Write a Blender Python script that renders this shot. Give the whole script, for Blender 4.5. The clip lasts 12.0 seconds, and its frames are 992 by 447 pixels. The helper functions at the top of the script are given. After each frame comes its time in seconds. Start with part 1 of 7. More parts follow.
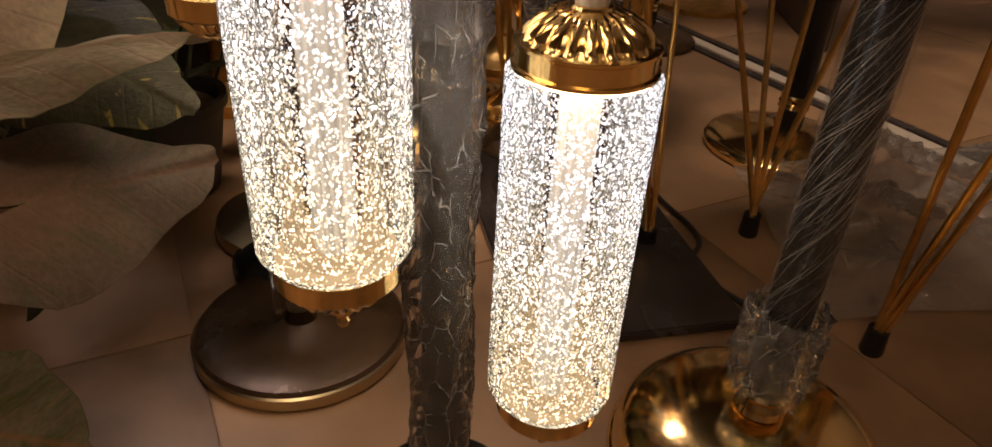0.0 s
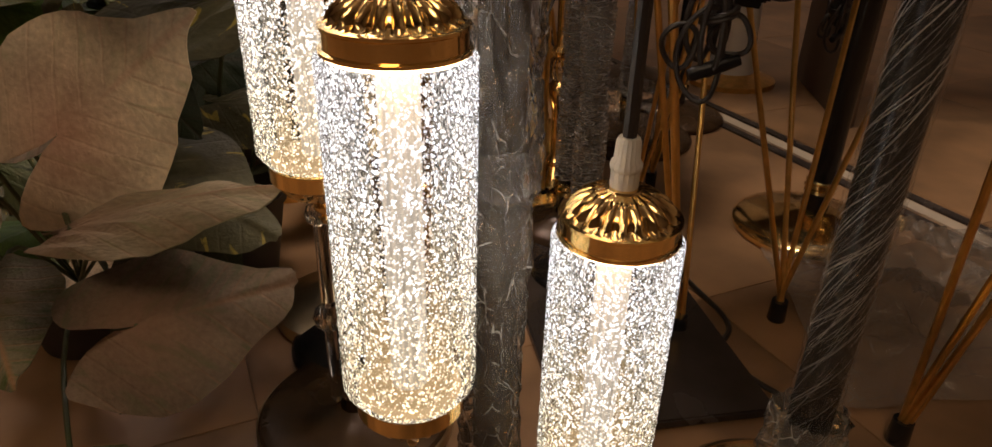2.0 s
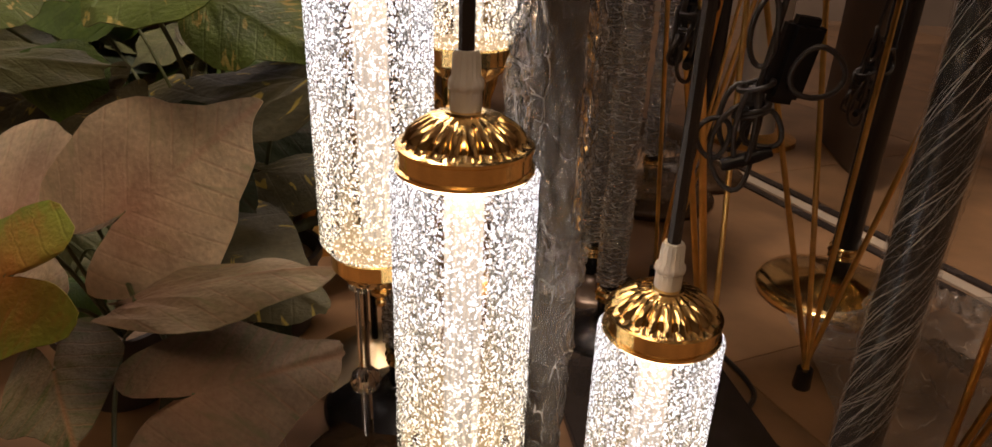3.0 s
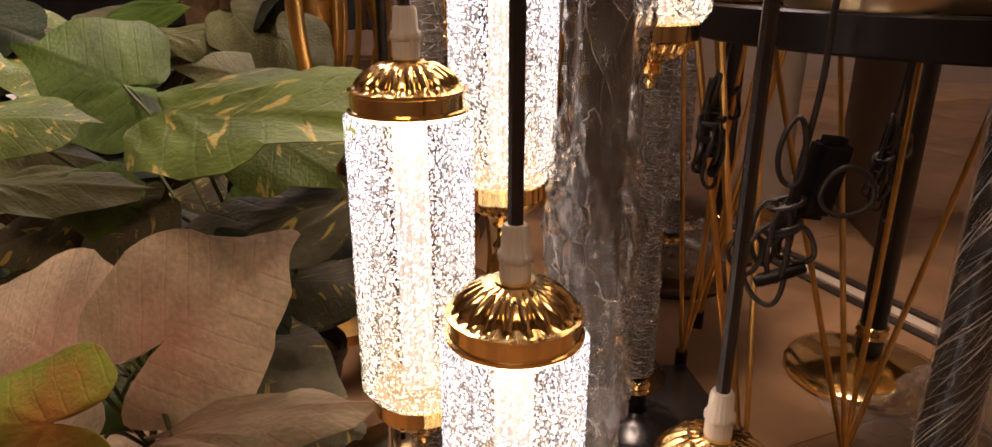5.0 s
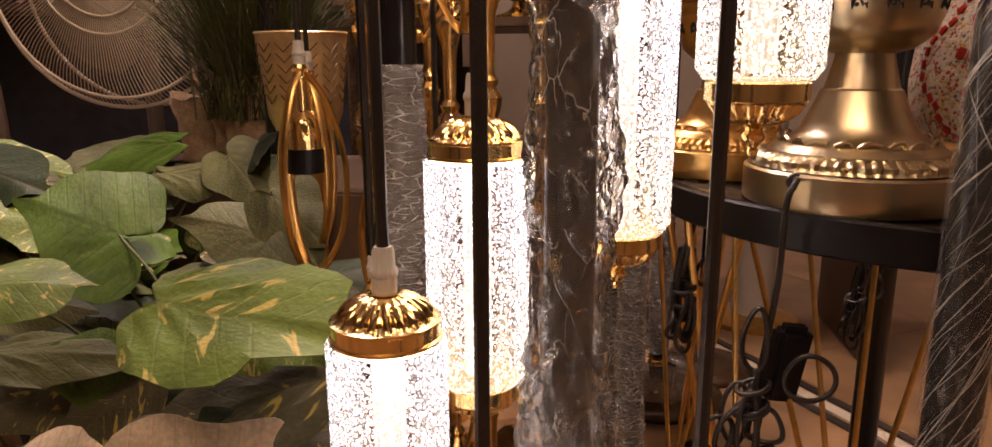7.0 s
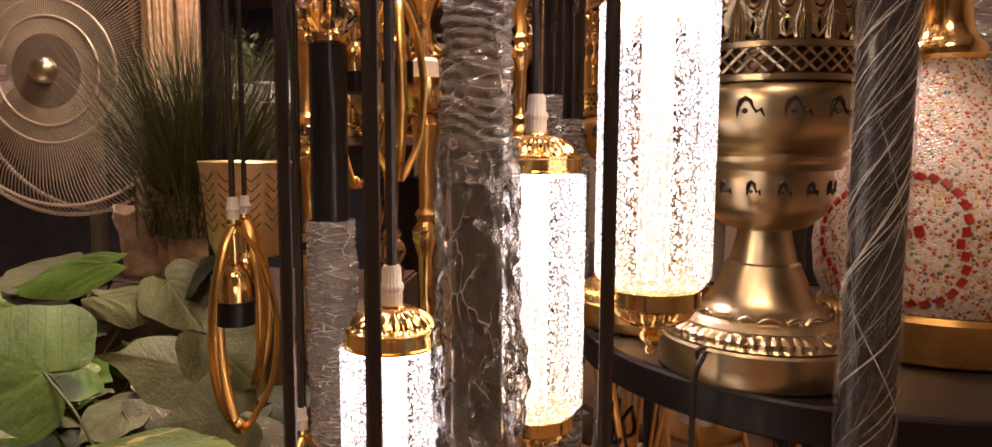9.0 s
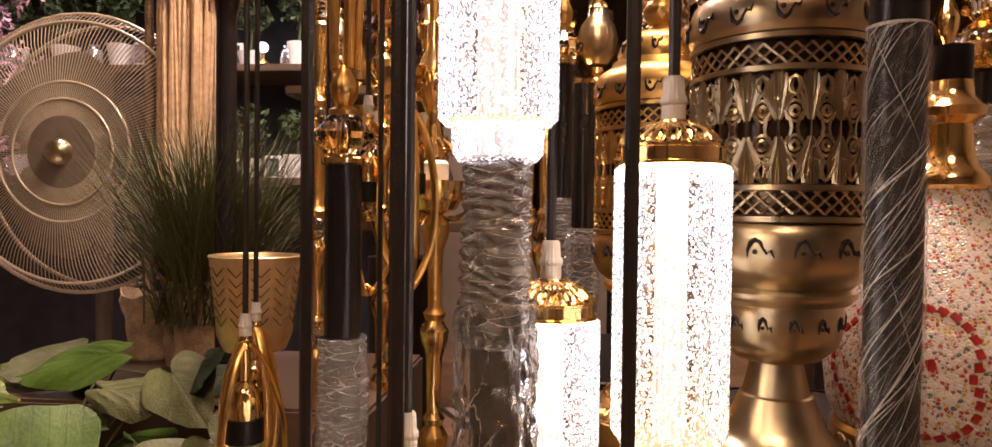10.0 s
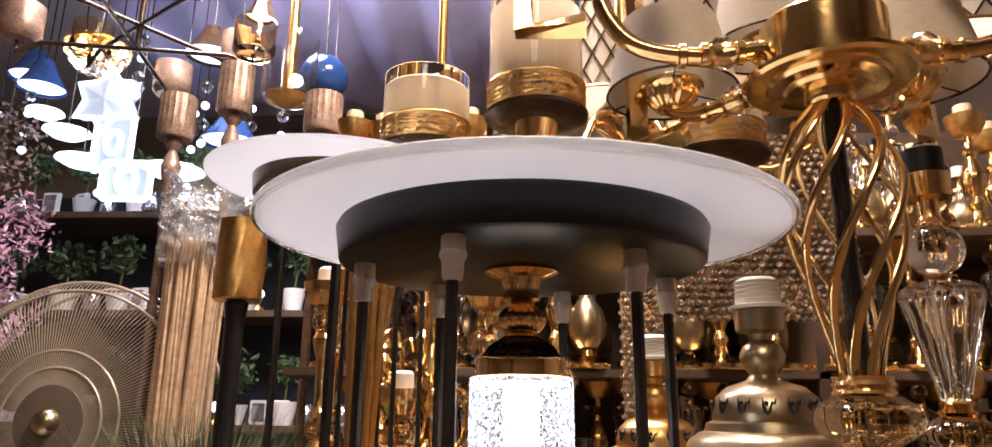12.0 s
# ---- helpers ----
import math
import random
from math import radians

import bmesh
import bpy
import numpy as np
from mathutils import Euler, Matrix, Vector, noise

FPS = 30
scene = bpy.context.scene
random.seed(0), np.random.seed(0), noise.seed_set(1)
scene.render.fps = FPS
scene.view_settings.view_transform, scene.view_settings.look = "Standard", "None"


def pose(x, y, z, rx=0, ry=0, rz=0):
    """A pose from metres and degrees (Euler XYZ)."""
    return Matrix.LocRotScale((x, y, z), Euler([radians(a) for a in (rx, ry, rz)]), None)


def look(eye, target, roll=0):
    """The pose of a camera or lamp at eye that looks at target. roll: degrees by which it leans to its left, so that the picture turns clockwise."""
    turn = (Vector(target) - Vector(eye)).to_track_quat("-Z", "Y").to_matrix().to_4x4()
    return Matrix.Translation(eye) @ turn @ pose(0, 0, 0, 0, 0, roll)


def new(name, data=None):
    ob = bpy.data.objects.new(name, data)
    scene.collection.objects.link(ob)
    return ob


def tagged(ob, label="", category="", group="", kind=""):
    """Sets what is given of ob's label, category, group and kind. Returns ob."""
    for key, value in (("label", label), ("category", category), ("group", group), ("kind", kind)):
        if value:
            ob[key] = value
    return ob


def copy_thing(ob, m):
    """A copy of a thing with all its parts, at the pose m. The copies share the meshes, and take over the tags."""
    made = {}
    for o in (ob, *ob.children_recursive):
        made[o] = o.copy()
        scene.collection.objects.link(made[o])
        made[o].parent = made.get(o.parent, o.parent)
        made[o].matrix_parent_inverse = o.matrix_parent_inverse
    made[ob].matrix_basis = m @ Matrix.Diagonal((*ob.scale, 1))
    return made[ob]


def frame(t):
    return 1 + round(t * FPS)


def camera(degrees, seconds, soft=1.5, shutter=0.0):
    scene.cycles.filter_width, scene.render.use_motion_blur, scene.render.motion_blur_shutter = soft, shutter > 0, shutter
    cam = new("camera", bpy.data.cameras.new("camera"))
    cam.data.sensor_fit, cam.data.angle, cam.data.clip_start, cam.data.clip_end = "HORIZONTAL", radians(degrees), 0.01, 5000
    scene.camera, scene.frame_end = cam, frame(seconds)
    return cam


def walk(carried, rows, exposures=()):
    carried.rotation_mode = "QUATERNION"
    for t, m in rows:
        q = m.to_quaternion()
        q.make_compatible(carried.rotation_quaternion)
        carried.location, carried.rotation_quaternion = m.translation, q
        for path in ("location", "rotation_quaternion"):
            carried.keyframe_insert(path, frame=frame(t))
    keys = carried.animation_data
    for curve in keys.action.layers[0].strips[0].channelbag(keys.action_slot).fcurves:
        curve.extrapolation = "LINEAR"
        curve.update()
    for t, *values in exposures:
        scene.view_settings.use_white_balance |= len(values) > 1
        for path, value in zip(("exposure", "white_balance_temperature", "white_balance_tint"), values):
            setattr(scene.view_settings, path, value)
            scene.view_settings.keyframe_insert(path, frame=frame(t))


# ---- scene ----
cam = camera(69.5, 12.0)
PATH = [
    (0, (0.455, 0.299, 0.48), (0.364, 1.998, -0.572), 3.1),
    (0.5, (0.457, 0.282, 0.482), (0.342, 1.976, -0.575), 2.3),
    (1, (0.458, 0.282, 0.489), (0.343, 1.976, -0.568), 1.9),
    (1.5, (0.449, 0.281, 0.526), (0.284, 2.012, -0.462), 1.2),
    (2, (0.446, 0.269, 0.552), (0.254, 2.028, -0.38), 1.5),
    (2.5, (0.436, 0.259, 0.573), (0.215, 2.044, -0.301), 1.6),
    (3, (0.427, 0.256, 0.589), (0.183, 2.059, -0.241), 2.0),
    (3.2, (0.427, 0.257, 0.597), (0.177, 2.067, -0.216), 1.9),
    (4.8, (0.408, 0.267, 0.632), (0.121, 2.119, -0.065), 0.2),
    (5, (0.407, 0.269, 0.635), (0.12, 2.128, -0.045), -0.0),
    (5.5, (0.414, 0.271, 0.651), (0.136, 2.147, 0.015), -0.2),
    (6, (0.416, 0.272, 0.67), (0.145, 2.172, 0.108), -0.6),
    (6.5, (0.417, 0.268, 0.695), (0.148, 2.191, 0.215), -0.5),
    (6.7, (0.417, 0.267, 0.704), (0.137, 2.192, 0.241), -0.4),
    (8.3, (0.445, 0.265, 0.751), (0.252, 2.231, 0.438), 0.4),
    (8.5, (0.446, 0.264, 0.759), (0.267, 2.237, 0.482), 0.4),
    (9, (0.448, 0.262, 0.784), (0.286, 2.245, 0.576), 0.3),
    (9.5, (0.44, 0.259, 0.805), (0.261, 2.245, 0.657), 0.9),
    (10, (0.439, 0.257, 0.841), (0.268, 2.249, 0.804), 0.7),
    (10.5, (0.419, 0.25, 0.882), (0.276, 2.244, 0.931), 3.1),
    (11, (0.421, 0.241, 0.916), (0.248, 2.226, 1.095), 2.7),
    (11.5, (0.42, 0.211, 0.992), (0.324, 2.175, 1.358), 0.9),
    (12, (0.419, 0.182, 1.034), (0.291, 2.113, 1.54), 0.6),
]
walk(cam, [(t, look(eye, target, roll)) for t, eye, target, roll in PATH],
     exposures=[(0, -0.1, 6500, 12), (0.8, -0.22, 6500, 12), (2.0, -0.25, 6500, 10), (3.2, 0.0, 6600, 16), (5.5, 0.42, 6750, 24), (9.5, 0.86, 6650, 26), (11, 0.9, 6400, 18), (12, 0.66, 5550, 14)])

# ---- world and lights ----
world = bpy.data.worlds.new("world")
world.use_nodes = True
world.node_tree.nodes["Background"].inputs[0].default_value = (0.9, 0.85, 1.0, 1)
world.node_tree.nodes["Background"].inputs[1].default_value = 0.02
scene.world = world


def area(name, at, to, size, watts, colour):
    d = bpy.data.lights.new(name, "AREA")
    d.shape, d.size, d.energy, d.color = "DISK", size, watts, colour
    ob = new(name, d)
    ob.matrix_world = look(at, to)
    return ob


area("ceiling_lamp_front", (0.3, -0.9, 2.85), (0.1, 1.6, 0.9), 0.9, 20, (1.0, 0.74, 0.47))
area("ceiling_lamp_back", (0.5, 1.35, 2.95), (0.6, 1.9, 0.9), 0.8, 82, (1.0, 0.81, 0.64))
area("ceiling_lamp_left", (-0.7, 2.35, 2.9), (-0.35, 2.6, 1.0), 0.8, 40, (1.0, 0.84, 0.78))

# ---- materials ----


def material(name, colour, rough=0.5, metal=0.0, scale=40.0, vary=0.25, bump=0.0, bump_scale=200.0, coat=0.0, **more):
    """A Principled surface whose colour and gloss vary at two scales, with fine relief."""
    m = bpy.data.materials.new(name)
    m.use_nodes = True
    nt = m.node_tree
    b = nt.nodes["Principled BSDF"]
    co = nt.nodes.new("ShaderNodeTexCoord")
    n1 = nt.nodes.new("ShaderNodeTexNoise")
    n1.inputs["Scale"].default_value, n1.inputs["Detail"].default_value = scale, 6
    n2 = nt.nodes.new("ShaderNodeTexNoise")
    n2.inputs["Scale"].default_value, n2.inputs["Detail"].default_value = scale * 0.15, 3
    for n in (n1, n2):
        nt.links.new(co.outputs["Object"], n.inputs["Vector"])
    add = nt.nodes.new("ShaderNodeMath")
    add.operation = "ADD"
    nt.links.new(n1.outputs["Fac"], add.inputs[0])
    nt.links.new(n2.outputs["Fac"], add.inputs[1])
    ramp = nt.nodes.new("ShaderNodeValToRGB")
    lo = tuple(c * (1 - vary) for c in colour)
    hi = tuple(min(1, c * (1 + vary)) for c in colour)
    ramp.color_ramp.elements[0].position, ramp.color_ramp.elements[1].position = 0.35, 0.65
    ramp.color_ramp.elements[0].color, ramp.color_ramp.elements[1].color = (*lo, 1), (*hi, 1)
    half = nt.nodes.new("ShaderNodeMath")
    half.operation = "MULTIPLY"
    half.inputs[1].default_value = 0.5
    nt.links.new(add.outputs[0], half.inputs[0])
    nt.links.new(half.outputs[0], ramp.inputs[0])
    nt.links.new(ramp.outputs[0], b.inputs["Base Color"])
    rr = nt.nodes.new("ShaderNodeMapRange")
    rr.inputs["To Min"].default_value, rr.inputs["To Max"].default_value = rough * 0.7, min(1, rough * 1.35)
    nt.links.new(half.outputs[0], rr.inputs["Value"])
    nt.links.new(rr.outputs[0], b.inputs["Roughness"])
    b.inputs["Metallic"].default_value = metal
    b.inputs["Coat Weight"].default_value = coat
    for key, value in more.items():
        b.inputs[key.replace("_", " ")].default_value = value
    if bump:
        n3 = nt.nodes.new("ShaderNodeTexNoise")
        n3.inputs["Scale"].default_value, n3.inputs["Detail"].default_value = bump_scale, 4
        nt.links.new(co.outputs["Object"], n3.inputs["Vector"])
        bp = nt.nodes.new("ShaderNodeBump")
        bp.inputs["Strength"].default_value, bp.inputs["Distance"].default_value = bump, 0.002
        nt.links.new(n3.outputs["Fac"], bp.inputs["Height"])
        nt.links.new(bp.outputs[0], b.inputs["Normal"])
    return m


GOLD = material("polished_gold", (0.9, 0.63, 0.27), 0.13, 1.0, 60, 0.12, 0.08, 90)
GOLD_SATIN = material("satin_gold", (0.72, 0.45, 0.15), 0.3, 1.0, 80, 0.2, 0.1, 300)
BRASS = material("antique_brass", (0.5, 0.41, 0.26), 0.3, 1.0, 35, 0.2, 0.03, 260)
BRONZE = material("dark_bronze", (0.06, 0.034, 0.017), 0.24, 0.4, 30, 0.35, 0.1, 150)
BLACK = material("black_lacquer", (0.012, 0.011, 0.012), 0.22, 0.0, 25, 0.3, 0.05, 120)
BLACK_SATIN = material("black_satin_metal", (0.008, 0.007, 0.008), 0.34, 0.0, 30, 0.3, 0.05, 200, Specular_IOR_Level=0.25)
CORD = material("black_cord", (0.018, 0.014, 0.013), 0.36, 0.0, 90, 0.3, 0.3, 900)
NYLON = material("white_nylon", (0.78, 0.74, 0.68), 0.45, 0.0, 60, 0.08, Transmission_Weight=0.25)
SOCKET = material("white_socket", (0.8, 0.76, 0.68), 0.4, 0.0, 60, 0.08)
IVORY = material("ivory_candle", (0.6, 0.46, 0.28), 0.35, 0.0, 15, 0.1)
MARBLE = material("black_marble", (0.03, 0.024, 0.022), 0.25, 0.0, 9, 0.7)
POT = material("dark_pot", (0.05, 0.04, 0.035), 0.6, 0.0, 20, 0.3)
BURLAP = material("burlap", (0.42, 0.3, 0.19), 0.95, 0.0, 220, 0.4, 0.6, 500)
BEIGE_WIRE = material("beige_enamel_wire", (0.38, 0.31, 0.22), 0.35, 0.2, 30, 0.15)
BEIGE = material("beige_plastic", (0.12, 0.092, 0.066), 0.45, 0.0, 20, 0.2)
STRAW = material("dry_reed", (0.5, 0.33, 0.19), 0.8, 0.0, 60, 0.3, 0.3, 300)
GRASS = material("dark_grass", (0.08, 0.088, 0.03), 0.6, 0.0, 60, 0.4)
STEM = material("plant_stem", (0.07, 0.085, 0.03), 0.55, 0.0, 60, 0.3)
WALL = material("painted_wall", (0.2, 0.15, 0.11), 0.8, 0.0, 4, 0.2, 0.2, 80)
CLOTH = material("white_ceiling_cloth", (0.62, 0.62, 0.72), 0.9, 0.0, 3, 0.12, 0.2, 30)
SHELF = material("dark_wood_shelf", (0.085, 0.052, 0.032), 0.5, 0.0, 18, 0.35, 0.1, 120)
TILE = material("beige_stone_tile", (0.25, 0.142, 0.072), 0.36, 0.0, 9, 0.45, 0.06, 60)
GROUT = material("floor_grout", (0.26, 0.16, 0.092), 0.9, 0.0, 60, 0.2)
PALE_GOLD = material("pale_champagne_gold", (0.72, 0.54, 0.3), 0.36, 0.8, 60, 0.2, 0.2, 200)
PINK = material("pink_blossom", (0.55, 0.33, 0.42), 0.8, 0.0, 40, 0.4)
FOLIAGE = material("green_foliage", (0.05, 0.085, 0.03), 0.65, 0.0, 30, 0.5)
WHITE_POT = material("white_glazed_pot", (0.75, 0.73, 0.72), 0.3, 0.0, 20, 0.08)
SHADE_CLOTH = material("white_shade_cloth", (0.6, 0.53, 0.43), 0.9, 0.0, 200, 0.08, 0.2, 600)
BLUE_GLASS = material("blue_glass", (0.02, 0.05, 0.16), 0.15, 0.0, 30, 0.3)
RED_TILE = material("red_glass_tessera", (0.3, 0.02, 0.015), 0.2, 0.0, 90, 0.3)


def glass(name, colour=(1, 1, 1), rough=0.02, ior=1.45):
    m = bpy.data.materials.new(name)
    m.use_nodes = True
    b = m.node_tree.nodes["Principled BSDF"]
    b.inputs["Base Color"].default_value = (*colour, 1)
    b.inputs["Roughness"].default_value, b.inputs["IOR"].default_value = rough, ior
    b.inputs["Transmission Weight"].default_value = 1.0
    return m


CLEAR = glass("clear_glass", (0.97, 0.95, 0.92))
AMBER = glass("champagne_glass", (0.93, 0.72, 0.42))
def frosted():
    """White frosted glass: scatters light back and through, with a glossy skin."""
    m = bpy.data.materials.new("frosted_white_glass")
    m.use_nodes = True
    nt = m.node_tree
    b = nt.nodes["Principled BSDF"]
    b.inputs["Base Color"].default_value, b.inputs["Roughness"].default_value = (0.86, 0.88, 0.9, 1), 0.12
    tl = nt.nodes.new("ShaderNodeBsdfTranslucent")
    tl.inputs[0].default_value = (0.93, 0.95, 1.0, 1)
    mx = nt.nodes.new("ShaderNodeMixShader")
    mx.inputs[0].default_value = 0.42
    nt.links.new(b.outputs[0], mx.inputs[1])
    nt.links.new(tl.outputs[0], mx.inputs[2])
    nt.links.new(mx.outputs[0], nt.nodes["Material Output"].inputs["Surface"])
    return m


FROST = frosted()


def film(name, haze, crease, tint=(0.85, 0.83, 0.82), scale=(30, 30, 14), gloss=0.35, bend=1.6, line_width=0.04):
    """Crumpled clear wrap: see-through facets that mirror the lights, whitish along their creases."""
    m = bpy.data.materials.new(name)
    m.use_nodes = True
    nt = m.node_tree
    b = nt.nodes["Principled BSDF"]
    b.inputs["Base Color"].default_value = (*tint, 1)
    b.inputs["Roughness"].default_value = 0.3
    co = nt.nodes.new("ShaderNodeTexCoord")
    mp = nt.nodes.new("ShaderNodeMapping")
    mp.inputs["Scale"].default_value = scale
    nt.links.new(co.outputs["Object"], mp.inputs[0])
    n = nt.nodes.new("ShaderNodeTexNoise")
    n.inputs["Scale"].default_value, n.inputs["Detail"].default_value = 1.3, 4
    nt.links.new(mp.outputs[0], n.inputs["Vector"])
    warp = nt.nodes.new("ShaderNodeVectorMath")
    warp.operation = "MULTIPLY_ADD"
    warp.inputs[1].default_value = (bend, bend, bend)
    nt.links.new(n.outputs["Color"], warp.inputs[0])
    nt.links.new(mp.outputs[0], warp.inputs[2])
    e = nt.nodes.new("ShaderNodeTexVoronoi")
    e.feature = "DISTANCE_TO_EDGE"
    e.inputs["Scale"].default_value = 1.0
    nt.links.new(warp.outputs[0], e.inputs["Vector"])
    line = nt.nodes.new("ShaderNodeMapRange")
    line.inputs["From Min"].default_value, line.inputs["From Max"].default_value = 0.0, line_width
    line.inputs["To Min"].default_value, line.inputs["To Max"].default_value = crease, 0.0
    nt.links.new(e.outputs["Distance"], line.inputs["Value"])
    fade = nt.nodes.new("ShaderNodeMapRange")
    fade.inputs["From Min"].default_value, fade.inputs["From Max"].default_value = 0.4, 0.62
    nt.links.new(n.outputs["Fac"], fade.inputs["Value"])
    mul = nt.nodes.new("ShaderNodeMath")
    mul.operation = "MULTIPLY_ADD"
    nt.links.new(line.outputs[0], mul.inputs[0])
    nt.links.new(fade.outputs[0], mul.inputs[1])
    mul.inputs[2].default_value = haze
    bp = nt.nodes.new("ShaderNodeBump")
    bp.inputs["Strength"].default_value, bp.inputs["Distance"].default_value = 1.0, 0.012
    nt.links.new(e.outputs["Distance"], bp.inputs["Height"])
    gl = nt.nodes.new("ShaderNodeBsdfGlossy")
    gl.inputs["Roughness"].default_value = 0.14
    nt.links.new(bp.outputs[0], gl.inputs["Normal"])
    tr = nt.nodes.new("ShaderNodeBsdfTransparent")
    lw = nt.nodes.new("ShaderNodeFresnel")
    lw.inputs[0].default_value = 1.5
    nt.links.new(bp.outputs[0], lw.inputs["Normal"])
    gain = nt.nodes.new("ShaderNodeMath")
    gain.operation = "MULTIPLY"
    gain.inputs[1].default_value = gloss * 3
    gain.use_clamp = True
    nt.links.new(lw.outputs[0], gain.inputs[0])
    a = nt.nodes.new("ShaderNodeMixShader")
    nt.links.new(gain.outputs[0], a.inputs[0])
    nt.links.new(tr.outputs[0], a.inputs[1])
    nt.links.new(gl.outputs[0], a.inputs[2])
    c = nt.nodes.new("ShaderNodeMixShader")
    nt.links.new(mul.outputs[0], c.inputs[0])
    nt.links.new(a.outputs[0], c.inputs[1])
    nt.links.new(b.outputs[0], c.inputs[2])
    nt.links.new(c.outputs[0], nt.nodes["Material Output"].inputs["Surface"])
    return m


FILM = film("clear_wrap", 0.075, 0.45, (0.9, 0.88, 0.9), (60, 60, 24), gloss=0.8, bend=0.5, line_width=0.02)
FILM_WOUND = film("wound_wrap", 0.2, 0.6, (0.92, 0.9, 0.9), (40, 40, 150), gloss=0.6, bend=0.3, line_width=0.04)
FILM_TIGHT = film("tight_wrap", 0.02, 0.25, scale=(120, 120, 40), gloss=0.07)
STREAK = film("film_streak", 0.5, 0.4, (0.86, 0.84, 0.83), (80, 80, 30))
LOOSE = film("loose_wrap", 0.1, 0.5, (0.88, 0.86, 0.84), (70, 70, 40), gloss=0.4, bend=0.2, line_width=0.025)
SHEET = film("crumpled_sheet", 0.22, 0.35, (0.5, 0.42, 0.35), (26, 26, 26), 0.3, 0.5, 0.03)


def lit_crystal(name, density, strength, size):
    """Bubble crystal: clear, crossed by small bubbles that shine with the light of the core."""
    m = bpy.data.materials.new(name)
    m.use_nodes = True
    nt = m.node_tree
    nt.nodes.remove(nt.nodes["Principled BSDF"])
    out = nt.nodes["Material Output"]
    co = nt.nodes.new("ShaderNodeTexCoord")
    mp = nt.nodes.new("ShaderNodeMapping")
    mp.inputs["Scale"].default_value = (size, size, size * 0.8)
    nt.links.new(co.outputs["Object"], mp.inputs[0])
    warp = nt.nodes.new("ShaderNodeTexNoise")
    warp.inputs["Scale"].default_value, warp.inputs["Detail"].default_value = 0.6, 4
    nt.links.new(mp.outputs[0], warp.inputs["Vector"])
    v = nt.nodes.new("ShaderNodeTexVoronoi")
    v.inputs["Scale"].default_value = 1.0
    nt.links.new(mp.outputs[0], v.inputs["Vector"])
    sub = nt.nodes.new("ShaderNodeMath")
    sub.operation = "MULTIPLY_ADD"
    nt.links.new(warp.outputs["Fac"], sub.inputs[0])
    sub.inputs[1].default_value = 1.6
    sub.inputs[2].default_value = density - 0.8
    less = nt.nodes.new("ShaderNodeMath")
    less.operation = "LESS_THAN"
    nt.links.new(v.outputs["Distance"], less.inputs[0])
    nt.links.new(sub.outputs[0], less.inputs[1])
    grad = nt.nodes.new("ShaderNodeSeparateXYZ")
    nt.links.new(co.outputs["Object"], grad.inputs[0])
    ramp = nt.nodes.new("ShaderNodeValToRGB")
    ramp.color_ramp.elements[0].color, ramp.color_ramp.elements[1].color = (1.0, 0.84, 0.55, 1), (0.96, 0.95, 1.0, 1)
    mr = nt.nodes.new("ShaderNodeMapRange")
    mr.inputs["From Min"].default_value, mr.inputs["From Max"].default_value = -0.21, -0.08
    nt.links.new(grad.outputs["Z"], mr.inputs["Value"])
    nt.links.new(mr.outputs[0], ramp.inputs[0])
    em = nt.nodes.new("ShaderNodeEmission")
    em.inputs["Strength"].default_value = strength
    nt.links.new(ramp.outputs[0], em.inputs["Color"])
    tr = nt.nodes.new("ShaderNodeBsdfTransparent")
    tr.inputs[0].default_value = (0.88, 0.84, 0.78, 1)
    gl = nt.nodes.new("ShaderNodeBsdfGlossy")
    gl.inputs["Roughness"].default_value = 0.05
    fr = nt.nodes.new("ShaderNodeFresnel")
    fr.inputs[0].default_value = 1.45
    body = nt.nodes.new("ShaderNodeMixShader")
    nt.links.new(fr.outputs[0], body.inputs[0])
    nt.links.new(tr.outputs[0], body.inputs[1])
    nt.links.new(gl.outputs[0], body.inputs[2])
    mix = nt.nodes.new("ShaderNodeMixShader")
    nt.links.new(less.outputs[0], mix.inputs[0])
    nt.links.new(body.outputs[0], mix.inputs[1])
    nt.links.new(em.outputs[0], mix.inputs[2])
    nt.links.new(mix.outputs[0], out.inputs["Surface"])
    return m


CRYSTAL_OUT = lit_crystal("bubble_crystal", 0.26, 2.8, 760)
CRYSTAL_IN = lit_crystal("inner_bubble_crystal", 0.29, 1.6, 560)


def glow(name, colour, strength):
    m = bpy.data.materials.new(name)
    m.use_nodes = True
    b = m.node_tree.nodes["Principled BSDF"]
    b.inputs["Base Color"].default_value = (0.8, 0.8, 0.8, 1)
    b.inputs["Emission Color"].default_value = (*colour, 1)
    b.inputs["Emission Strength"].default_value = strength
    return m


LAMP = glow("led_disc", (1.0, 0.74, 0.45), 13.0)
# no lamp of its own: added glow for the warm lower end of the crystals
GLOW_LOW = glow("low_glow_disc", (1.0, 0.84, 0.6), 0.45)
GLOW_LOW.node_tree.nodes["Principled BSDF"].inputs["Base Color"].default_value = (0.45, 0.3, 0.12, 1)


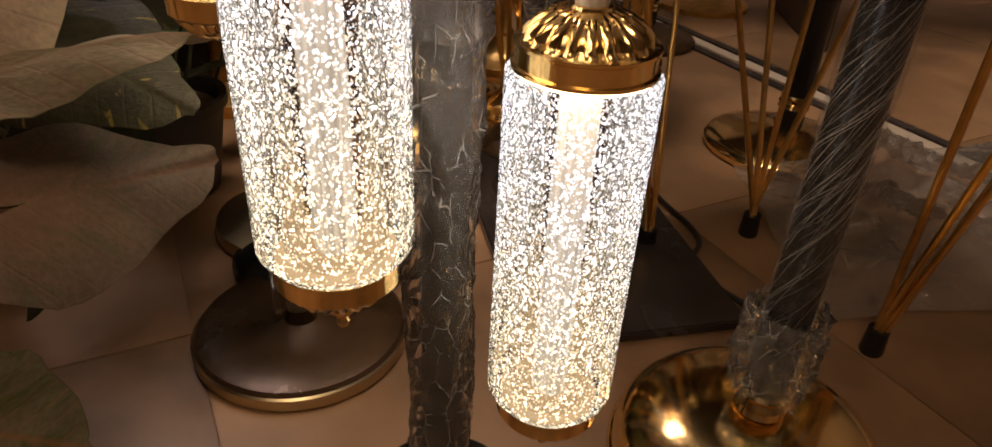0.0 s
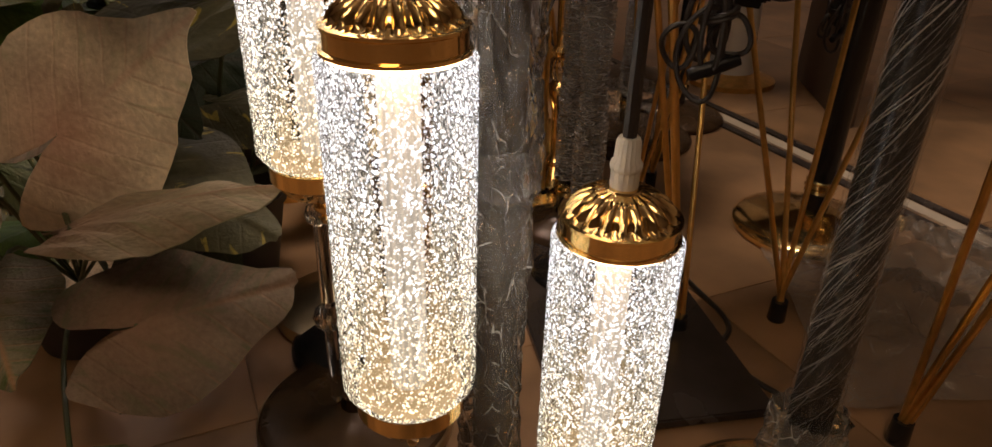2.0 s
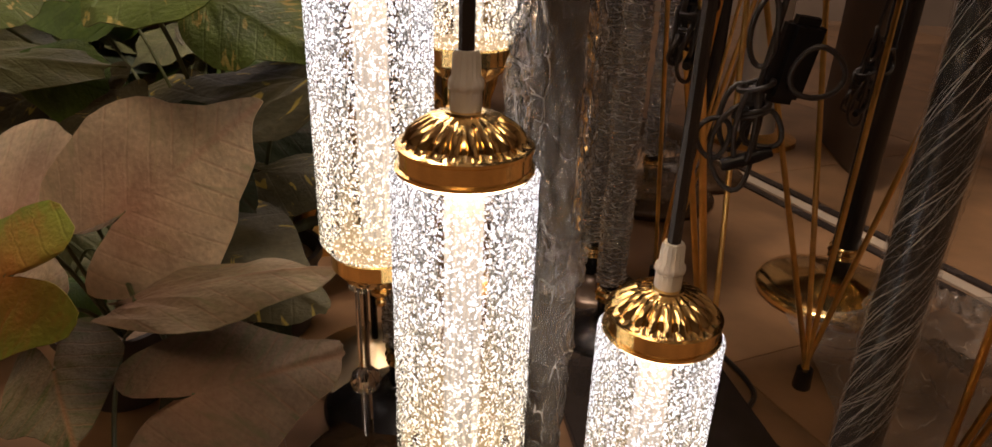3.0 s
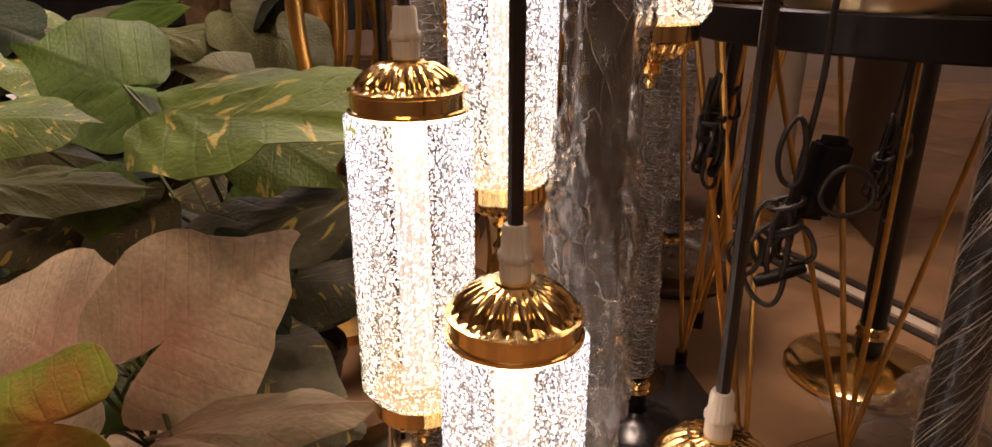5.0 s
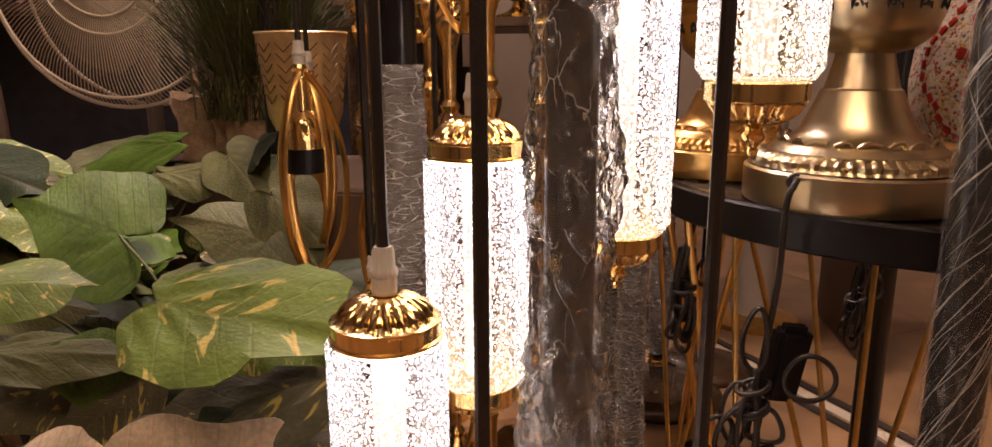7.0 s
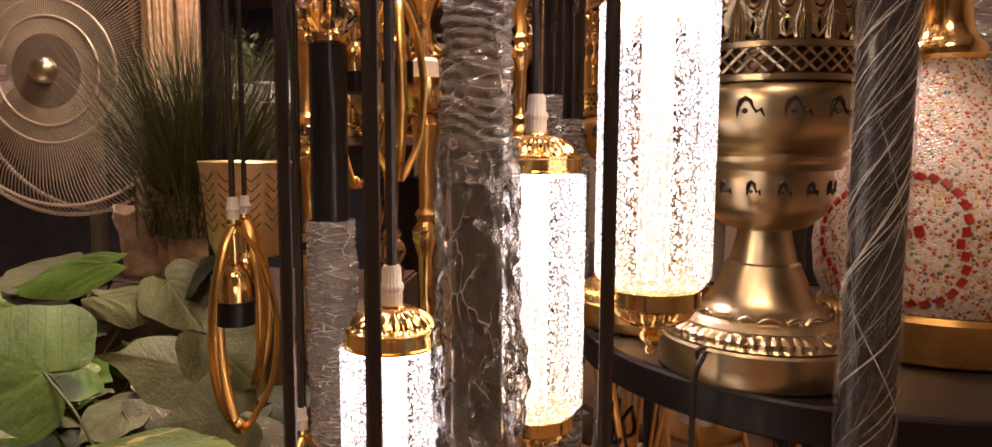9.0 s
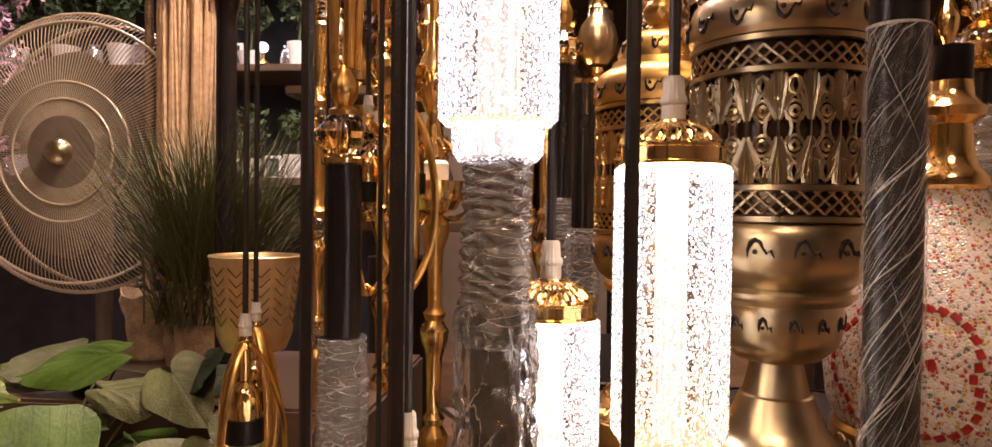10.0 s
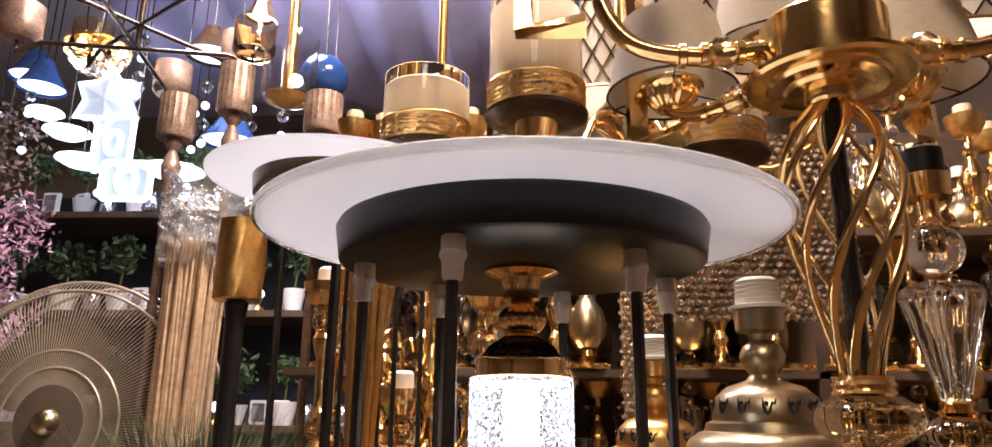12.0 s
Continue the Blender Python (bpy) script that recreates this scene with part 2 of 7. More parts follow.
def streaked_core():
    """The frosted light column: bright and dim streaks along its length."""
    m = glow("led_core", (1.0, 0.95, 0.87), 4.0)
    nt = m.node_tree
    co = nt.nodes.new("ShaderNodeTexCoord")
    mp = nt.nodes.new("ShaderNodeMapping")
    mp.inputs["Scale"].default_value = (420, 420, 5)
    n = nt.nodes.new("ShaderNodeTexNoise")
    n.inputs["Scale"].default_value = 1.0
    r = nt.nodes.new("ShaderNodeMapRange")
    r.inputs["From Min"].default_value, r.inputs["From Max"].default_value = 0.35, 0.7
    r.inputs["To Min"].default_value, r.inputs["To Max"].default_value = 0.1, 0.75
    nt.links.new(co.outputs["Object"], mp.inputs[0])
    nt.links.new(mp.outputs[0], n.inputs["Vector"])
    nt.links.new(n.outputs["Fac"], r.inputs["Value"])
    nt.links.new(r.outputs[0], nt.nodes["Principled BSDF"].inputs["Emission Strength"])
    return m


CORE = streaked_core()
LED = glow("cool_led", (0.82, 0.9, 1.0), 1.7)
LED_SOFT = glow("soft_cool_led", (0.75, 0.88, 1.0), 0.16)
LED_SOFT.node_tree.nodes["Principled BSDF"].inputs["Base Color"].default_value = (0.4, 0.45, 0.5, 1)
BULB = glow("warm_bulb", (1.0, 0.85, 0.6), 6.0)


def leaf_material(name, base, blotch, amount, vein, rough=0.5, soft=0.03, heart=0.0, ribs=0.55):
    """An artificial leaf: blotches that run with the side veins, a coloured midrib and heart, by the leaf's own coordinates."""
    m = bpy.data.materials.new(name)
    m.use_nodes = True
    nt = m.node_tree
    b = nt.nodes["Principled BSDF"]

    def math_node(op, first, second=None, third=None):
        n = nt.nodes.new("ShaderNodeMath")
        n.operation = op
        for k, v in enumerate((first, second, third)):
            if v is None:
                continue
            if isinstance(v, (int, float)):
                n.inputs[k].default_value = v
            else:
                nt.links.new(v, n.inputs[k])
        return n.outputs[0]

    def remap(value, f0, f1, t0, t1):
        n = nt.nodes.new("ShaderNodeMapRange")
        for key, v in zip(("From Min", "From Max", "To Min", "To Max"), (f0, f1, t0, t1)):
            n.inputs[key].default_value = v
        nt.links.new(value, n.inputs["Value"])
        return n.outputs[0]

    def mix(fac, one, two):
        n = nt.nodes.new("ShaderNodeMixRGB")
        for k, v in enumerate((fac, one, two)):
            if isinstance(v, tuple):
                n.inputs[k].default_value = (*v, 1)
            else:
                nt.links.new(v, n.inputs[k])
        return n.outputs[0]

    uv = nt.nodes.new("ShaderNodeUVMap")
    sep = nt.nodes.new("ShaderNodeSeparateXYZ")
    nt.links.new(uv.outputs[0], sep.inputs[0])
    info = nt.nodes.new("ShaderNodeObjectInfo")
    side = math_node("SUBTRACT", sep.outputs["Y"], 0.5)
    ab = math_node("ABSOLUTE", side)
    slant = math_node("MULTIPLY_ADD", ab, -0.75, sep.outputs["X"])
    along = nt.nodes.new("ShaderNodeCombineXYZ")
    nt.links.new(math_node("MULTIPLY", slant, 11.0), along.inputs[0])
    nt.links.new(math_node("MULTIPLY", sep.outputs["Y"], 5.0), along.inputs[1])
    nt.links.new(math_node("MULTIPLY", info.outputs["Random"], 40.0), along.inputs[2])
    n = nt.nodes.new("ShaderNodeTexNoise")
    n.inputs["Scale"].default_value, n.inputs["Detail"].default_value = 1.0, 4
    n.inputs["Distortion"].default_value = 0.6
    nt.links.new(along.outputs[0], n.inputs["Vector"])
    shift = nt.nodes.new("ShaderNodeVectorMath")
    shift.operation = "ADD"
    nt.links.new(uv.outputs[0], shift.inputs[0])
    nt.links.new(info.outputs["Random"], shift.inputs[1])
    fine_noise = nt.nodes.new("ShaderNodeTexNoise")
    fine_noise.inputs["Scale"].default_value, fine_noise.inputs["Detail"].default_value = 30.0, 6
    nt.links.new(shift.outputs[0], fine_noise.inputs["Vector"])
    broad = nt.nodes.new("ShaderNodeTexNoise")
    broad.inputs["Scale"].default_value = 2.5
    nt.links.new(shift.outputs[0], broad.inputs["Vector"])
    grain = math_node("MULTIPLY_ADD", broad.outputs["Fac"], 0.9, math_node("MULTIPLY", fine_noise.outputs["Fac"], 0.5))
    tone = mix(remap(grain, 0.45, 0.95, 0, 1), tuple(c * 0.62 for c in base), tuple(min(1, c * 1.38) for c in base))
    col = mix(remap(n.outputs["Fac"], 1 - amount, 1 - amount + soft, 0, 1), tone, blotch)
    saw = math_node("PINGPONG", slant, 0.085)
    near = remap(saw, 0.0, 0.014, 0.7, 0.0)
    mid = remap(ab, 0.004, 0.03, 1.0, 0.0)
    lines = math_node("MAXIMUM", near, mid)
    far = math_node("SQRT", math_node("ADD", math_node("MULTIPLY", sep.outputs["X"], sep.outputs["X"]), math_node("MULTIPLY", ab, ab)))
    blush = remap(far, 0.0, 0.5, heart, 0.0)
    col = mix(math_node("MAXIMUM", math_node("MULTIPLY", lines, ribs), blush), col, vein)
    nt.links.new(col, b.inputs["Base Color"])
    b.inputs["Roughness"].default_value = rough
    b.inputs["Specular IOR Level"].default_value = 0.3
    bp = nt.nodes.new("ShaderNodeBump")
    bp.inputs["Strength"].default_value, bp.inputs["Distance"].default_value = 0.5, 0.002
    nt.links.new(math_node("MULTIPLY_ADD", lines, -0.4, fine_noise.outputs["Fac"]), bp.inputs["Height"])
    nt.links.new(bp.outputs[0], b.inputs["Normal"])
    return m


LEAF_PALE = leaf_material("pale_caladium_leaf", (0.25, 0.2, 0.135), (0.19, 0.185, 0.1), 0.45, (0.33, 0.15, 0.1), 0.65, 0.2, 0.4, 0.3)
LEAF_SPOT = leaf_material("yellow_blotched_leaf", (0.105, 0.15, 0.032), (0.42, 0.34, 0.1), 0.4, (0.17, 0.2, 0.07), 0.45, 0.04, 0.0, 0.2)
LEAF_DARK = leaf_material("dark_blotched_leaf", (0.075, 0.07, 0.038), (0.36, 0.28, 0.06), 0.39, (0.09, 0.08, 0.045), 0.5, 0.04, 0.0, 0.4)
LEAF_GREEN = leaf_material("plain_green_leaf", (0.055, 0.105, 0.014), (0.075, 0.125, 0.02), 0.5, (0.03, 0.055, 0.01), 0.5, 0.2, 0.0, 0.3)
LEAF_BLUSH = leaf_material("blush_caladium_leaf", (0.58, 0.48, 0.35), (0.42, 0.4, 0.25), 0.45, (0.46, 0.19, 0.14), 0.65, 0.25, 0.6, 0.3)
LEAF_DUSK = leaf_material("dusky_leaf", (0.15, 0.125, 0.07), (0.06, 0.085, 0.02), 0.5, (0.3, 0.13, 0.05), 0.55, 0.2, 0.2)
# near-black green: the shade beneath other leaves is put into the colour
LEAF_SHADED = leaf_material("shaded_green_leaf", (0.02, 0.032, 0.015), (0.03, 0.04, 0.02), 0.5, (0.05, 0.035, 0.02), 0.5, 0.2)
LEAF_LIME = leaf_material("lime_red_leaf", (0.17, 0.22, 0.03), (0.3, 0.15, 0.035), 0.5, (0.36, 0.13, 0.03), 0.55, 0.3, 0.85, 0.2)
# darker copy of the pale leaf, toned down against the pendants' strong light
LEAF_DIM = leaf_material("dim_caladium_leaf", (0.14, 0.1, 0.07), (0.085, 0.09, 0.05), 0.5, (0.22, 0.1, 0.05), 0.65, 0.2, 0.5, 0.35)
LEAF_GREY = leaf_material("grey_green_leaf", (0.085, 0.092, 0.038), (0.14, 0.125, 0.06), 0.45, (0.13, 0.125, 0.065), 0.6, 0.2, 0.0, 0.3)

# ---- mesh helpers ----


def link_mesh(name, bm, mat, smooth=True):
    me = bpy.data.meshes.new(name)
    bm.to_mesh(me)
    bm.free()
    me.materials.append(mat)
    if smooth:
        me.shade_smooth()
        me.set_sharp_from_angle(angle=radians(38))
    return new(name, me)


def part(name, bm, mat, parent, label="", at=(0, 0, 0), turn=(0, 0, 0), smooth=True):
    ob = link_mesh(name, bm, mat, smooth)
    ob.parent = parent
    ob.location, ob.rotation_euler = at, [radians(a) for a in turn]
    if label:
        tagged(ob, label)
    return ob


def thing(name, label, category, at=(0, 0, 0), turn=0.0, group=""):
    ob = new(name)
    ob.empty_display_size = 0.05
    ob.location, ob.rotation_euler = at, (0, 0, radians(turn))
    return tagged(ob, label, category, group)


def lathe(profile, seg=32, flute=0, depth=0.0, band=(0, 0)):
    """A turned body from (radius, height) pairs; flute cuts that many ribs into the heights of band."""
    bm = bmesh.new()
    rings = []
    for r, z in profile:
        if r < 1e-6:
            rings.append([bm.verts.new((0, 0, z))])
            continue
        ring = []
        for k in range(seg):
            a = 2 * math.pi * k / seg
            rr = r
            if flute and band[0] <= z <= band[1]:
                rr = r * (1 - depth * (1 - abs(math.cos(0.5 * flute * a))))
            ring.append(bm.verts.new((rr * math.cos(a), rr * math.sin(a), z)))
        rings.append(ring)
    for a, b in zip(rings, rings[1:]):
        if len(a) == 1 and len(b) == 1:
            continue
        for k in range(seg):
            if len(a) == 1:
                bm.faces.new((a[0], b[(k + 1) % seg], b[k]))
            elif len(b) == 1:
                bm.faces.new((a[k], a[(k + 1) % seg], b[0]))
            else:
                bm.faces.new((a[k], a[(k + 1) % seg], b[(k + 1) % seg], b[k]))
    bmesh.ops.recalc_face_normals(bm, faces=bm.faces)
    return bm


def sweep(points, radius, seg=8, closed=False, flat=1.0):
    """A tube along points; radius may be a number or one for each point; flat squashes it."""
    bm = bmesh.new()
    pts = [Vector(p) for p in points]
    n = len(pts)
    rings = []
    up = Vector((0.13, 0.31, 0.94))
    for i, p in enumerate(pts):
        a = pts[(i - 1) % n] if (i > 0 or closed) else p
        b = pts[(i + 1) % n] if (i < n - 1 or closed) else p
        d = (b - a).normalized()
        if abs(d.dot(up)) > 0.95:
            up = Vector((1, 0.2, 0.1))
        s = d.cross(up).normalized()
        u = s.cross(d).normalized()
        up = u
        r = radius[i] if isinstance(radius, (list, tuple)) else radius
        rings.append([bm.verts.new(p + s * (r * math.cos(2 * math.pi * k / seg)) + u * (r * flat * math.sin(2 * math.pi * k / seg))) for k in range(seg)])
    pairs = list(zip(rings, rings[1:]))
    if closed:
        pairs.append((rings[-1], rings[0]))
    for a, b in pairs:
        for k in range(seg):
            bm.faces.new((a[k], a[(k + 1) % seg], b[(k + 1) % seg], b[k]))
    if not closed:
        bm.faces.new(rings[0][::-1])
        bm.faces.new(rings[-1])
    return bm


def smooth_path(points, steps=6):
    """A curve through the points (Catmull-Rom)."""
    p = [Vector(q) for q in points]
    p = [p[0] * 2 - p[1]] + p + [p[-1] * 2 - p[-2]]
    out = []
    for i in range(1, len(p) - 2):
        for k in range(steps):
            t = k / steps
            out.append(0.5 * (2 * p[i] + (p[i + 1] - p[i - 1]) * t + (2 * p[i - 1] - 5 * p[i] + 4 * p[i + 1] - p[i + 2]) * t * t
                              + (3 * p[i] - p[i - 1] - 3 * p[i + 1] + p[i + 2]) * t ** 3))
    out.append(p[-2])
    return out


def box(sx, sy, sz, bevel=0.0, at=(0, 0, 0)):
    bm = bmesh.new()
    bmesh.ops.create_cube(bm, size=1.0, matrix=Matrix.Translation(at) @ Matrix.Diagonal((sx, sy, sz, 1)))
    if bevel:
        bmesh.ops.bevel(bm, geom=bm.edges[:], offset=bevel, segments=2, affect="EDGES")
    return bm


def ball(r, at=(0, 0, 0), seg=14, facet=False):
    bm = bmesh.new()
    if facet:
        bmesh.ops.create_icosphere(bm, subdivisions=2, radius=r, matrix=Matrix.Translation(at))
    else:
        bmesh.ops.create_uvsphere(bm, u_segments=seg, v_segments=seg // 2 + 2, radius=r, matrix=Matrix.Translation(at))
    return bm


def wrinkled(radius, z0, z1, amount, seg=48, step=0.004, twist=0.0, seed=1.0, ridge=0.0):
    """A loose sleeve of clear wrap round an upright column."""
    bm = bmesh.new()
    rings = []
    n = max(6, int((z1 - z0) / step))
    for i in range(n + 1):
        z = z0 + (z1 - z0) * i / n
        ring = []
        for k in range(seg):
            a = 2 * math.pi * k / seg
            c, s = math.cos(a + twist * z), math.sin(a + twist * z)
            d = noise.noise(Vector((c * 1.3 + seed, s * 1.3, z * 13))) + 0.7 * (0.45 - 1.7 * abs(noise.noise(Vector((c * 2.6 + seed, s * 2.6, z * 38 + c * 2))))) + 0.4 * (0.4 - 1.6 * abs(noise.noise(Vector((c * 5 + z * 40, s * 5 + seed, z * 75)))))
            r = radius + amount * (0.5 + d) + ridge * abs(math.sin(z * 420 + 2 * c + 3 * noise.noise(Vector((c, s, z * 40)))))
            ring.append(bm.verts.new((r * math.cos(a), r * math.sin(a), z)))
        rings.append(ring)
    for a, b in zip(rings, rings[1:]):
        for k in range(seg):
            bm.faces.new((a[k], a[(k + 1) % seg], b[(k + 1) % seg], b[k]))
    return bm

# ---- the room ----


def slab(name, sx, sy, sz, at, mat, label, category):
    ob = link_mesh(name, box(sx, sy, sz, 0, (0, 0, 0)), mat, False)
    ob.location = at
    return tagged(ob, label, category, kind="structure")


floor = slab("floor", 7.0, 7.0, 0.1, (0, 1.5, -0.056), GROUT, "beige stone tiled shop floor with dark grout", "floor")
slab("wall_north", 7.0, 0.12, 3.1, (0, 4.86, 1.5), WALL, "dim brown painted back wall of the shop", "wall")
slab("wall_south", 7.0, 0.12, 3.1, (0, -1.96, 1.5), WALL, "plain brown wall behind the aisle", "wall")
slab("wall_east", 0.12, 6.7, 3.1, (2.9, 1.45, 1.5), WALL, "plain brown side wall", "wall")
slab("wall_west", 0.12, 6.7, 3.1, (-3.3, 1.45, 1.5), WALL, "plain brown side wall", "wall")
slab("ceiling", 7.0, 7.0, 0.1, (0, 1.5, 3.1), CLOTH, "white ceiling with pale cloth lining", "ceiling")

# ---- the pendant cluster floor lamp ----
AXIS = (0.405, 0.659)
PENDANTS = [(0.4735, 0.597, 0.4045, 0.189), (0.371, 0.558, 0.5035, 0.178), (0.3035, 0.635, 0.5895, 0.17), (0.342, 0.719, 0.6815, 0.152), (0.435, 0.752, 0.7945, 0.166), (0.507, 0.691, 0.8955, 0.165)]
CAP = [(0.0, 0.001), (0.009, 0.0), (0.0095, -0.0012), (0.0165, -0.0026), (0.0235, -0.0066), (0.0275, -0.011), (0.029, -0.0145), (0.0315, -0.0152),
       (0.0315, -0.0166), (0.0306, -0.0173), (0.0306, -0.0246), (0.0322, -0.0253), (0.0322, -0.0268), (0.029, -0.027), (0.0, -0.027)]
FOOT = [(0.0, 0.0), (0.0278, 0.0), (0.0287, -0.001), (0.0287, -0.0105), (0.0275, -0.0115), (0.0262, -0.0135), (0.0225, -0.0185), (0.0165, -0.0225), (0.0085, -0.025),
        (0.0055, -0.0262), (0.0048, -0.0275), (0.0068, -0.03), (0.0064, -0.0325), (0.0038, -0.0352), (0.0024, -0.0372), (0.0034, -0.039), (0.0026, -0.0418), (0.0, -0.043)]


def fine(profile, n=3):
    out = []
    for a, b in zip(profile, profile[1:]):
        for k in range(n):
            out.append((a[0] + (b[0] - a[0]) * k / n, a[1] + (b[1] - a[1]) * k / n))
    return out + [profile[-1]]


def gland(parent, z0, up=True, s=1.0):
    """A ribbed nylon cord grip, its wide end at z0."""
    prof = [(0.0, 0.0), (0.0068, 0.0), (0.0072, 0.001), (0.0072, 0.009), (0.0078, 0.0095), (0.0082, 0.0115), (0.0078, 0.0135), (0.0066, 0.015), (0.0062, 0.024), (0.0052, 0.0262), (0.0, 0.0265)]
    prof = [(r * s, z0 + (z if up else -z) * s) for r, z in prof]
    return part("cord_grip", lathe(prof, 36, 18, 0.07, (min(z0, prof[-1][1]) + 0.001, max(z0, prof[-1][1]))), NYLON, parent, "white ribbed nylon cord grip")


def pendant(parent, x, y, z, length, top):
    """A bubble crystal cylinder between two fluted gold caps, on its cord."""
    p = part("pendant", lathe(fine(CAP, 2), 100, 20, 0.2, (-0.0142, -0.0014)), GOLD, parent, "fluted gold cap of a crystal pendant", (x, y, z))
    a, b = -0.027, -0.027 - length
    part("lower_cap", lathe(fine(FOOT, 2), 100, 20, 0.2, (-0.0245, -0.0116)), GOLD, p, "gold lower cap with a small finial", (0, 0, b - 0.0003))
    R = 0.0345
    body = [(0.012, a - 0.0002), (R - 0.002, a - 0.0002), (R, a - 0.002), (R, b + 0.007), (R - 0.0045, b + 0.0005), (0.012, b)]
    part("crystal", lathe(fine(body, 2), 48), CRYSTAL_OUT, p, "lit bubble crystal cylinder")
    part("inner_crystal", lathe([(R * 0.66, a - 0.003), (R * 0.66, b + 0.003)], 40), CRYSTAL_IN, p, "bubbles deep inside the crystal")
    part("light_core", lathe([(0.0, a - 0.003), (0.0095, a - 0.003), (0.0095, b + 0.004), (0.0, b + 0.004)], 20), CORE, p, "white glowing core of the crystal")
    part("light_ring", lathe([(0.0, a - 0.001), (0.030, a - 0.001), (0.030, a - 0.0018), (0.0, a - 0.0018)], 40), LAMP, p, "glowing disc under the cap")
    # added disc that imitates the warm glow over the lower cap
    part("light_ring", lathe([(0.0, b + 0.0006), (0.027, b + 0.0006), (0.027, b + 0.0012), (0.0, b + 0.0012)], 40), GLOW_LOW, p, "added glow disc above the lower cap")
    gland(p, 0.0)
    part("cord", sweep([(0, 0, 0.02), (0, 0, top - z)], 0.0036, 8), CORD, p, "straight black cord")
    return p


lamp = thing("pendant_floor_lamp", "floor lamp with six lit bubble crystal pendants under black canopy", "floor lamp", (AXIS[0], AXIS[1], 0))
part("base", lathe([(0, 0), (0.056, 0), (0.058, 0.002), (0.058, 0.008), (0.054, 0.011), (0.035, 0.014), (0.02, 0.022), (0.016, 0.05), (0, 0.05)], 64), BLACK, lamp, "round black base")
part("pole", lathe([(0, 0.04), (0.0145, 0.04), (0.0145, 0.878), (0, 0.878)], 32), BLACK, lamp, "black column under clear wrap")
part("wrap", wrinkled(0.0195, 0.03, 0.40, 0.0045, seed=3.1, step=0.003), LOOSE, lamp, "clear plastic wrap", (-0.0025, 0, 0))
part("wrap", wrinkled(0.0185, 0.37, 0.79, 0.0085, seed=7.7, step=0.003), FILM, lamp, "loose crumpled clear plastic wrap")
part("wrap", wrinkled(0.0165, 0.765, 0.871, 0.0022, step=0.0012, seed=5.0, ridge=0.0026), FILM_WOUND, lamp, "ringed tight clear plastic wrap")
part("lower_step", lathe([(0.0145, 0.868), (0.022, 0.868), (0.0255, 0.872), (0.0265, 0.8875), (0.0145, 0.8878)], 40), CRYSTAL_OUT, lamp, "narrow lit crystal step")
part("step_core", lathe([(0.0148, 0.87), (0.02, 0.871), (0.021, 0.887), (0.0148, 0.887)], 32), CORE, lamp, "glowing core of the step")
col = part("column_crystal", lathe(fine([(0.012, 1.055), (0.033, 1.055), (0.034, 1.053), (0.034, 0.892), (0.03, 0.888), (0.012, 0.888)], 3), 48), CRYSTAL_OUT, lamp, "lit bubble crystal cylinder round the column")
part("inner_crystal", lathe([(0.022, 1.05), (0.022, 0.892)], 40), CRYSTAL_IN, col, "bubbles deep inside the crystal")
part("light_core", lathe([(0.0, 1.05), (0.012, 1.05), (0.012, 0.892), (0.0, 0.892)], 20), CORE, col, "white glowing core of the crystal")
part("light_ring", lathe([(0.013, 1.0505), (0.03, 1.0505), (0.03, 1.0515), (0.013, 1.0515)], 40), LAMP, col, "glowing disc under the band")
part("light_ring", lathe([(0.013, 0.8905), (0.03, 0.8905), (0.03, 0.8915), (0.013, 0.8915)], 40), GLOW_LOW, col, "added glow disc above the lower step")
part("column_cap", lathe(fine([(0, 1.075), (0.012, 1.075), (0.026, 1.068), (0.0295, 1.0665), (0.03, 1.065), (0.03, 1.0555), (0, 1.0555)], 2), 72), GOLD, lamp, "gold band over the crystal")
part("black_dome", lathe(fine([(0.0, 1.082), (0.012, 1.081), (0.021, 1.076), (0.0265, 1.0685), (0, 1.0685)], 3), 100, 20, 0.18, (1.069, 1.0805)), BLACK, lamp, "fluted black dome")
part("finial", lathe(fine([(0, 1.127), (0.024, 1.127), (0.025, 1.124), (0.014, 1.12), (0.012, 1.112), (0.013, 1.106), (0.0075, 1.103), (0.013, 1.099), (0.0165, 1.094), (0.0165, 1.09), (0.013, 1.085), (0.01, 1.083), (0.013, 1.081), (0, 1.08)], 2), 60, 20, 0.1, (1.085, 1.1)), GOLD, lamp, "turned gold finial under the canopy")
canopy = part("canopy", lathe([(0, 1.126), (0.118, 1.126), (0.1215, 1.128), (0.1245, 1.148), (0.123, 1.151), (0, 1.151)], 96), BLACK_SATIN, lamp, "black round metal canopy")
part("glass_disc", lathe([(0, 1.1545), (0.1, 1.1545), (0.15, 1.1525), (0.1725, 1.149), (0.174, 1.1505), (0.1735, 1.153), (0.15, 1.157), (0.1, 1.161), (0, 1.163)], 96), FROST, lamp, "wide white glass disc on the canopy")
part("glass_rim", lathe([(0.1735, 1.148), (0.1765, 1.1485), (0.1775, 1.151), (0.1765, 1.1535), (0.1735, 1.1535)], 96), CLEAR, lamp, "clear bevelled glass edge")
for x, y, z, length in PENDANTS:
    pendant(lamp, x - AXIS[0], y - AXIS[1], z, length, 1.115)
    g = gland(lamp, 1.126, False, 0.95)
    g.location = (x - AXIS[0], y - AXIS[1], 0)

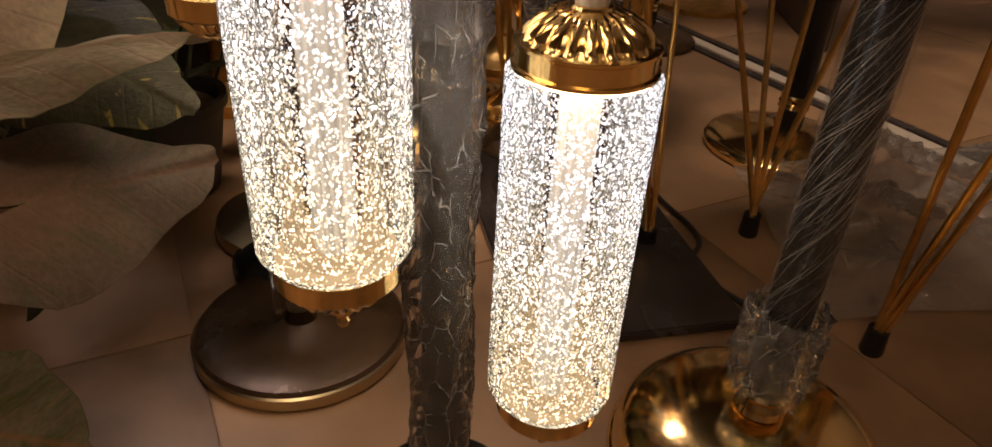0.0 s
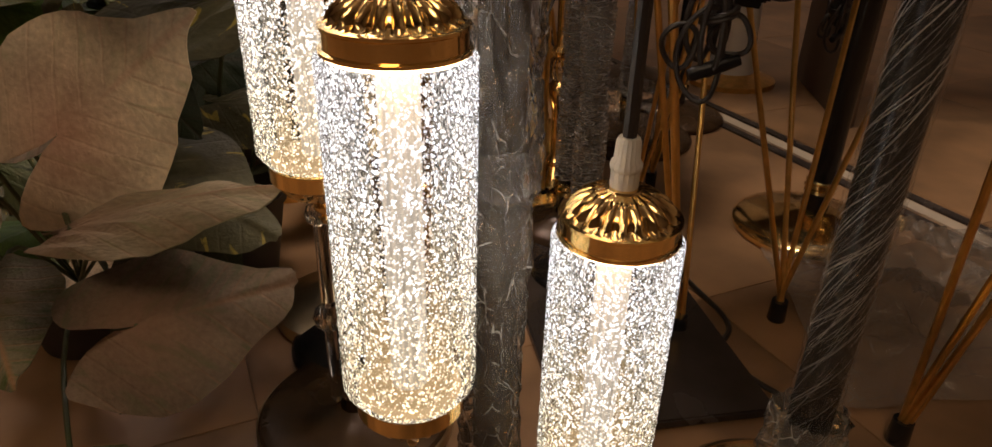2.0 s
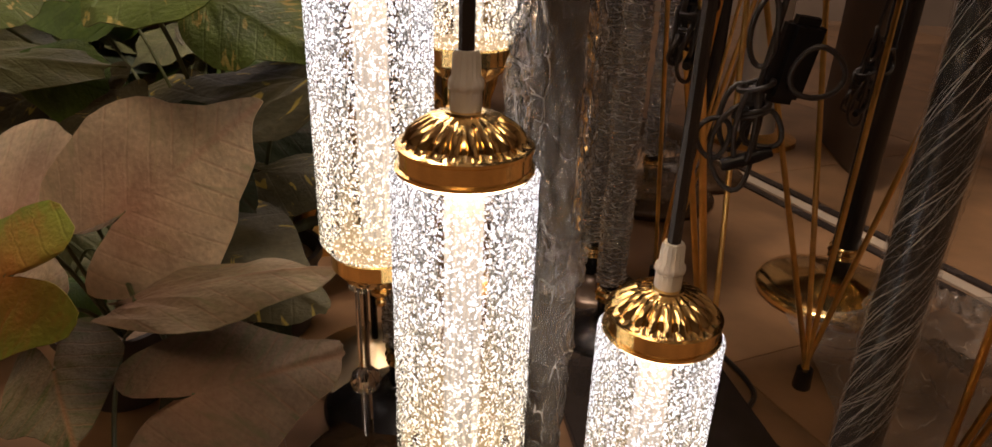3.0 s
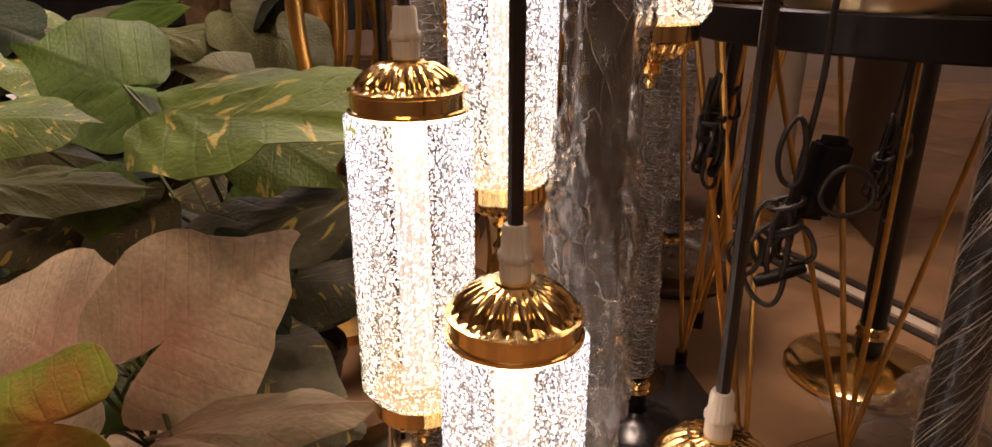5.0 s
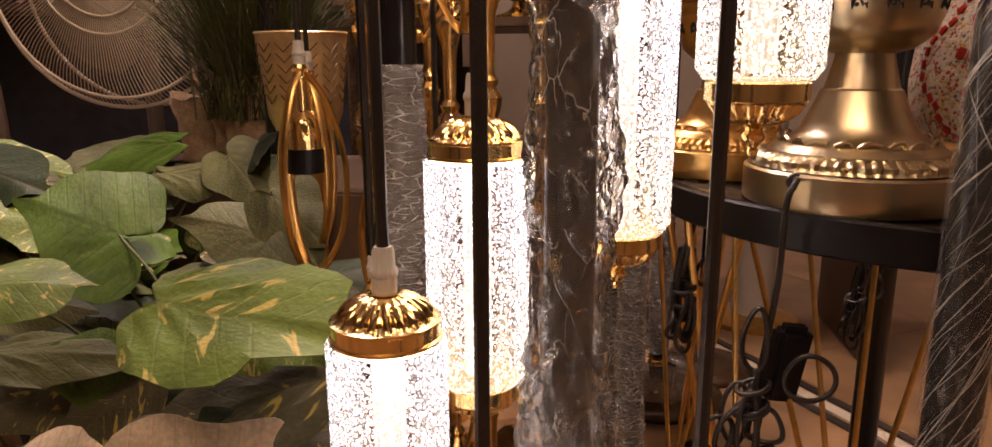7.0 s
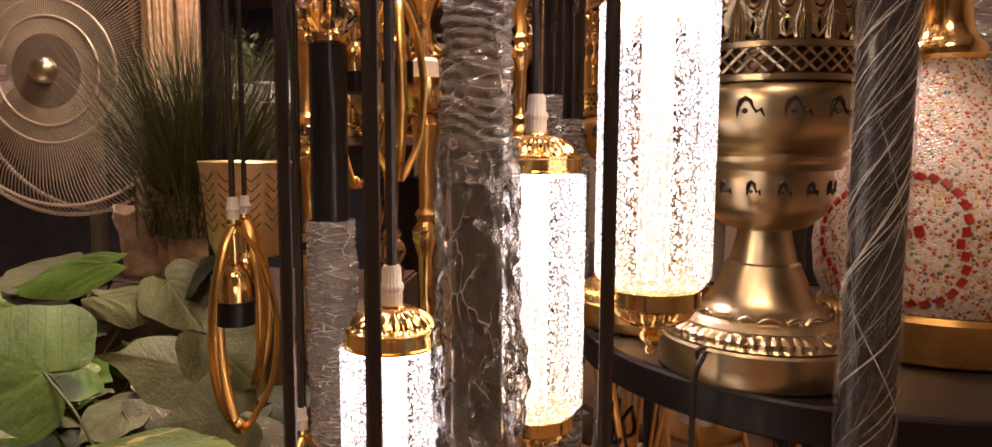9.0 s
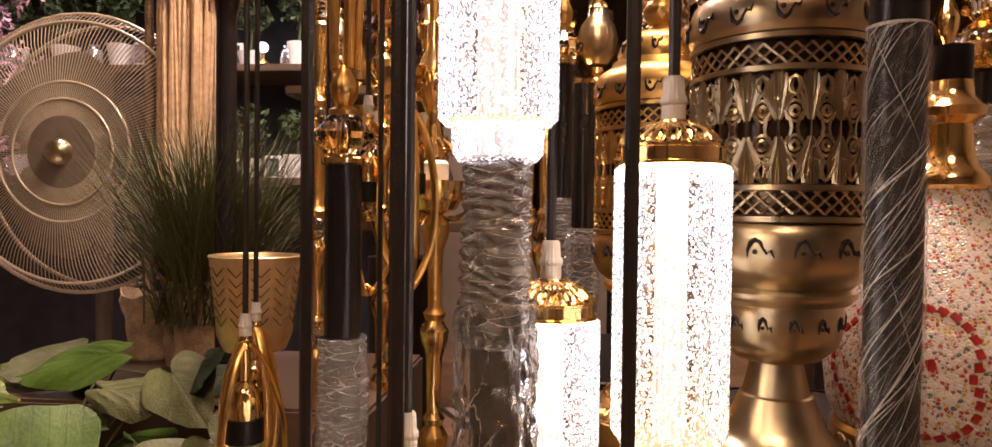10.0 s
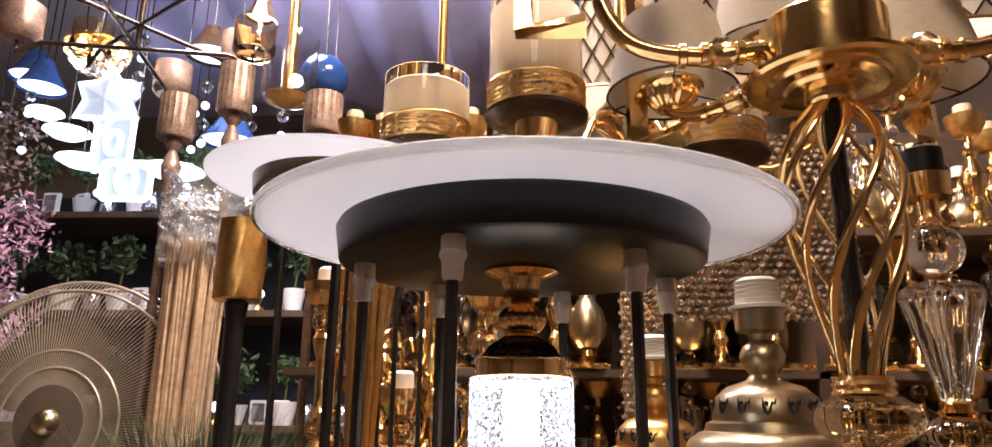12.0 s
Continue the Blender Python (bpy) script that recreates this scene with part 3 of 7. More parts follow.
# ---- a second cluster lamp with looped gold holders, unlit ----
A2 = (0.165, 1.03)
lamp2 = thing("loop_pendant_lamp", "unlit floor lamp with looped gold pendants on black cords", "floor lamp", (A2[0], A2[1], 0))
part("base", lathe([(0, 0), (0.088, 0), (0.09, 0.004), (0.088, 0.018), (0.05, 0.03), (0.02, 0.05), (0, 0.05)], 48), BRASS, lamp2, "round gold base")
part("pole", lathe([(0, 0.04), (0.0045, 0.04), (0.0045, 1.3), (0, 1.3)], 16), BLACK, lamp2, "slim black column")
part("canopy", lathe([(0, 1.285), (0.1, 1.285), (0.104, 1.288), (0.106, 1.308), (0, 1.31)], 64), BRONZE, lamp2, "dark round canopy")
part("glass_disc", lathe([(0, 1.315), (0.1, 1.315), (0.16, 1.31), (0.162, 1.313), (0.1, 1.321), (0, 1.324)], 64), FROST, lamp2, "white glass disc")


def loop_pendant(parent, x, y, z, top, turn):
    """Three bowed gold bands round a small socket, hung on a cord."""
    p = part("loop_pendant", lathe(fine([(0, 0.0), (0.006, 0.0), (0.0075, -0.004), (0.0055, -0.008), (0.0065, -0.012), (0.005, -0.016), (0.0045, -0.045), (0, -0.045)], 2), 20), GOLD, parent, "gold stem of a looped pendant", (x, y, z), (0, 0, turn))
    for k in range(3):
        a = 2 * math.pi * k / 3
        pts = [(math.cos(a) * r, math.sin(a) * r, h) for r, h in ((0.004, -0.008), (0.02, -0.03), (0.035, -0.075), (0.039, -0.12), (0.032, -0.17), (0.014, -0.205), (0.003, -0.218))]
        part("loop", sweep(smooth_path(pts, 5), 0.0052, 8, False, 0.45), GOLD_SATIN, p, "bowed gold band")
    part("socket_cap", lathe(fine([(0, -0.045), (0.006, -0.046), (0.014, -0.055), (0.0165, -0.066), (0.0165, -0.082), (0, -0.082)], 2), 40, 16, 0.08, (-0.081, -0.06)), GOLD, p, "ribbed gold socket cap")
    part("socket", lathe([(0, -0.082), (0.0185, -0.082), (0.0185, -0.106), (0.014, -0.107), (0, -0.104)], 28), BLACK_SATIN, p, "black lamp socket")
    part("knob", ball(0.0055, (0, 0, -0.21), 12), GOLD, p)
    gland(p, 0.0, True, 0.85)
    part("cord", sweep([(0, 0, 0.015), (0, 0, top - z)], 0.0031, 8), CORD, p, "black cord")


for dx, dy, z, turn in ((-0.035, -0.085, 0.713, 20), (-0.085, 0.055, 0.705, 75), (-0.012, 0.1, 0.60, 40), (0.03, -0.085, 0.50, 10), (0.075, 0.02, 0.43, 0)):
    loop_pendant(lamp2, dx, dy, z, 1.27, turn)
    g = gland(lamp2, 1.285, False, 0.9)
    g.location = (dx, dy, 0)

# ---- wrapped column lamps ----


def column_lamp(x, y, height, r, wrap_to, base_r, base_mat, label, tight, base_h=0.02, twist=0.0, crown=True, dome=False):
    t = thing("column_floor_lamp", label, "floor lamp", (x, y, 0))
    plate = [(0, 0), (base_r * 0.98, 0), (base_r, 0.003), (base_r, 0.009), (base_r * 0.98, 0.012)] + [(base_r * 0.97 * math.cos(u) ** 0.75, 0.013 + base_h * 2.9 * math.sin(u) ** 0.85) for u in (0.0, 0.1, 0.2, 0.3, 0.4, 0.5, 0.6, 0.7, 0.8, 0.9, 1.0, 1.1, 1.2, 1.3, 1.4, 1.48)] + [(0, 0.013 + base_h * 2.9)]
    part("base", lathe(fine(plate if dome else [(0, 0), (base_r * 0.98, 0), (base_r, 0.004), (base_r, base_h * 0.5), (base_r * 0.95, base_h * 0.8), (base_r * 0.7, base_h * 1.3), (base_r * 0.35, base_h * 1.8), (r * 1.3, base_h * 2.1), (0, base_h * 2.1)], 2), 64), base_mat, t, "round base plate")
    part("column", lathe([(0, base_h * 2), (r, base_h * 2), (r, height), (0, height)], 32), BLACK, t, "glossy black column")
    part("ring", lathe(fine([(r, base_h * 2 + 0.03), (r + 0.004, base_h * 2 + 0.032), (r + 0.002, base_h * 2 + 0.037), (r + 0.005, base_h * 2 + 0.041), (r + 0.002, base_h * 2 + 0.046), (r + 0.004, base_h * 2 + 0.05), (r, base_h * 2 + 0.052)], 2), 32), GOLD, t, "ribbed gold ring")
    if wrap_to:
        part("wrap", wrinkled(r + 0.0015, base_h * 2 + 0.06, wrap_to, 0.0016 if tight else 0.0045, twist=twist, seed=x * 9, step=0.004 if tight else 0.002, ridge=0.0 if tight else 0.002), FILM_TIGHT if tight else FILM_WOUND, t, "clear plastic wrap")
    if crown:
        part("crown", lathe(fine([(r, height), (r + 0.004, height + 0.002), (r + 0.004, height + 0.007), (r - 0.001, height + 0.009), (r - 0.001, height + 0.011), (0, height + 0.011)], 2), 32), GOLD, t, "gold ring on top of the column")
        part("crown_glass", lathe(fine([(0, height + 0.011), (r, height + 0.011), (r + 0.011, height + 0.022), (r + 0.012, height + 0.032), (r, height + 0.046), (r * 0.8, height + 0.05), (0, height + 0.05)], 2), 40, 10, 0.06, (height + 0.012, height + 0.045)), AMBER, t, "champagne glass bulb")
        part("crown_knob", lathe(fine([(0, height + 0.05), (r * 0.8, height + 0.05), (r * 0.85, height + 0.055), (r * 0.4, height + 0.06), (r * 0.75, height + 0.07), (r * 0.8, height + 0.08), (r * 0.4, height + 0.094), (r * 0.3, height + 0.1), (0, height + 0.1)], 2), 40, 14, 0.08, (height + 0.062, height + 0.092)), GOLD_SATIN, t, "fluted gold knob")
    return t


tl = column_lamp(0.224, 0.962, 0.884, 0.0185, 0.712, 0.1, BLACK, "black column floor lamp half wrapped in clear plastic", False)
for k in range(5):
    a = 2 * math.pi * k / 5 + 0.4
    part("rod", sweep(smooth_path([(0.012 * math.cos(a), 0.012 * math.sin(a), 0.98), (0.016 * math.cos(a), 0.016 * math.sin(a), 1.08), (0.02 * math.cos(a), 0.02 * math.sin(a), 1.25)]), 0.004, 8), GOLD_SATIN, tl, "slender gold rod")
near = column_lamp(0.648, 0.722, 1.005, 0.0165, 0.958, 0.112, GOLD, "floor lamp on a domed gold base, column spiral-wrapped in film", True, 0.0195, 16, False, True)
streaks = bmesh.new()
for i in range(330):
    z0 = 0.12 + 0.83 * random.random()
    pitch = random.uniform(0.0075, 0.0135)
    rr = 0.0182 + 0.0005 * random.random()
    ph, w, n = random.uniform(0, 6.3), random.uniform(0.0001, 0.0011) * random.random() ** 1.5 + 0.00014, random.randint(5, 18)
    last = None
    sense = random.uniform(0.16, 0.5) if i % 30 else random.uniform(-0.3, 0.0)
    for k in range(n):
        a = ph + sense * k
        z = min(0.957, z0 + pitch * k)
        h = w * math.sin(math.pi * (k + 0.3) / n)
        pair = [streaks.verts.new((rr * math.cos(a), rr * math.sin(a), z + d)) for d in (-h, h)]
        if last:
            streaks.faces.new((last[0], pair[0], pair[1], last[1]))
        last = pair
part("film_creasing", streaks, STREAK, near, "whitish spiral creases of stretched film")
part("loose_wrap", wrinkled(0.0215, 0.094, 0.168, 0.009, seed=2.2), LOOSE, near, "loose crumpled end of the wrap")

# candelabra head on the near column: glass vase, twisted bands, hub with arms
part("ring", lathe(fine([(0.016, 1.004), (0.021, 1.006), (0.019, 1.009), (0.021, 1.012), (0.016, 1.013)], 2), 32), GOLD, near, "gold ring")
part("vase", lathe(fine([(0, 1.013), (0.02, 1.013), (0.034, 1.021), (0.038, 1.03), (0.036, 1.038), (0.024, 1.046), (0, 1.047)], 3), 48, 10, 0.08, (1.014, 1.045)), AMBER, near, "faceted champagne glass vase")
part("neck", lathe(fine([(0, 1.046), (0.019, 1.046), (0.022, 1.048), (0.02, 1.051), (0.022, 1.054), (0.02, 1.057), (0.021, 1.06), (0, 1.061)], 2), 40), GOLD, near, "gold beaded neck ring")
for k in range(8):
    pts = []
    for i in range(19):
        u = i / 18
        a = 2 * math.pi * k / 8 + 2.6 * u
        r = 0.013 + 0.031 * math.sin(math.pi * u ** 1.55) ** 0.85
        pts.append((r * math.cos(a), r * math.sin(a), 1.058 + 0.215 * u))
    part("twisted_band", sweep(pts, [0.0033 + 0.0005 * math.sin(i * 2.3 + k) for i in range(19)], 8, False, 0.4), GOLD, near, "twisted gold band")
part("core_rod", lathe([(0, 1.058), (0.007, 1.058), (0.007, 1.28), (0, 1.28)], 16), BLACK, near, "black inner rod")
part("hub", lathe(fine([(0, 1.27), (0.017, 1.27), (0.019, 1.273), (0.019, 1.28), (0.032, 1.281), (0.034, 1.2845), (0.045, 1.2855), (0.047, 1.289), (0.062, 1.288), (0.065, 1.2905), (0.065, 1.294), (0.052, 1.298), (0.0485, 1.3), (0.0485, 1.34), (0.045, 1.344), (0, 1.345)], 2), 64), GOLD, near, "polished gold hub plate")
for k in range(5):
    a = radians((176, 132, 84, 40, 4)[k])
    c, s = math.cos(a), math.sin(a)
    low = k in (1, 3)
    z = 1.304 if low else 1.322
    bend = [(0.045, z), (0.1, z - 0.002), (0.13, z + 0.002), (0.15, z + 0.012), (0.152, z + 0.02)] if low else [(0.045, z), (0.1, z - 0.003), (0.15, z + 0.01), (0.175, z + 0.045), (0.18, z + 0.085)]
    arm = part("arm", sweep(smooth_path([(r * c, r * s, h) for r, h in bend], 6), 0.0078, 12), GOLD, near, "bent gold tube arm")
    part("crystal_ball", ball(0.0145, (0.08 * c, 0.08 * s, z - 0.001), facet=True), CLEAR, arm, "faceted crystal ball", smooth=False)
    for q in (0.0655, 0.0945, 0.112):
        part("collar", lathe([(0.0078, -0.004), (0.0102, -0.0025), (0.0102, 0.0025), (0.0078, 0.004)], 20), GOLD, arm, at=(q * c, q * s, z - 0.002), turn=(0, 90, math.degrees(a)))
    e, h = bend[-1]
    part("cup", lathe(fine([(0.005, -0.01), (0.016, -0.006), (0.025, 0.004), (0.028, 0.014), (0.031, 0.016), (0.031, 0.019), (0.026, 0.019), (0.016, 0.0), (0, -0.002)], 2), 60, 18, 0.12, (-0.007, 0.013)), GOLD, arm, "fluted gold cup", at=(e * c, e * s, h))
    part("bulb_holder", lathe([(0, 0.0), (0.014, 0.0), (0.015, 0.026), (0.011, 0.03), (0, 0.03)], 24), BLACK_SATIN, arm, "black bulb holder", at=(e * c, e * s, h))
    part("shade", lathe([(0.061, 0.01), (0.0625, 0.01), (0.047, 0.085), (0.0455, 0.085)], 48), SHADE_CLOTH, arm, "white fabric shade", at=(e * c, e * s, h))
    part("shade_rim", sweep([(0.0622 * math.cos(g), 0.0622 * math.sin(g), 0.01) for g in [i * 0.1963 for i in range(32)]], 0.0014, 6, True), BRONZE, arm, "dark shade rim", at=(e * c, e * s, h))
    for g in (0.4, 2.5, 4.6):
        part("spoke", sweep([(0.014 * math.cos(g), 0.014 * math.sin(g), 0.014), (0.062 * math.cos(g), 0.062 * math.sin(g), 0.012)], 0.0009, 5), BRONZE, arm, at=(e * c, e * s, h))

# ---- dark base with a stem of crystal balls ----
stand = thing("crystal_stem_lamp", "lamp on a dark bronze disc with stem of crystal balls", "lamp", (0.24, 0.832, 0))
part("base", lathe(fine([(0, 0), (0.1, 0), (0.102, 0.003), (0.102, 0.014), (0.098, 0.019), (0.09, 0.0205), (0.03, 0.0225), (0.016, 0.026), (0.014, 0.04), (0, 0.04)], 2), 64), BRONZE, stand, "dark bronze disc base")
part("rim", lathe([(0.1, 0.0005), (0.1032, 0.002), (0.1032, 0.0135), (0.1, 0.016)], 64), BRASS, stand, "brass rim")
part("stem", lathe([(0, 0.03), (0.006, 0.03), (0.006, 0.34), (0, 0.34)], 16), CLEAR, stand, "clear glass stem", at=(-0.02, 0.0, 0))
for z, r in ((0.135, 0.016), (0.25, 0.013), (0.35, 0.018)):
    part("crystal_ball", ball(r, (-0.02, 0, z), facet=True), CLEAR, stand, "faceted crystal ball", smooth=False)

# ---- the round table with fanned gold rods ----
TX, TY, TZ, TR = 0.735, 1.0, 0.605, 0.255
table = thing("round_side_table", "round black side table on fanned thin gold rods", "side table", (TX, TY, 0))
part("tabletop", lathe([(0, TZ - 0.012), (TR - 0.004, TZ - 0.012), (TR - 0.004, TZ - 0.002), (0, TZ - 0.002)], 96), MARBLE, table, "black stone top")
part("edge_ring", lathe([(TR - 0.006, TZ - 0.03), (TR, TZ - 0.03), (TR + 0.002, TZ - 0.028), (TR + 0.002, TZ - 0.002), (TR, TZ), (TR - 0.006, TZ)], 96), BLACK_SATIN, table, "black metal edge ring")
for fx, fy in ((0.736, 1.099), (0.815, 0.886), (0.6, 1.045)):
    fa = math.atan2(fy - TY, fx - TX)
    part("foot", lathe([(0, 0), (0.011, 0), (0.012, 0.002), (0.0105, 0.03), (0, 0.031)], 20), BLACK, table, "black rubber foot", (fx - TX, fy - TY, 0))
    for k in range(4):
        a = fa + (k - 1.5) * 0.42
        part("rod", sweep([(fx - TX + 0.004 * math.cos(a * 3), fy - TY + 0.004 * math.sin(a * 3), 0.02), (TR * 0.965 * math.cos(a), TR * 0.965 * math.sin(a), TZ - 0.02)], 0.0037, 8), GOLD_SATIN, table, "thin gold rod")

# a second such table farther back
table2 = thing("round_side_table", "round black side table on fanned thin gold rods, farther back", "side table", (0.5, 1.45, 0))
part("tabletop", lathe([(0, 0.585), (0.2, 0.585), (0.202, 0.587), (0.202, 0.603), (0.2, 0.605), (0, 0.605)], 64), BLACK_SATIN, table2, "black round top")
for k in range(4):
    a0 = k * 1.571 + 0.5
    part("foot", lathe([(0, 0), (0.01, 0), (0.01, 0.03), (0, 0.03)], 16), BLACK, table2, "black rubber foot", (0.11 * math.cos(a0), 0.11 * math.sin(a0), 0))
    for j in (-0.5, 0, 0.5):
        part("rod", sweep([(0.11 * math.cos(a0), 0.11 * math.sin(a0), 0.02), (0.19 * math.cos(a0 + j), 0.19 * math.sin(a0 + j), 0.59)], 0.0034, 8), GOLD_SATIN, table2, "thin gold rod")

# ---- pierced brass urn lamps on the table ----


def pierced(r0, r1, z0, z1, rows, cols, twist, wire):
    """A pierced sheet: crossing bands, rosettes and rims bent round a cylinder."""
    bm = bmesh.new()

    def strip(path, w):
        pts = [Vector(p) for p in path]
        tmp = sweep(pts, w, 4)
        me = bpy.data.meshes.new("tmp")
        tmp.to_mesh(me)
        tmp.free()
        bm.from_mesh(me)
        bpy.data.meshes.remove(me)

    def on(a, u):
        r = r0 + (r1 - r0) * u
        return (r * math.cos(a), r * math.sin(a), z0 + (z1 - z0) * u)

    n = cols * 2
    for u0, u1 in ((0.0, 0.16), (0.84, 1.0)):
        for k in range(n):
            a = 2 * math.pi * k / n
            for sg in (1, -1):
                strip([on(a, u0), on(a + sg * 2 * math.pi / n, (u0 + u1) / 2), on(a + sg * 4 * math.pi / n, u1)], wire * 0.8)
    for k in range(cols):
        a, b = 2 * math.pi * k / cols, 2 * math.pi / cols
        strip([on(a, 0.17 + 0.66 * i / 6) for i in range(7)], wire * 0.7)
        strip([on(a + b * 0.42 * math.sin(g), 0.5 + 0.11 * math.cos(g)) for g in [i * 0.524 for i in range(13)]], wire)
        for sg in (1, -1):
            for fan in (0.12, 0.24, 0.36, 0.46):
                for side in (1, -1):
                    strip([on(a + side * b * fan * w, 0.5 + sg * (0.05 + h * (0.34 - 0.3 * fan))) for w, h in ((0.1, 0.0), (0.55, 0.35), (1.0, 0.75), (0.8, 1.0), (0.55, 0.9))], wire * random.uniform(0.8, 1.35))
            strip([on(a + b * 0.5 + b * 0.2 * math.cos(g), 0.5 + sg * 0.25 + 0.05 * math.sin(g)) for g in [i * 0.785 for i in range(9)]], wire * 1.2)
            strip([on(a + b * 0.5 + b * 0.3 * math.cos(g), 0.5 + sg * 0.1 + 0.06 * math.sin(g)) for g in [i * 0.785 for i in range(9)]], wire)
            strip([on(a + b * 0.5 + b * 0.12 * math.cos(g), 0.5 + sg * 0.1 + 0.025 * math.sin(g)) for g in [i * 0.785 for i in range(9)]], wire * 1.3)
            strip([on(a, 0.5 + sg * 0.17), on(a + b * 0.3, 0.5 + sg * 0.19), on(a + b * 0.5, 0.5 + sg * 0.31), on(a + b * 0.7, 0.5 + sg * 0.19), on(a + b, 0.5 + sg * 0.17)], wire)
    return bm


def urn_lamp(x, y, z, s, metal, label):
    t = thing("urn_table_lamp", label, "table lamp", (x, y, z), 0, "urn lamps")
    S = lambda prof: [(r * s, h * s) for r, h in prof]
    part("base", lathe(fine(S([(0, 0), (0.082, 0), (0.083, 0.002), (0.083, 0.026), (0.081, 0.028), (0.0, 0.029)]), 2), 72), metal, t, "flat brass base drum")
    part("bead_ring", lathe(fine(S([(0.06, 0.028), (0.079, 0.029), (0.078, 0.035), (0.07, 0.04), (0.06, 0.041)]), 3), 192, 56, 0.055, (0.0295 * s, 0.0395 * s)), metal, t, "beaded ring")
    part("stem", lathe(fine(S([(0.066, 0.04), (0.06, 0.046), (0.05, 0.05), (0.043, 0.056), (0.036, 0.07), (0.03, 0.085), (0.0295, 0.0865), (0.027, 0.088), (0.022, 0.108), (0.021, 0.116), (0.0, 0.116)]), 2), 64), metal, t, "flared brass stem")
    for k in range(10):
        a = 2 * math.pi * k / 10
        pts = []
        for i in range(14):
            u = i / 13
            ga = a + 0.5 * (u - 0.5) + 0.06 * math.sin(7 * u)
            rr, hh = 0.0575, 0.0475 + 0.0035 * math.sin(u * 9)
            pts.append((rr * s * math.cos(ga), rr * s * math.sin(ga), hh * s))
        part("scroll", sweep(pts, 0.0017 * s, 5), metal, t)
    bowl = part("bowl", lathe(fine(S([(0.021, 0.114), (0.034, 0.118), (0.046, 0.128), (0.05, 0.14), (0.051, 0.156), (0.05, 0.163), (0.055, 0.164), (0.06, 0.17), (0.0605, 0.174), (0.057, 0.178), (0.066, 0.185), (0.073, 0.197), (0.0745, 0.21), (0.0735, 0.222), (0.07, 0.228), (0.066, 0.229)]), 2), 80), metal, t, "turned brass bowl")
    for k in range(14):
        for rr, hh, w in ((0.0748, 0.208, 1.0), (0.0508, 0.148, 0.75)):
            a = 2 * math.pi * (k + 0.5) / 14
            hook = [(rr * s * math.cos(a + d * w), rr * s * math.sin(a + d * w), (hh + e * w) * s) for d, e in ((-0.135, -0.005), (-0.13, 0.001), (-0.1, 0.0065), (-0.055, 0.0085), (-0.01, 0.0065), (0.015, 0.002), (0.05, -0.0015), (0.09, 0.0005), (0.125, -0.005))]
            part("piercing", sweep(hook, [0.0003 * s, 0.0013 * s, 0.0021 * s, 0.0021 * s, 0.0016 * s, 0.0009 * s, 0.0013 * s, 0.0015 * s, 0.0003 * s], 5, False, 1.0), CORD, bowl)
            part("piercing", ball(0.0021 * s * w, (rr * s * math.cos(a - 0.06 * w), rr * s * math.sin(a - 0.06 * w), (hh - 0.0005) * s), 8), CORD, bowl)
    # added dark liner: paints the shade inside the hollow drum
    part("drum_core", lathe(S([(0.067, 0.228), (0.067, 0.372)]), 48), BRONZE, t, "dark liner standing for the shaded drum interior")
    tagged(part("pierced_drum", pierced(0.0712 * s, 0.0712 * s, 0.236 * s, 0.362 * s, 10, 20, 1, 0.0016 * s), metal, t, "pierced filigree drum"), kind="stuff")
    for hh in (0.232, 0.2555, 0.344, 0.368):
        part("drum_rim", lathe(fine(S([(0.0705, hh - 0.003), (0.0735, hh - 0.002), (0.0735, hh + 0.002), (0.0705, hh + 0.003)]), 1), 64), metal, t)
    part("lid", lathe(fine(S([(0.068, 0.37), (0.072, 0.372), (0.0755, 0.38), (0.0755, 0.392), (0.071, 0.404), (0.062, 0.411), (0.056, 0.413), (0.054, 0.42), (0.048, 0.422), (0.0485, 0.43), (0.044, 0.443), (0.034, 0.452), (0.016, 0.458), (0.012, 0.463), (0.019, 0.472), (0.0205, 0.48), (0.017, 0.489), (0.009, 0.494), (0.012, 0.5), (0.022, 0.503), (0.023, 0.522), (0, 0.523)]), 2), 80), metal, t, "domed brass lid with turned finial")
    for k in range(14):
        a = 2 * math.pi * k / 14
        for rr, hh in ((0.0762, 0.387), (0.0475, 0.437)):
            hook = [(rr * s * math.cos(a + d * 0.9), rr * s * math.sin(a + d * 0.9), (hh + e) * s) for d, e in ((-0.135, 0.005), (-0.13, -0.001), (-0.1, -0.006), (-0.055, -0.008), (-0.01, -0.006), (0.015, -0.002), (0.05, 0.0015), (0.09, 0.0), (0.125, 0.005))]
            part("piercing", sweep(hook, [0.0003 * s, 0.0012 * s, 0.002 * s, 0.002 * s, 0.0015 * s, 0.0008 * s, 0.0012 * s, 0.0014 * s, 0.0003 * s], 5), CORD, t)
            part("piercing", ball(0.002 * s, (rr * s * math.cos(a - 0.06), rr * s * math.sin(a - 0.06), (hh + 0.0005) * s), 8), CORD, t)
    sock = part("socket", lathe(fine(S([(0.0, 0.523), (0.027, 0.523), (0.0275, 0.526), (0.021, 0.528), (0.0195, 0.55), (0.015, 0.553), (0, 0.553)]), 2), 40), SOCKET, t, "white screw socket")
    for k in range(5):
        part("thread", lathe(S([(0.0195, 0.531 + 0.0042 * k), (0.0212, 0.532 + 0.0042 * k), (0.0195, 0.5335 + 0.0042 * k)]), 32), SOCKET, sock)
    return t


urn_lamp(0.622, 0.868, TZ, 1.0, BRASS, "antique brass urn lamp with pierced drum on the black table")
urn_lamp(0.545, 1.02, TZ, 0.93, GOLD_SATIN, "yellow gold urn lamp with pierced drum on the black table")

# ---- mosaic lamp ----


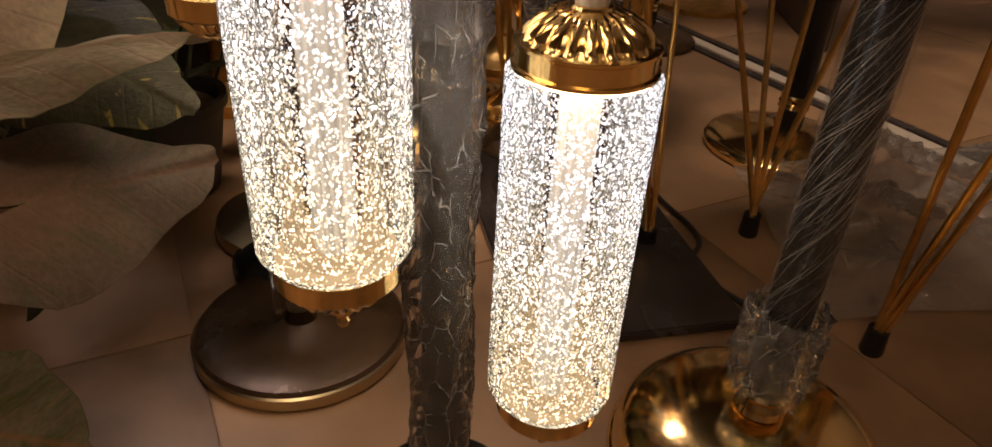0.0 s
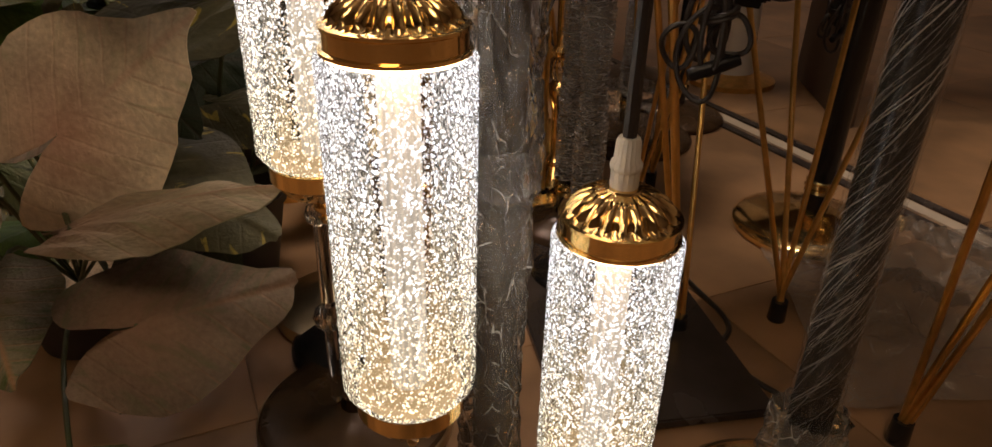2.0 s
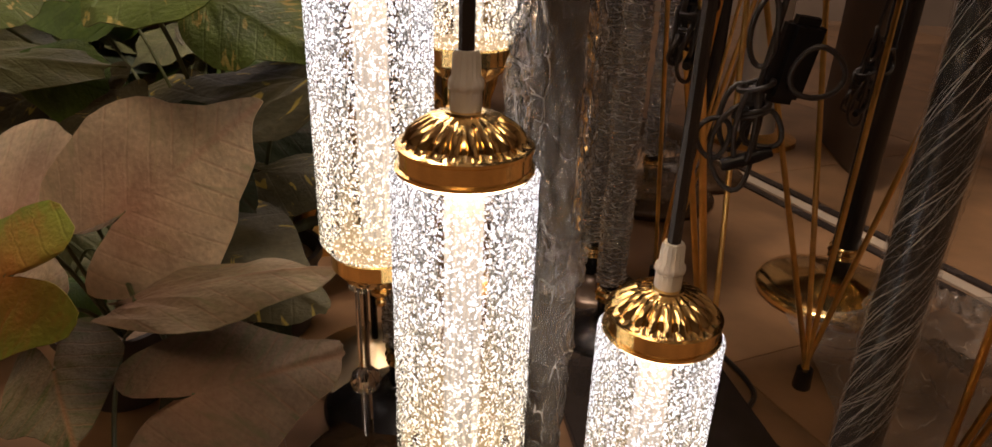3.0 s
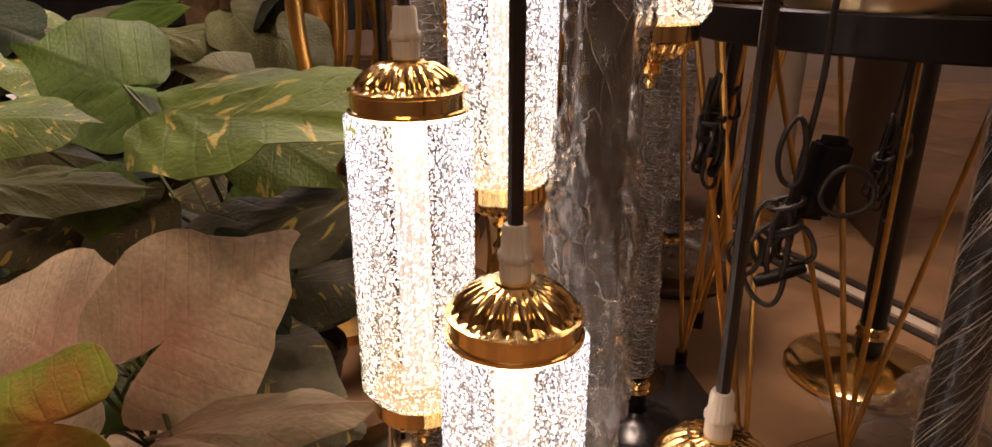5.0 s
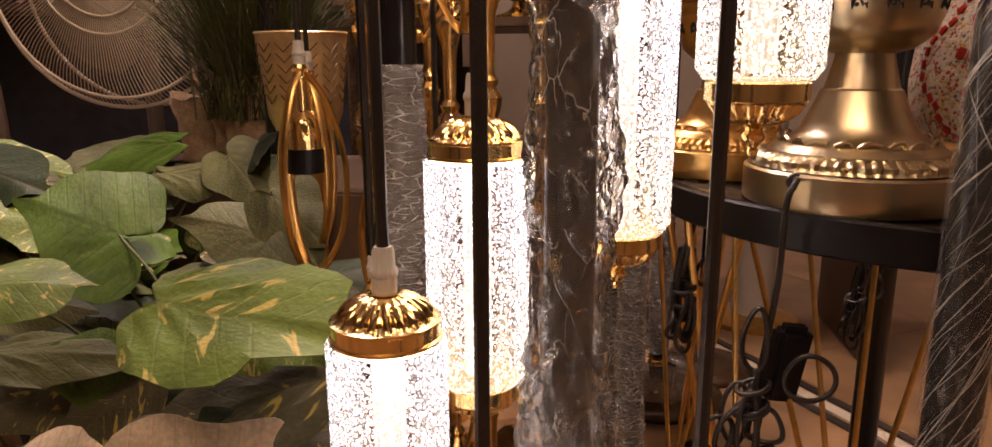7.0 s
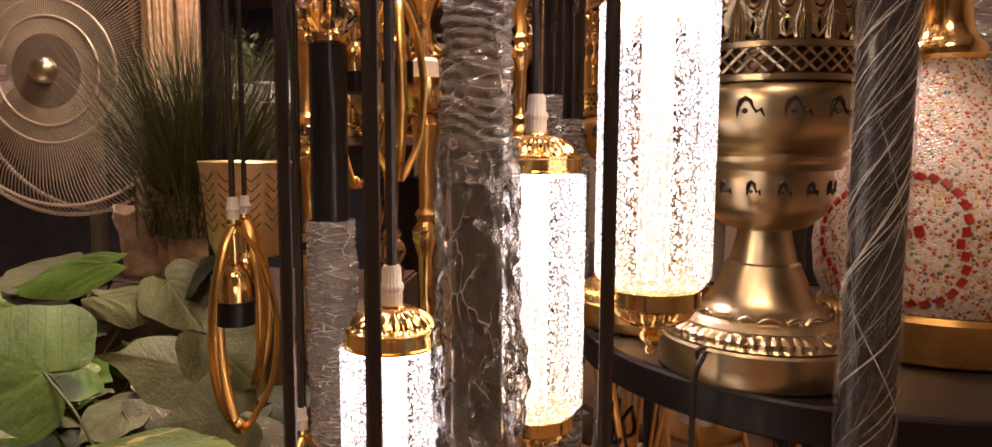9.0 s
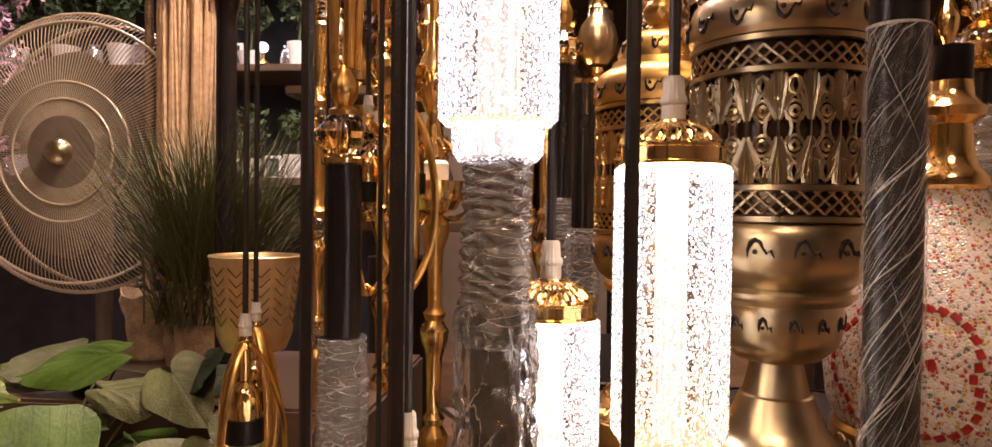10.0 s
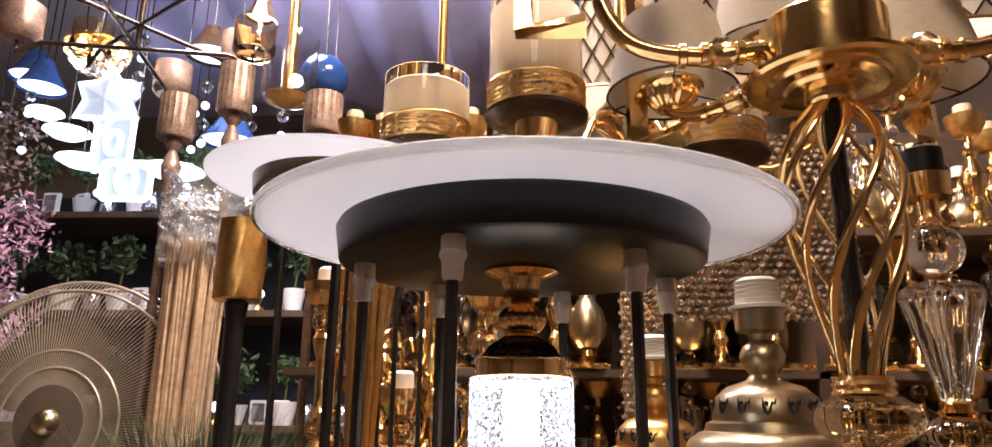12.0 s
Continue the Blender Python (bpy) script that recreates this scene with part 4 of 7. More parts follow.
def mosaic_material():
    m = bpy.data.materials.new("glass_mosaic")
    m.use_nodes = True
    nt = m.node_tree
    b = nt.nodes["Principled BSDF"]
    co = nt.nodes.new("ShaderNodeTexCoord")
    v = nt.nodes.new("ShaderNodeTexVoronoi")
    v.inputs["Scale"].default_value = 330
    e = nt.nodes.new("ShaderNodeTexVoronoi")
    e.feature = "DISTANCE_TO_EDGE"
    e.inputs["Scale"].default_value = 330
    for n in (v, e):
        nt.links.new(co.outputs["Object"], n.inputs["Vector"])
    ramp = nt.nodes.new("ShaderNodeValToRGB")
    ramp.color_ramp.interpolation = "CONSTANT"
    els = ramp.color_ramp.elements
    els[0].color, els[0].position = (0.6, 0.5, 0.4, 1), 0.0
    els[1].color, els[1].position = (0.36, 0.06, 0.025, 1), 0.3
    for pos, c in ((0.52, (0.5, 0.4, 0.32, 1)), (0.7, (0.45, 0.28, 0.06, 1)), (0.84, (0.1, 0.13, 0.12, 1)), (0.92, (0.62, 0.55, 0.5, 1))):
        k = els.new(pos)
        k.color = c
    sep = nt.nodes.new("ShaderNodeSeparateColor")
    nt.links.new(v.outputs["Color"], sep.inputs[0])
    nt.links.new(sep.outputs[0], ramp.inputs[0])
    gr = nt.nodes.new("ShaderNodeMath")
    gr.operation = "GREATER_THAN"
    gr.inputs[1].default_value = 0.07
    nt.links.new(e.outputs["Distance"], gr.inputs[0])
    mix = nt.nodes.new("ShaderNodeMixRGB")
    nt.links.new(gr.outputs[0], mix.inputs[0])
    mix.inputs[1].default_value = (0.55, 0.5, 0.45, 1)
    nt.links.new(ramp.outputs[0], mix.inputs[2])
    nt.links.new(mix.outputs[0], b.inputs["Base Color"])
    b.inputs["Roughness"].default_value = 0.25
    bp = nt.nodes.new("ShaderNodeBump")
    bp.inputs["Strength"].default_value, bp.inputs["Distance"].default_value = 0.6, 0.002
    nt.links.new(e.outputs["Distance"], bp.inputs["Height"])
    nt.links.new(bp.outputs[0], b.inputs["Normal"])
    return m


MOSAIC = mosaic_material()
mos = thing("mosaic_lamp", "glass mosaic lamp with red flowers on a gold drum", "table lamp", (0.8, 0.955, TZ))
MP = [(0.092, 0.042), (0.1, 0.06), (0.103, 0.09), (0.1, 0.125), (0.088, 0.16), (0.068, 0.195), (0.047, 0.225), (0.033, 0.25), (0.03, 0.262)]
part("base", lathe(fine([(0, 0), (0.094, 0), (0.096, 0.002), (0.096, 0.036), (0.092, 0.041), (0, 0.041)], 2), 72), GOLD_SATIN, mos, "gold drum base")
part("body", lathe(fine(MP, 3), 72), MOSAIC, mos, "mosaic of small glass chips")
part("neck", lathe(fine([(0.031, 0.26), (0.034, 0.264), (0.033, 0.272), (0.024, 0.283), (0.02, 0.3), (0.019, 0.32), (0.028, 0.327), (0.03, 0.335), (0.02, 0.345), (0.018, 0.36), (0, 0.361)], 2), 48), GOLD, mos, "gold neck")


def mosaic_at(a, h):
    for (r0, z0), (r1, z1) in zip(MP, MP[1:]):
        if z0 <= h <= z1:
            r = r0 + (r1 - r0) * (h - z0) / (z1 - z0)
            return Vector((r * math.cos(a), r * math.sin(a), h)), math.atan2(-(r1 - r0), z1 - z0)
    return Vector((0.09 * math.cos(a), 0.09 * math.sin(a), h)), 0.0


TESSERA = bpy.data.meshes.new("tessera")
_b = box(0.0022, 0.008, 0.0062, 0.0006)
_b.to_mesh(TESSERA)
_b.free()
TESSERA.materials.append(RED_TILE)


def tessera(a, h, roll, sy=1.0, sz=1.0):
    p, lean = mosaic_at(a, h)
    ob = new("tessera", TESSERA)
    ob.parent = mos
    ob.matrix_basis = Matrix.Translation(p) @ Matrix.Rotation(a, 4, "Z") @ Matrix.Rotation(-lean, 4, "Y") @ Matrix.Rotation(roll, 4, "X") @ Matrix.Diagonal((1, sy, sz, 1))


for f in range(3):
    a0 = radians(-138 + 120 * f)
    for k in range(38):
        g = 2 * math.pi * k / 38
        rr = 0.055 + 0.011 * abs(math.sin(2.5 * g))
        h = 0.105 + rr * math.sin(g)
        tessera(a0 + rr * math.cos(g) / 0.098, h, g + math.pi / 2)
    for k in range(5):
        g = 2 * math.pi * k / 5 + 0.3
        for w in (0.009, 0.019, 0.028):
            tessera(a0 + w * math.cos(g) / 0.098, 0.105 + w * math.sin(g), g + math.pi / 2, 0.9 + w * 10, 1.2)

# ---- hanging mains cords with inline switches ----


def bundle(x, y, z, top, s, turn, label):
    """A cord that hangs from a lamp's base and is tied up in loops beside its switch."""
    t = thing("power_cord", label, "power cord", (x, y, z), turn, "hanging power cords")
    c = 0.0021
    part("lead", sweep(smooth_path([(-0.002, 0.014, top - z), (-0.006, -0.006, top - z + 0.002), (-0.013, -0.012, top - z - 0.014), (-0.013, -0.008, (top - z) * 0.45), (-0.017, 0, 0.0), (-0.022, 0.002, -0.04), (-0.024, 0.002, -0.07)]), c * 1.15, 8), CORD, t)
    part("cord_plug", lathe([(0, 0), (0.0055, 0), (0.0065, 0.002), (0.0065, 0.007), (0, 0.009)], 16), CORD, t, "black cord bush", (-0.002, 0.016, top - z - 0.001), (90, 0, 0))
    part("switch", box(0.029 * s, 0.019 * s, 0.064 * s, 0.006 * s), BLACK_SATIN, t, "black inline switch", (0, 0.004, -0.01), (6, 7, 12))
    for cx_, cz_, rx_, rz_, dy_ in ((-0.024, 0.011, 0.009, 0.025, -0.008), (0.012, -0.014, 0.018, 0.018, -0.012), (-0.03, -0.074, 0.016, 0.034, -0.01), (-0.012, -0.06, 0.014, 0.014, -0.006),
                                    (-0.048, -0.07, 0.012, 0.016, -0.004), (-0.027, -0.058, 0.007, 0.03, -0.014), (-0.033, -0.055, 0.01, 0.026, 0.002), (-0.02, -0.052, 0.006, 0.024, 0.004)):
        pts = [(cx_ * s + rx_ * s * math.sin(g) * (1 - 0.3 * math.cos(g + cx_ * 60)), dy_ + 0.003 * math.sin(g * 2 + cz_ * 90), cz_ * s + rz_ * s * math.cos(g)) for g in [i * 0.2618 for i in range(24)]]
        part("coil", sweep(pts, c, 7, True), CORD, t)
    for h in (-0.028, -0.045, -0.048):
        part("tie", sweep([((-0.024 + 0.012 * math.cos(g)) * s, -0.004 + 0.012 * math.sin(g), h * s + 0.004 * math.cos(g)) for g in [i * 0.5236 for i in range(12)]], c, 7, True), CORD, t)
    part("plug", lathe([(0, 0), (0.004, 0.0), (0.0052, 0.004), (0.0052, 0.026), (0.004, 0.038), (0, 0.039)], 16), BLACK_SATIN, t, "black plug", (-0.041 * s, -0.014, -0.088 * s), (0, 72, 10))


bundle(0.566, 0.8, 0.498, 0.628, 1.0, 0, "black power cord tied in loops below the brass urn lamp")
bundle(0.51, 0.96, 0.525, 0.60, 0.8, 60, "black power cord tied up under the table")
bundle(0.79, 1.28, 0.42, 0.58, 0.9, 40, "black power cord tied up beside a column")

# ---- far lamps under and behind the table ----
column_lamp(0.85, 1.375, 0.95, 0.02, 0, 0.125, GOLD, "black column floor lamp on a polished gold disc base", False)
wl = column_lamp(0.56, 1.75, 0.8, 0.017, 0.5, 0.14, BRONZE, "wrapped column lamp on a dark base under clear plastic", False)
part("base_wrap", wrinkled(0.09, 0.03, 0.11, 0.02, seed=11), FILM, wl, "crumpled clear plastic over the base")
column_lamp(0.47, 1.16, 1.0, 0.014, 0.82, 0.07, BLACK, "slim black column lamp wrapped in clear plastic", False, crown=False)
column_lamp(0.445, 1.3, 1.05, 0.016, 0.86, 0.08, BRONZE, "black column lamp with glass bulb, wrapped in plastic", False)

for x, y, h in ((0.68, 1.9, 0.85), (0.6, 2.2, 0.8)):
    column_lamp(x, y, h, 0.018, 0.0, 0.11, BRONZE, "black column floor lamp standing in the dim back", False, crown=False)

plate = tagged(link_mesh("marble_slab", box(0.24, 0.46, 0.012, 0.002), MARBLE), "black veined marble slab lying on the floor", "stone slab")
plate.location, plate.rotation_euler = (0.512, 1.09, 0.006), (0, 0, radians(17))
white = thing("ceramic_column", "pale crackled column on a round gold foot", "lamp base", (0.86, 2.25, 0))
part("shaft", lathe(fine([(0, 0.03), (0.06, 0.03), (0.055, 0.08), (0.05, 0.3), (0.055, 0.6), (0, 0.6)], 2), 32), WHITE_POT, white, "pale crackled shaft")
part("foot", lathe([(0, 0), (0.12, 0), (0.12, 0.012), (0.07, 0.03), (0, 0.032)], 40), GOLD_SATIN, white, "gold foot")
cab = tagged(link_mesh("floor_cord", sweep(smooth_path([(0.60, 1.25, 0.004), (0.633, 1.164, 0.004), (0.662, 1.1, 0.004), (0.668, 1.06, 0.004), (0.652, 1.02, 0.004), (0.67, 0.975, 0.004), (0.715, 0.93, 0.004), (0.76, 0.9, 0.004)]), 0.0035, 8), CORD), "thin dark cord lying on the floor", "power cord")

# crumpled plastic sheet on the floor
bm = bmesh.new()
NX, NY = 150, 110
grid = []
for i in range(NX):
    row = []
    for j in range(NY):
        u, v = i / (NX - 1), j / (NY - 1)
        x, y = 0.76 + 0.6 * u, 0.93 + 0.42 * v + 0.1 * u
        edge = min(1, 4.2 * min(u, 1 - u)) * min(1, 4.2 * min(v, 1 - v))
        h = 0.15 + 0.5 * noise.noise(Vector((x * 6, y * 6, 1))) + 1.5 * (0.38 - abs(noise.noise(Vector((x * 9 + y * 5, y * 7, 5))))) + 0.9 * (0.3 - abs(noise.noise(Vector((x * 21 + y * 14, y * 12 - x * 6, 3))))) + 0.45 * (0.3 - abs(noise.noise(Vector((x * 50 - y * 20, y * 40, 6)))))
        wob = 0.03 * noise.noise(Vector((x * 9, y * 9, 9)))
        row.append(bm.verts.new((x + wob, y + wob, 0.004 + 0.085 * (0.3 + 0.7 * v) * edge * max(0, h))))
    grid.append(row)
for i in range(NX - 1):
    for j in range(NY - 1):
        bm.faces.new((grid[i][j], grid[i + 1][j], grid[i + 1][j + 1], grid[i][j + 1]))
tagged(link_mesh("plastic_sheet", bm, SHEET), "crumpled translucent packing sheet lying on the floor", "plastic sheet")

# ---- plants ----


def leaf_mesh(length, width, droop, fold, wave, lobe, seed, n=22, rings=8):
    """A heart-shaped leaf with a little thickness round its stalk point: runs along +x, upper side +z; lobe: how far it reaches back."""
    bm = bmesh.new()
    uvl = bm.loops.layers.uv.new("UVMap")
    half = smooth_path([(1.0, 0, 0), (0.86, 0.16, 0), (0.66, 0.5, 0), (0.38, 0.86, 0), (0.1, 1.0, 0), (-lobe * 0.55, 0.86, 0), (-lobe, 0.52, 0), (-lobe * 0.85, 0.2, 0), (-lobe * 0.25, 0.03, 0)], 6)
    if lobe < 0.25:
        half = smooth_path([(1.0, 0, 0), (0.93, 0.16, 0), (0.76, 0.58, 0), (0.52, 0.93, 0), (0.28, 1.0, 0), (0.06, 0.82, 0), (-lobe * 0.8, 0.45, 0), (-lobe, 0.2, 0), (-lobe * 0.5, 0.03, 0)], 6)
    step = max(1, len(half) // n)
    half = half[::step]
    rim = [(p.x, p.y) for p in half[::-1]] + [(p.x, -p.y) for p in half[1:]]
    layers = []
    for side in (0, 1):
        rows = [[bm.verts.new((0, 0, -0.0007 * side))]]
        for j in range(1, rings + 1):
            q = j / rings
            row = []
            for k, (rx, ry) in enumerate(rim):
                g = k / len(rim)
                x, v = rx * q, ry * q
                edge = 1 + q ** 4 * (0.05 * math.sin(41 * g + seed) + 0.05 * noise.noise(Vector((rx * 4, ry * 4, seed))))
                x, v = x * edge, v * edge
                z = -droop * length * x * abs(x) - fold * width * abs(v) ** 1.5
                z += wave * length * q ** 3 * (1.3 * math.sin(23 * g + seed) + math.sin(47 * g + 2 * seed))
                z += 0.012 * length * math.sin(26 * (x - 0.75 * abs(v))) * min(1, 3 * abs(v)) * (1 - 0.5 * q)
                z += 0.05 * length * noise.noise(Vector((x * 1.7, v * 1.3, seed)))
                row.append(bm.verts.new((x * length, v * width, z - 0.0007 * side)))
            rows.append(row)
        layers.append(rows)
    for side, rows in enumerate(layers):
        for j in range(rings):
            for k in range(len(rim) - 1):
                if j == 0:
                    q = (rows[0][0], rows[1][k + 1], rows[1][k])
                else:
                    q = (rows[j][k], rows[j][k + 1], rows[j + 1][k + 1], rows[j + 1][k])
                f = bm.faces.new(q[::-1] if side else q)
                for loop in f.loops:
                    loop[uvl].uv = (loop.vert.co.x / length, 0.5 + 0.5 * loop.vert.co.y / width)
    for k in range(len(rim) - 1):
        bm.faces.new((layers[0][rings][k], layers[0][rings][k + 1], layers[1][rings][k + 1], layers[1][rings][k]))
    bmesh.ops.recalc_face_normals(bm, faces=bm.faces)
    return bm


def leaf(plant, stalk, tip, face, width, mat, root, droop=0.12, fold=0.15, wave=0.03, lobe=0.45, label=""):
    """A leaf from its stalk point to its tip, its upper side towards face, with a stalk down to root."""
    a, b = Vector(stalk), Vector(tip)
    d = b - a
    L = d.length
    ex = d.normalized()
    ez = Vector(face)
    ez = (ez - ez.dot(ex) * ex).normalized()
    ey = ez.cross(ex)
    ob = part("leaf", leaf_mesh(L, width, droop, fold, wave, lobe, a.x * 31 + a.z * 17), mat, plant, label)
    m = Matrix((ex, ey, ez)).transposed().to_4x4()
    ob.matrix_basis = Matrix.Translation(a - plant.location) @ m
    if root:
        r = Vector(root)
        mid = (a + r) / 2 + Vector((0, 0, 0.05)) + (a - r) * 0.12
        part("stalk", sweep(smooth_path([r - plant.location, mid - plant.location, a - plant.location - ez * 0.001], 5), 0.0022, 6), STEM, plant)
    return ob


def pot(name, label, at, r, h, mat, soil=True):
    t = thing(name, label, "potted plant", at)
    part("soil", lathe([(0, h - 0.02), (r * 0.9, h - 0.02), (r * 0.93, h - 0.026), (0, h - 0.026)], 28), BURLAP, t, "dark soil")
    part("pot", lathe(fine([(0, 0), (r * 0.7, 0), (r * 0.75, 0.004), (r, h - 0.012), (r * 1.06, h - 0.012), (r * 1.06, h), (r * 0.96, h), (r * 0.92, h - 0.03), (0, h - 0.03)], 2), 40), mat, t, "plant pot")
    return t


cal = pot("caladium_plant", "artificial caladium with pale pink-veined leaves in a dark pot", (-0.13, 0.93, 0), 0.07, 0.11, POT)
R1 = (-0.1, 0.9, 0.1)
leaf(cal, (0.08, 0.712, 0.362), (0.188, 0.725, 0.45), (0.3, -0.8, 0.5), 0.075, LEAF_BLUSH, R1, 0.1, 0.12, 0.012, 0.5, "large pale leaf with pink veins")
leaf(cal, (-0.03, 0.72, 0.34), (-0.12, 0.73, 0.375), (0.1, -0.8, 0.55), 0.085, LEAF_BLUSH, R1, 0.1, 0.12, 0.012, 0.75)
leaf(cal, (0.062, 0.61, 0.357), (-0.07, 0.62, 0.32), (0.1, -0.75, 0.6), 0.052, LEAF_LIME, R1, 0.1, 0.3, 0.01, 0.4, "lime leaf flushed with red")
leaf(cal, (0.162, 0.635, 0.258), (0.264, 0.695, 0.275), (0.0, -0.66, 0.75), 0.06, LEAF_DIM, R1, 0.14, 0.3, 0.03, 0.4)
# shade of the upper leaves comes from this leaf's dark colour
leaf(cal, (0.142, 0.715, 0.235), (0.075, 0.7, 0.11), (0.2, -0.8, 0.3), 0.05, LEAF_SHADED, R1, 0.05, 0.1, 0.015, 0.4, "green leaf darkened for the shade of the others")
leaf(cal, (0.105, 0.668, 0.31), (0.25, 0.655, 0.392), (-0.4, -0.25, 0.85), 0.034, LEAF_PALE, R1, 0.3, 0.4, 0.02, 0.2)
leaf(cal, (0.1, 0.60, 0.1), (0.2, 0.58, 0.12), (0.0, -0.5, 0.8), 0.055, LEAF_DUSK, R1, 0.1, 0.1, 0.015, 0.5, "dusky leaf turning green, with orange veins")
leaf(cal, (0.02, 0.67, 0.235), (0.085, 0.6, 0.225), (0.0, -0.5, 0.8), 0.05, LEAF_DUSK, R1, 0.1, 0.12, 0.015, 0.5)
leaf(cal, (0.1, 0.775, 0.4), (0.155, 0.775, 0.335), (0.3, -0.85, 0.3), 0.036, LEAF_SHADED, R1, 0.05, 0.1, 0.01, 0.3)

pothos = pot("pothos_plant", "artificial pothos with yellow-blotched green leaves in a dark pot", (-0.02, 1.1, 0), 0.08, 0.13, POT)
R2 = (-0.02, 1.08, 0.12)
leaf(pothos, (0.085, 0.75, 0.535), (0.272, 0.652, 0.572), (-0.05, -0.5, 0.85), 0.066, LEAF_SPOT, R2, 0.14, 0.12, 0.012, 0.1, "broad green leaf with yellow blotches")
leaf(pothos, (0.19, 0.805, 0.45), (0.005, 0.77, 0.398), (-0.15, -0.5, 0.85), 0.054, LEAF_DARK, R2, 0.12, 0.15, 0.015, 0.12)
leaf(pothos, (-0.222, 1.13, 0.487), (-0.325, 1.08, 0.548), (0.35, -0.75, 0.6), 0.1, LEAF_GREEN, R2, 0.1, 0.1, 0.012, 0.35, "plain green leaf")
leaf(pothos, (0.095, 0.84, 0.51), (0.195, 0.8, 0.478), (0.0, -0.6, 0.75), 0.05, LEAF_SPOT, R2, 0.15, 0.3, 0.012, 0.15)
leaf(pothos, (0.12, 0.745, 0.325), (0.24, 0.71, 0.29), (0.0, -0.5, 0.8), 0.06, LEAF_DARK, R2, 0.12, 0.25, 0.015, 0.3)
leaf(pothos, (-0.235, 0.9, 0.49), (-0.118, 0.94, 0.49), (0.0, -0.45, 0.85), 0.05, LEAF_SPOT, R2, 0.1, 0.3, 0.012, 0.2)
leaf(pothos, (-0.175, 0.85, 0.437), (-0.015, 0.86, 0.448), (0.0, -0.42, 0.88), 0.034, LEAF_GREY, R2, 0.12, 0.3, 0.015, 0.15)
leaf(pothos, (-0.1, 0.86, 0.425), (-0.02, 0.88, 0.4), (0.0, -0.8, 0.4), 0.04, LEAF_GREEN, R2, 0.12, 0.3, 0.01, 0.2)
leaf(pothos, (-0.03, 0.88, 0.408), (-0.105, 0.83, 0.338), (0.1, -0.7, 0.6), 0.048, LEAF_DARK, R2, 0.1, 0.25, 0.012, 0.2)
leaf(pothos, (-0.11, 0.9, 0.4), (-0.22, 0.85, 0.365), (0.0, -0.7, 0.65), 0.05, LEAF_DARK, R2, 0.12, 0.25, 0.015, 0.2)
leaf(pothos, (-0.36, 1.2, 0.485), (-0.43, 1.13, 0.52), (0.2, -0.6, 0.75), 0.055, LEAF_SPOT, R2, 0.1, 0.2, 0.012, 0.2)
leaf(pothos, (-0.02, 1.16, 0.485), (-0.14, 1.12, 0.525), (0.0, -0.7, 0.65), 0.055, LEAF_GREY, R2, 0.15, 0.2, 0.012, 0.25)
leaf(pothos, (0.08, 1.05, 0.47), (0.0, 1.0, 0.47), (0.1, -0.8, 0.5), 0.06, LEAF_GREY, R2, 0.12, 0.2, 0.012, 0.25)
leaf(pothos, (0.02, 1.1, 0.55), (0.1, 1.06, 0.5), (0.2, -0.85, 0.4), 0.05, LEAF_GREY, R2, 0.1, 0.2, 0.012, 0.3)
leaf(pothos, (0.02, 0.79, 0.39), (0.1, 0.76, 0.375), (0.0, -0.6, 0.75), 0.042, LEAF_DARK, R2, 0.1, 0.2, 0.012, 0.2)
rng = random.Random(5)
for k in range(90):
    x, y = rng.uniform(-0.62, 0.1), rng.uniform(0.86, 1.45)
    z = rng.uniform(0.12, 0.4 + 0.12 * (y - 0.8))
    g = rng.uniform(-2.6, 0.6)
    L = rng.uniform(0.07, 0.13)
    tip = (x + L * math.cos(g), y + L * math.sin(g) * 0.7, z - rng.uniform(-0.02, 0.04))
    mat = rng.choice((LEAF_DARK, LEAF_DARK, LEAF_SHADED, LEAF_GREEN, LEAF_GREY, LEAF_SPOT))
    face = (rng.uniform(-0.4, 0.4), rng.uniform(-0.8, -0.2), rng.uniform(0.4, 0.9))
    leaf(pothos, (x, y, z), tip, face, L * rng.uniform(0.38, 0.52), mat, (x * 0.5 - 0.02, y * 0.5 + 0.5, 0.1) if k % 2 else None, rng.uniform(0.05, 0.25), rng.uniform(0.1, 0.4), 0.014, rng.uniform(0.12, 0.4))

phil = pot("philodendron_plant", "bushy artificial plant with mixed green leaves by the fan", (-0.5, 1.32, 0), 0.09, 0.16, POT)
leaf(phil, (-0.33, 1.42, 0.525), (-0.16, 1.36, 0.54), (0.0, -0.6, 0.8), 0.045, LEAF_GREY, (-0.45, 1.35, 0.15), 0.2, 0.35, 0.015, 0.2)
leaf(phil, (-0.37, 1.5, 0.57), (-0.56, 1.48, 0.54), (0.0, -0.6, 0.8), 0.055, LEAF_GREEN, (-0.45, 1.35, 0.15), 0.12, 0.3, 0.015, 0.2)
leaf(phil, (-0.2, 1.4, 0.56), (-0.1, 1.32, 0.5), (0.2, -0.8, 0.5), 0.06, LEAF_GREY, (-0.45, 1.35, 0.15), 0.12, 0.2, 0.015, 0.3)
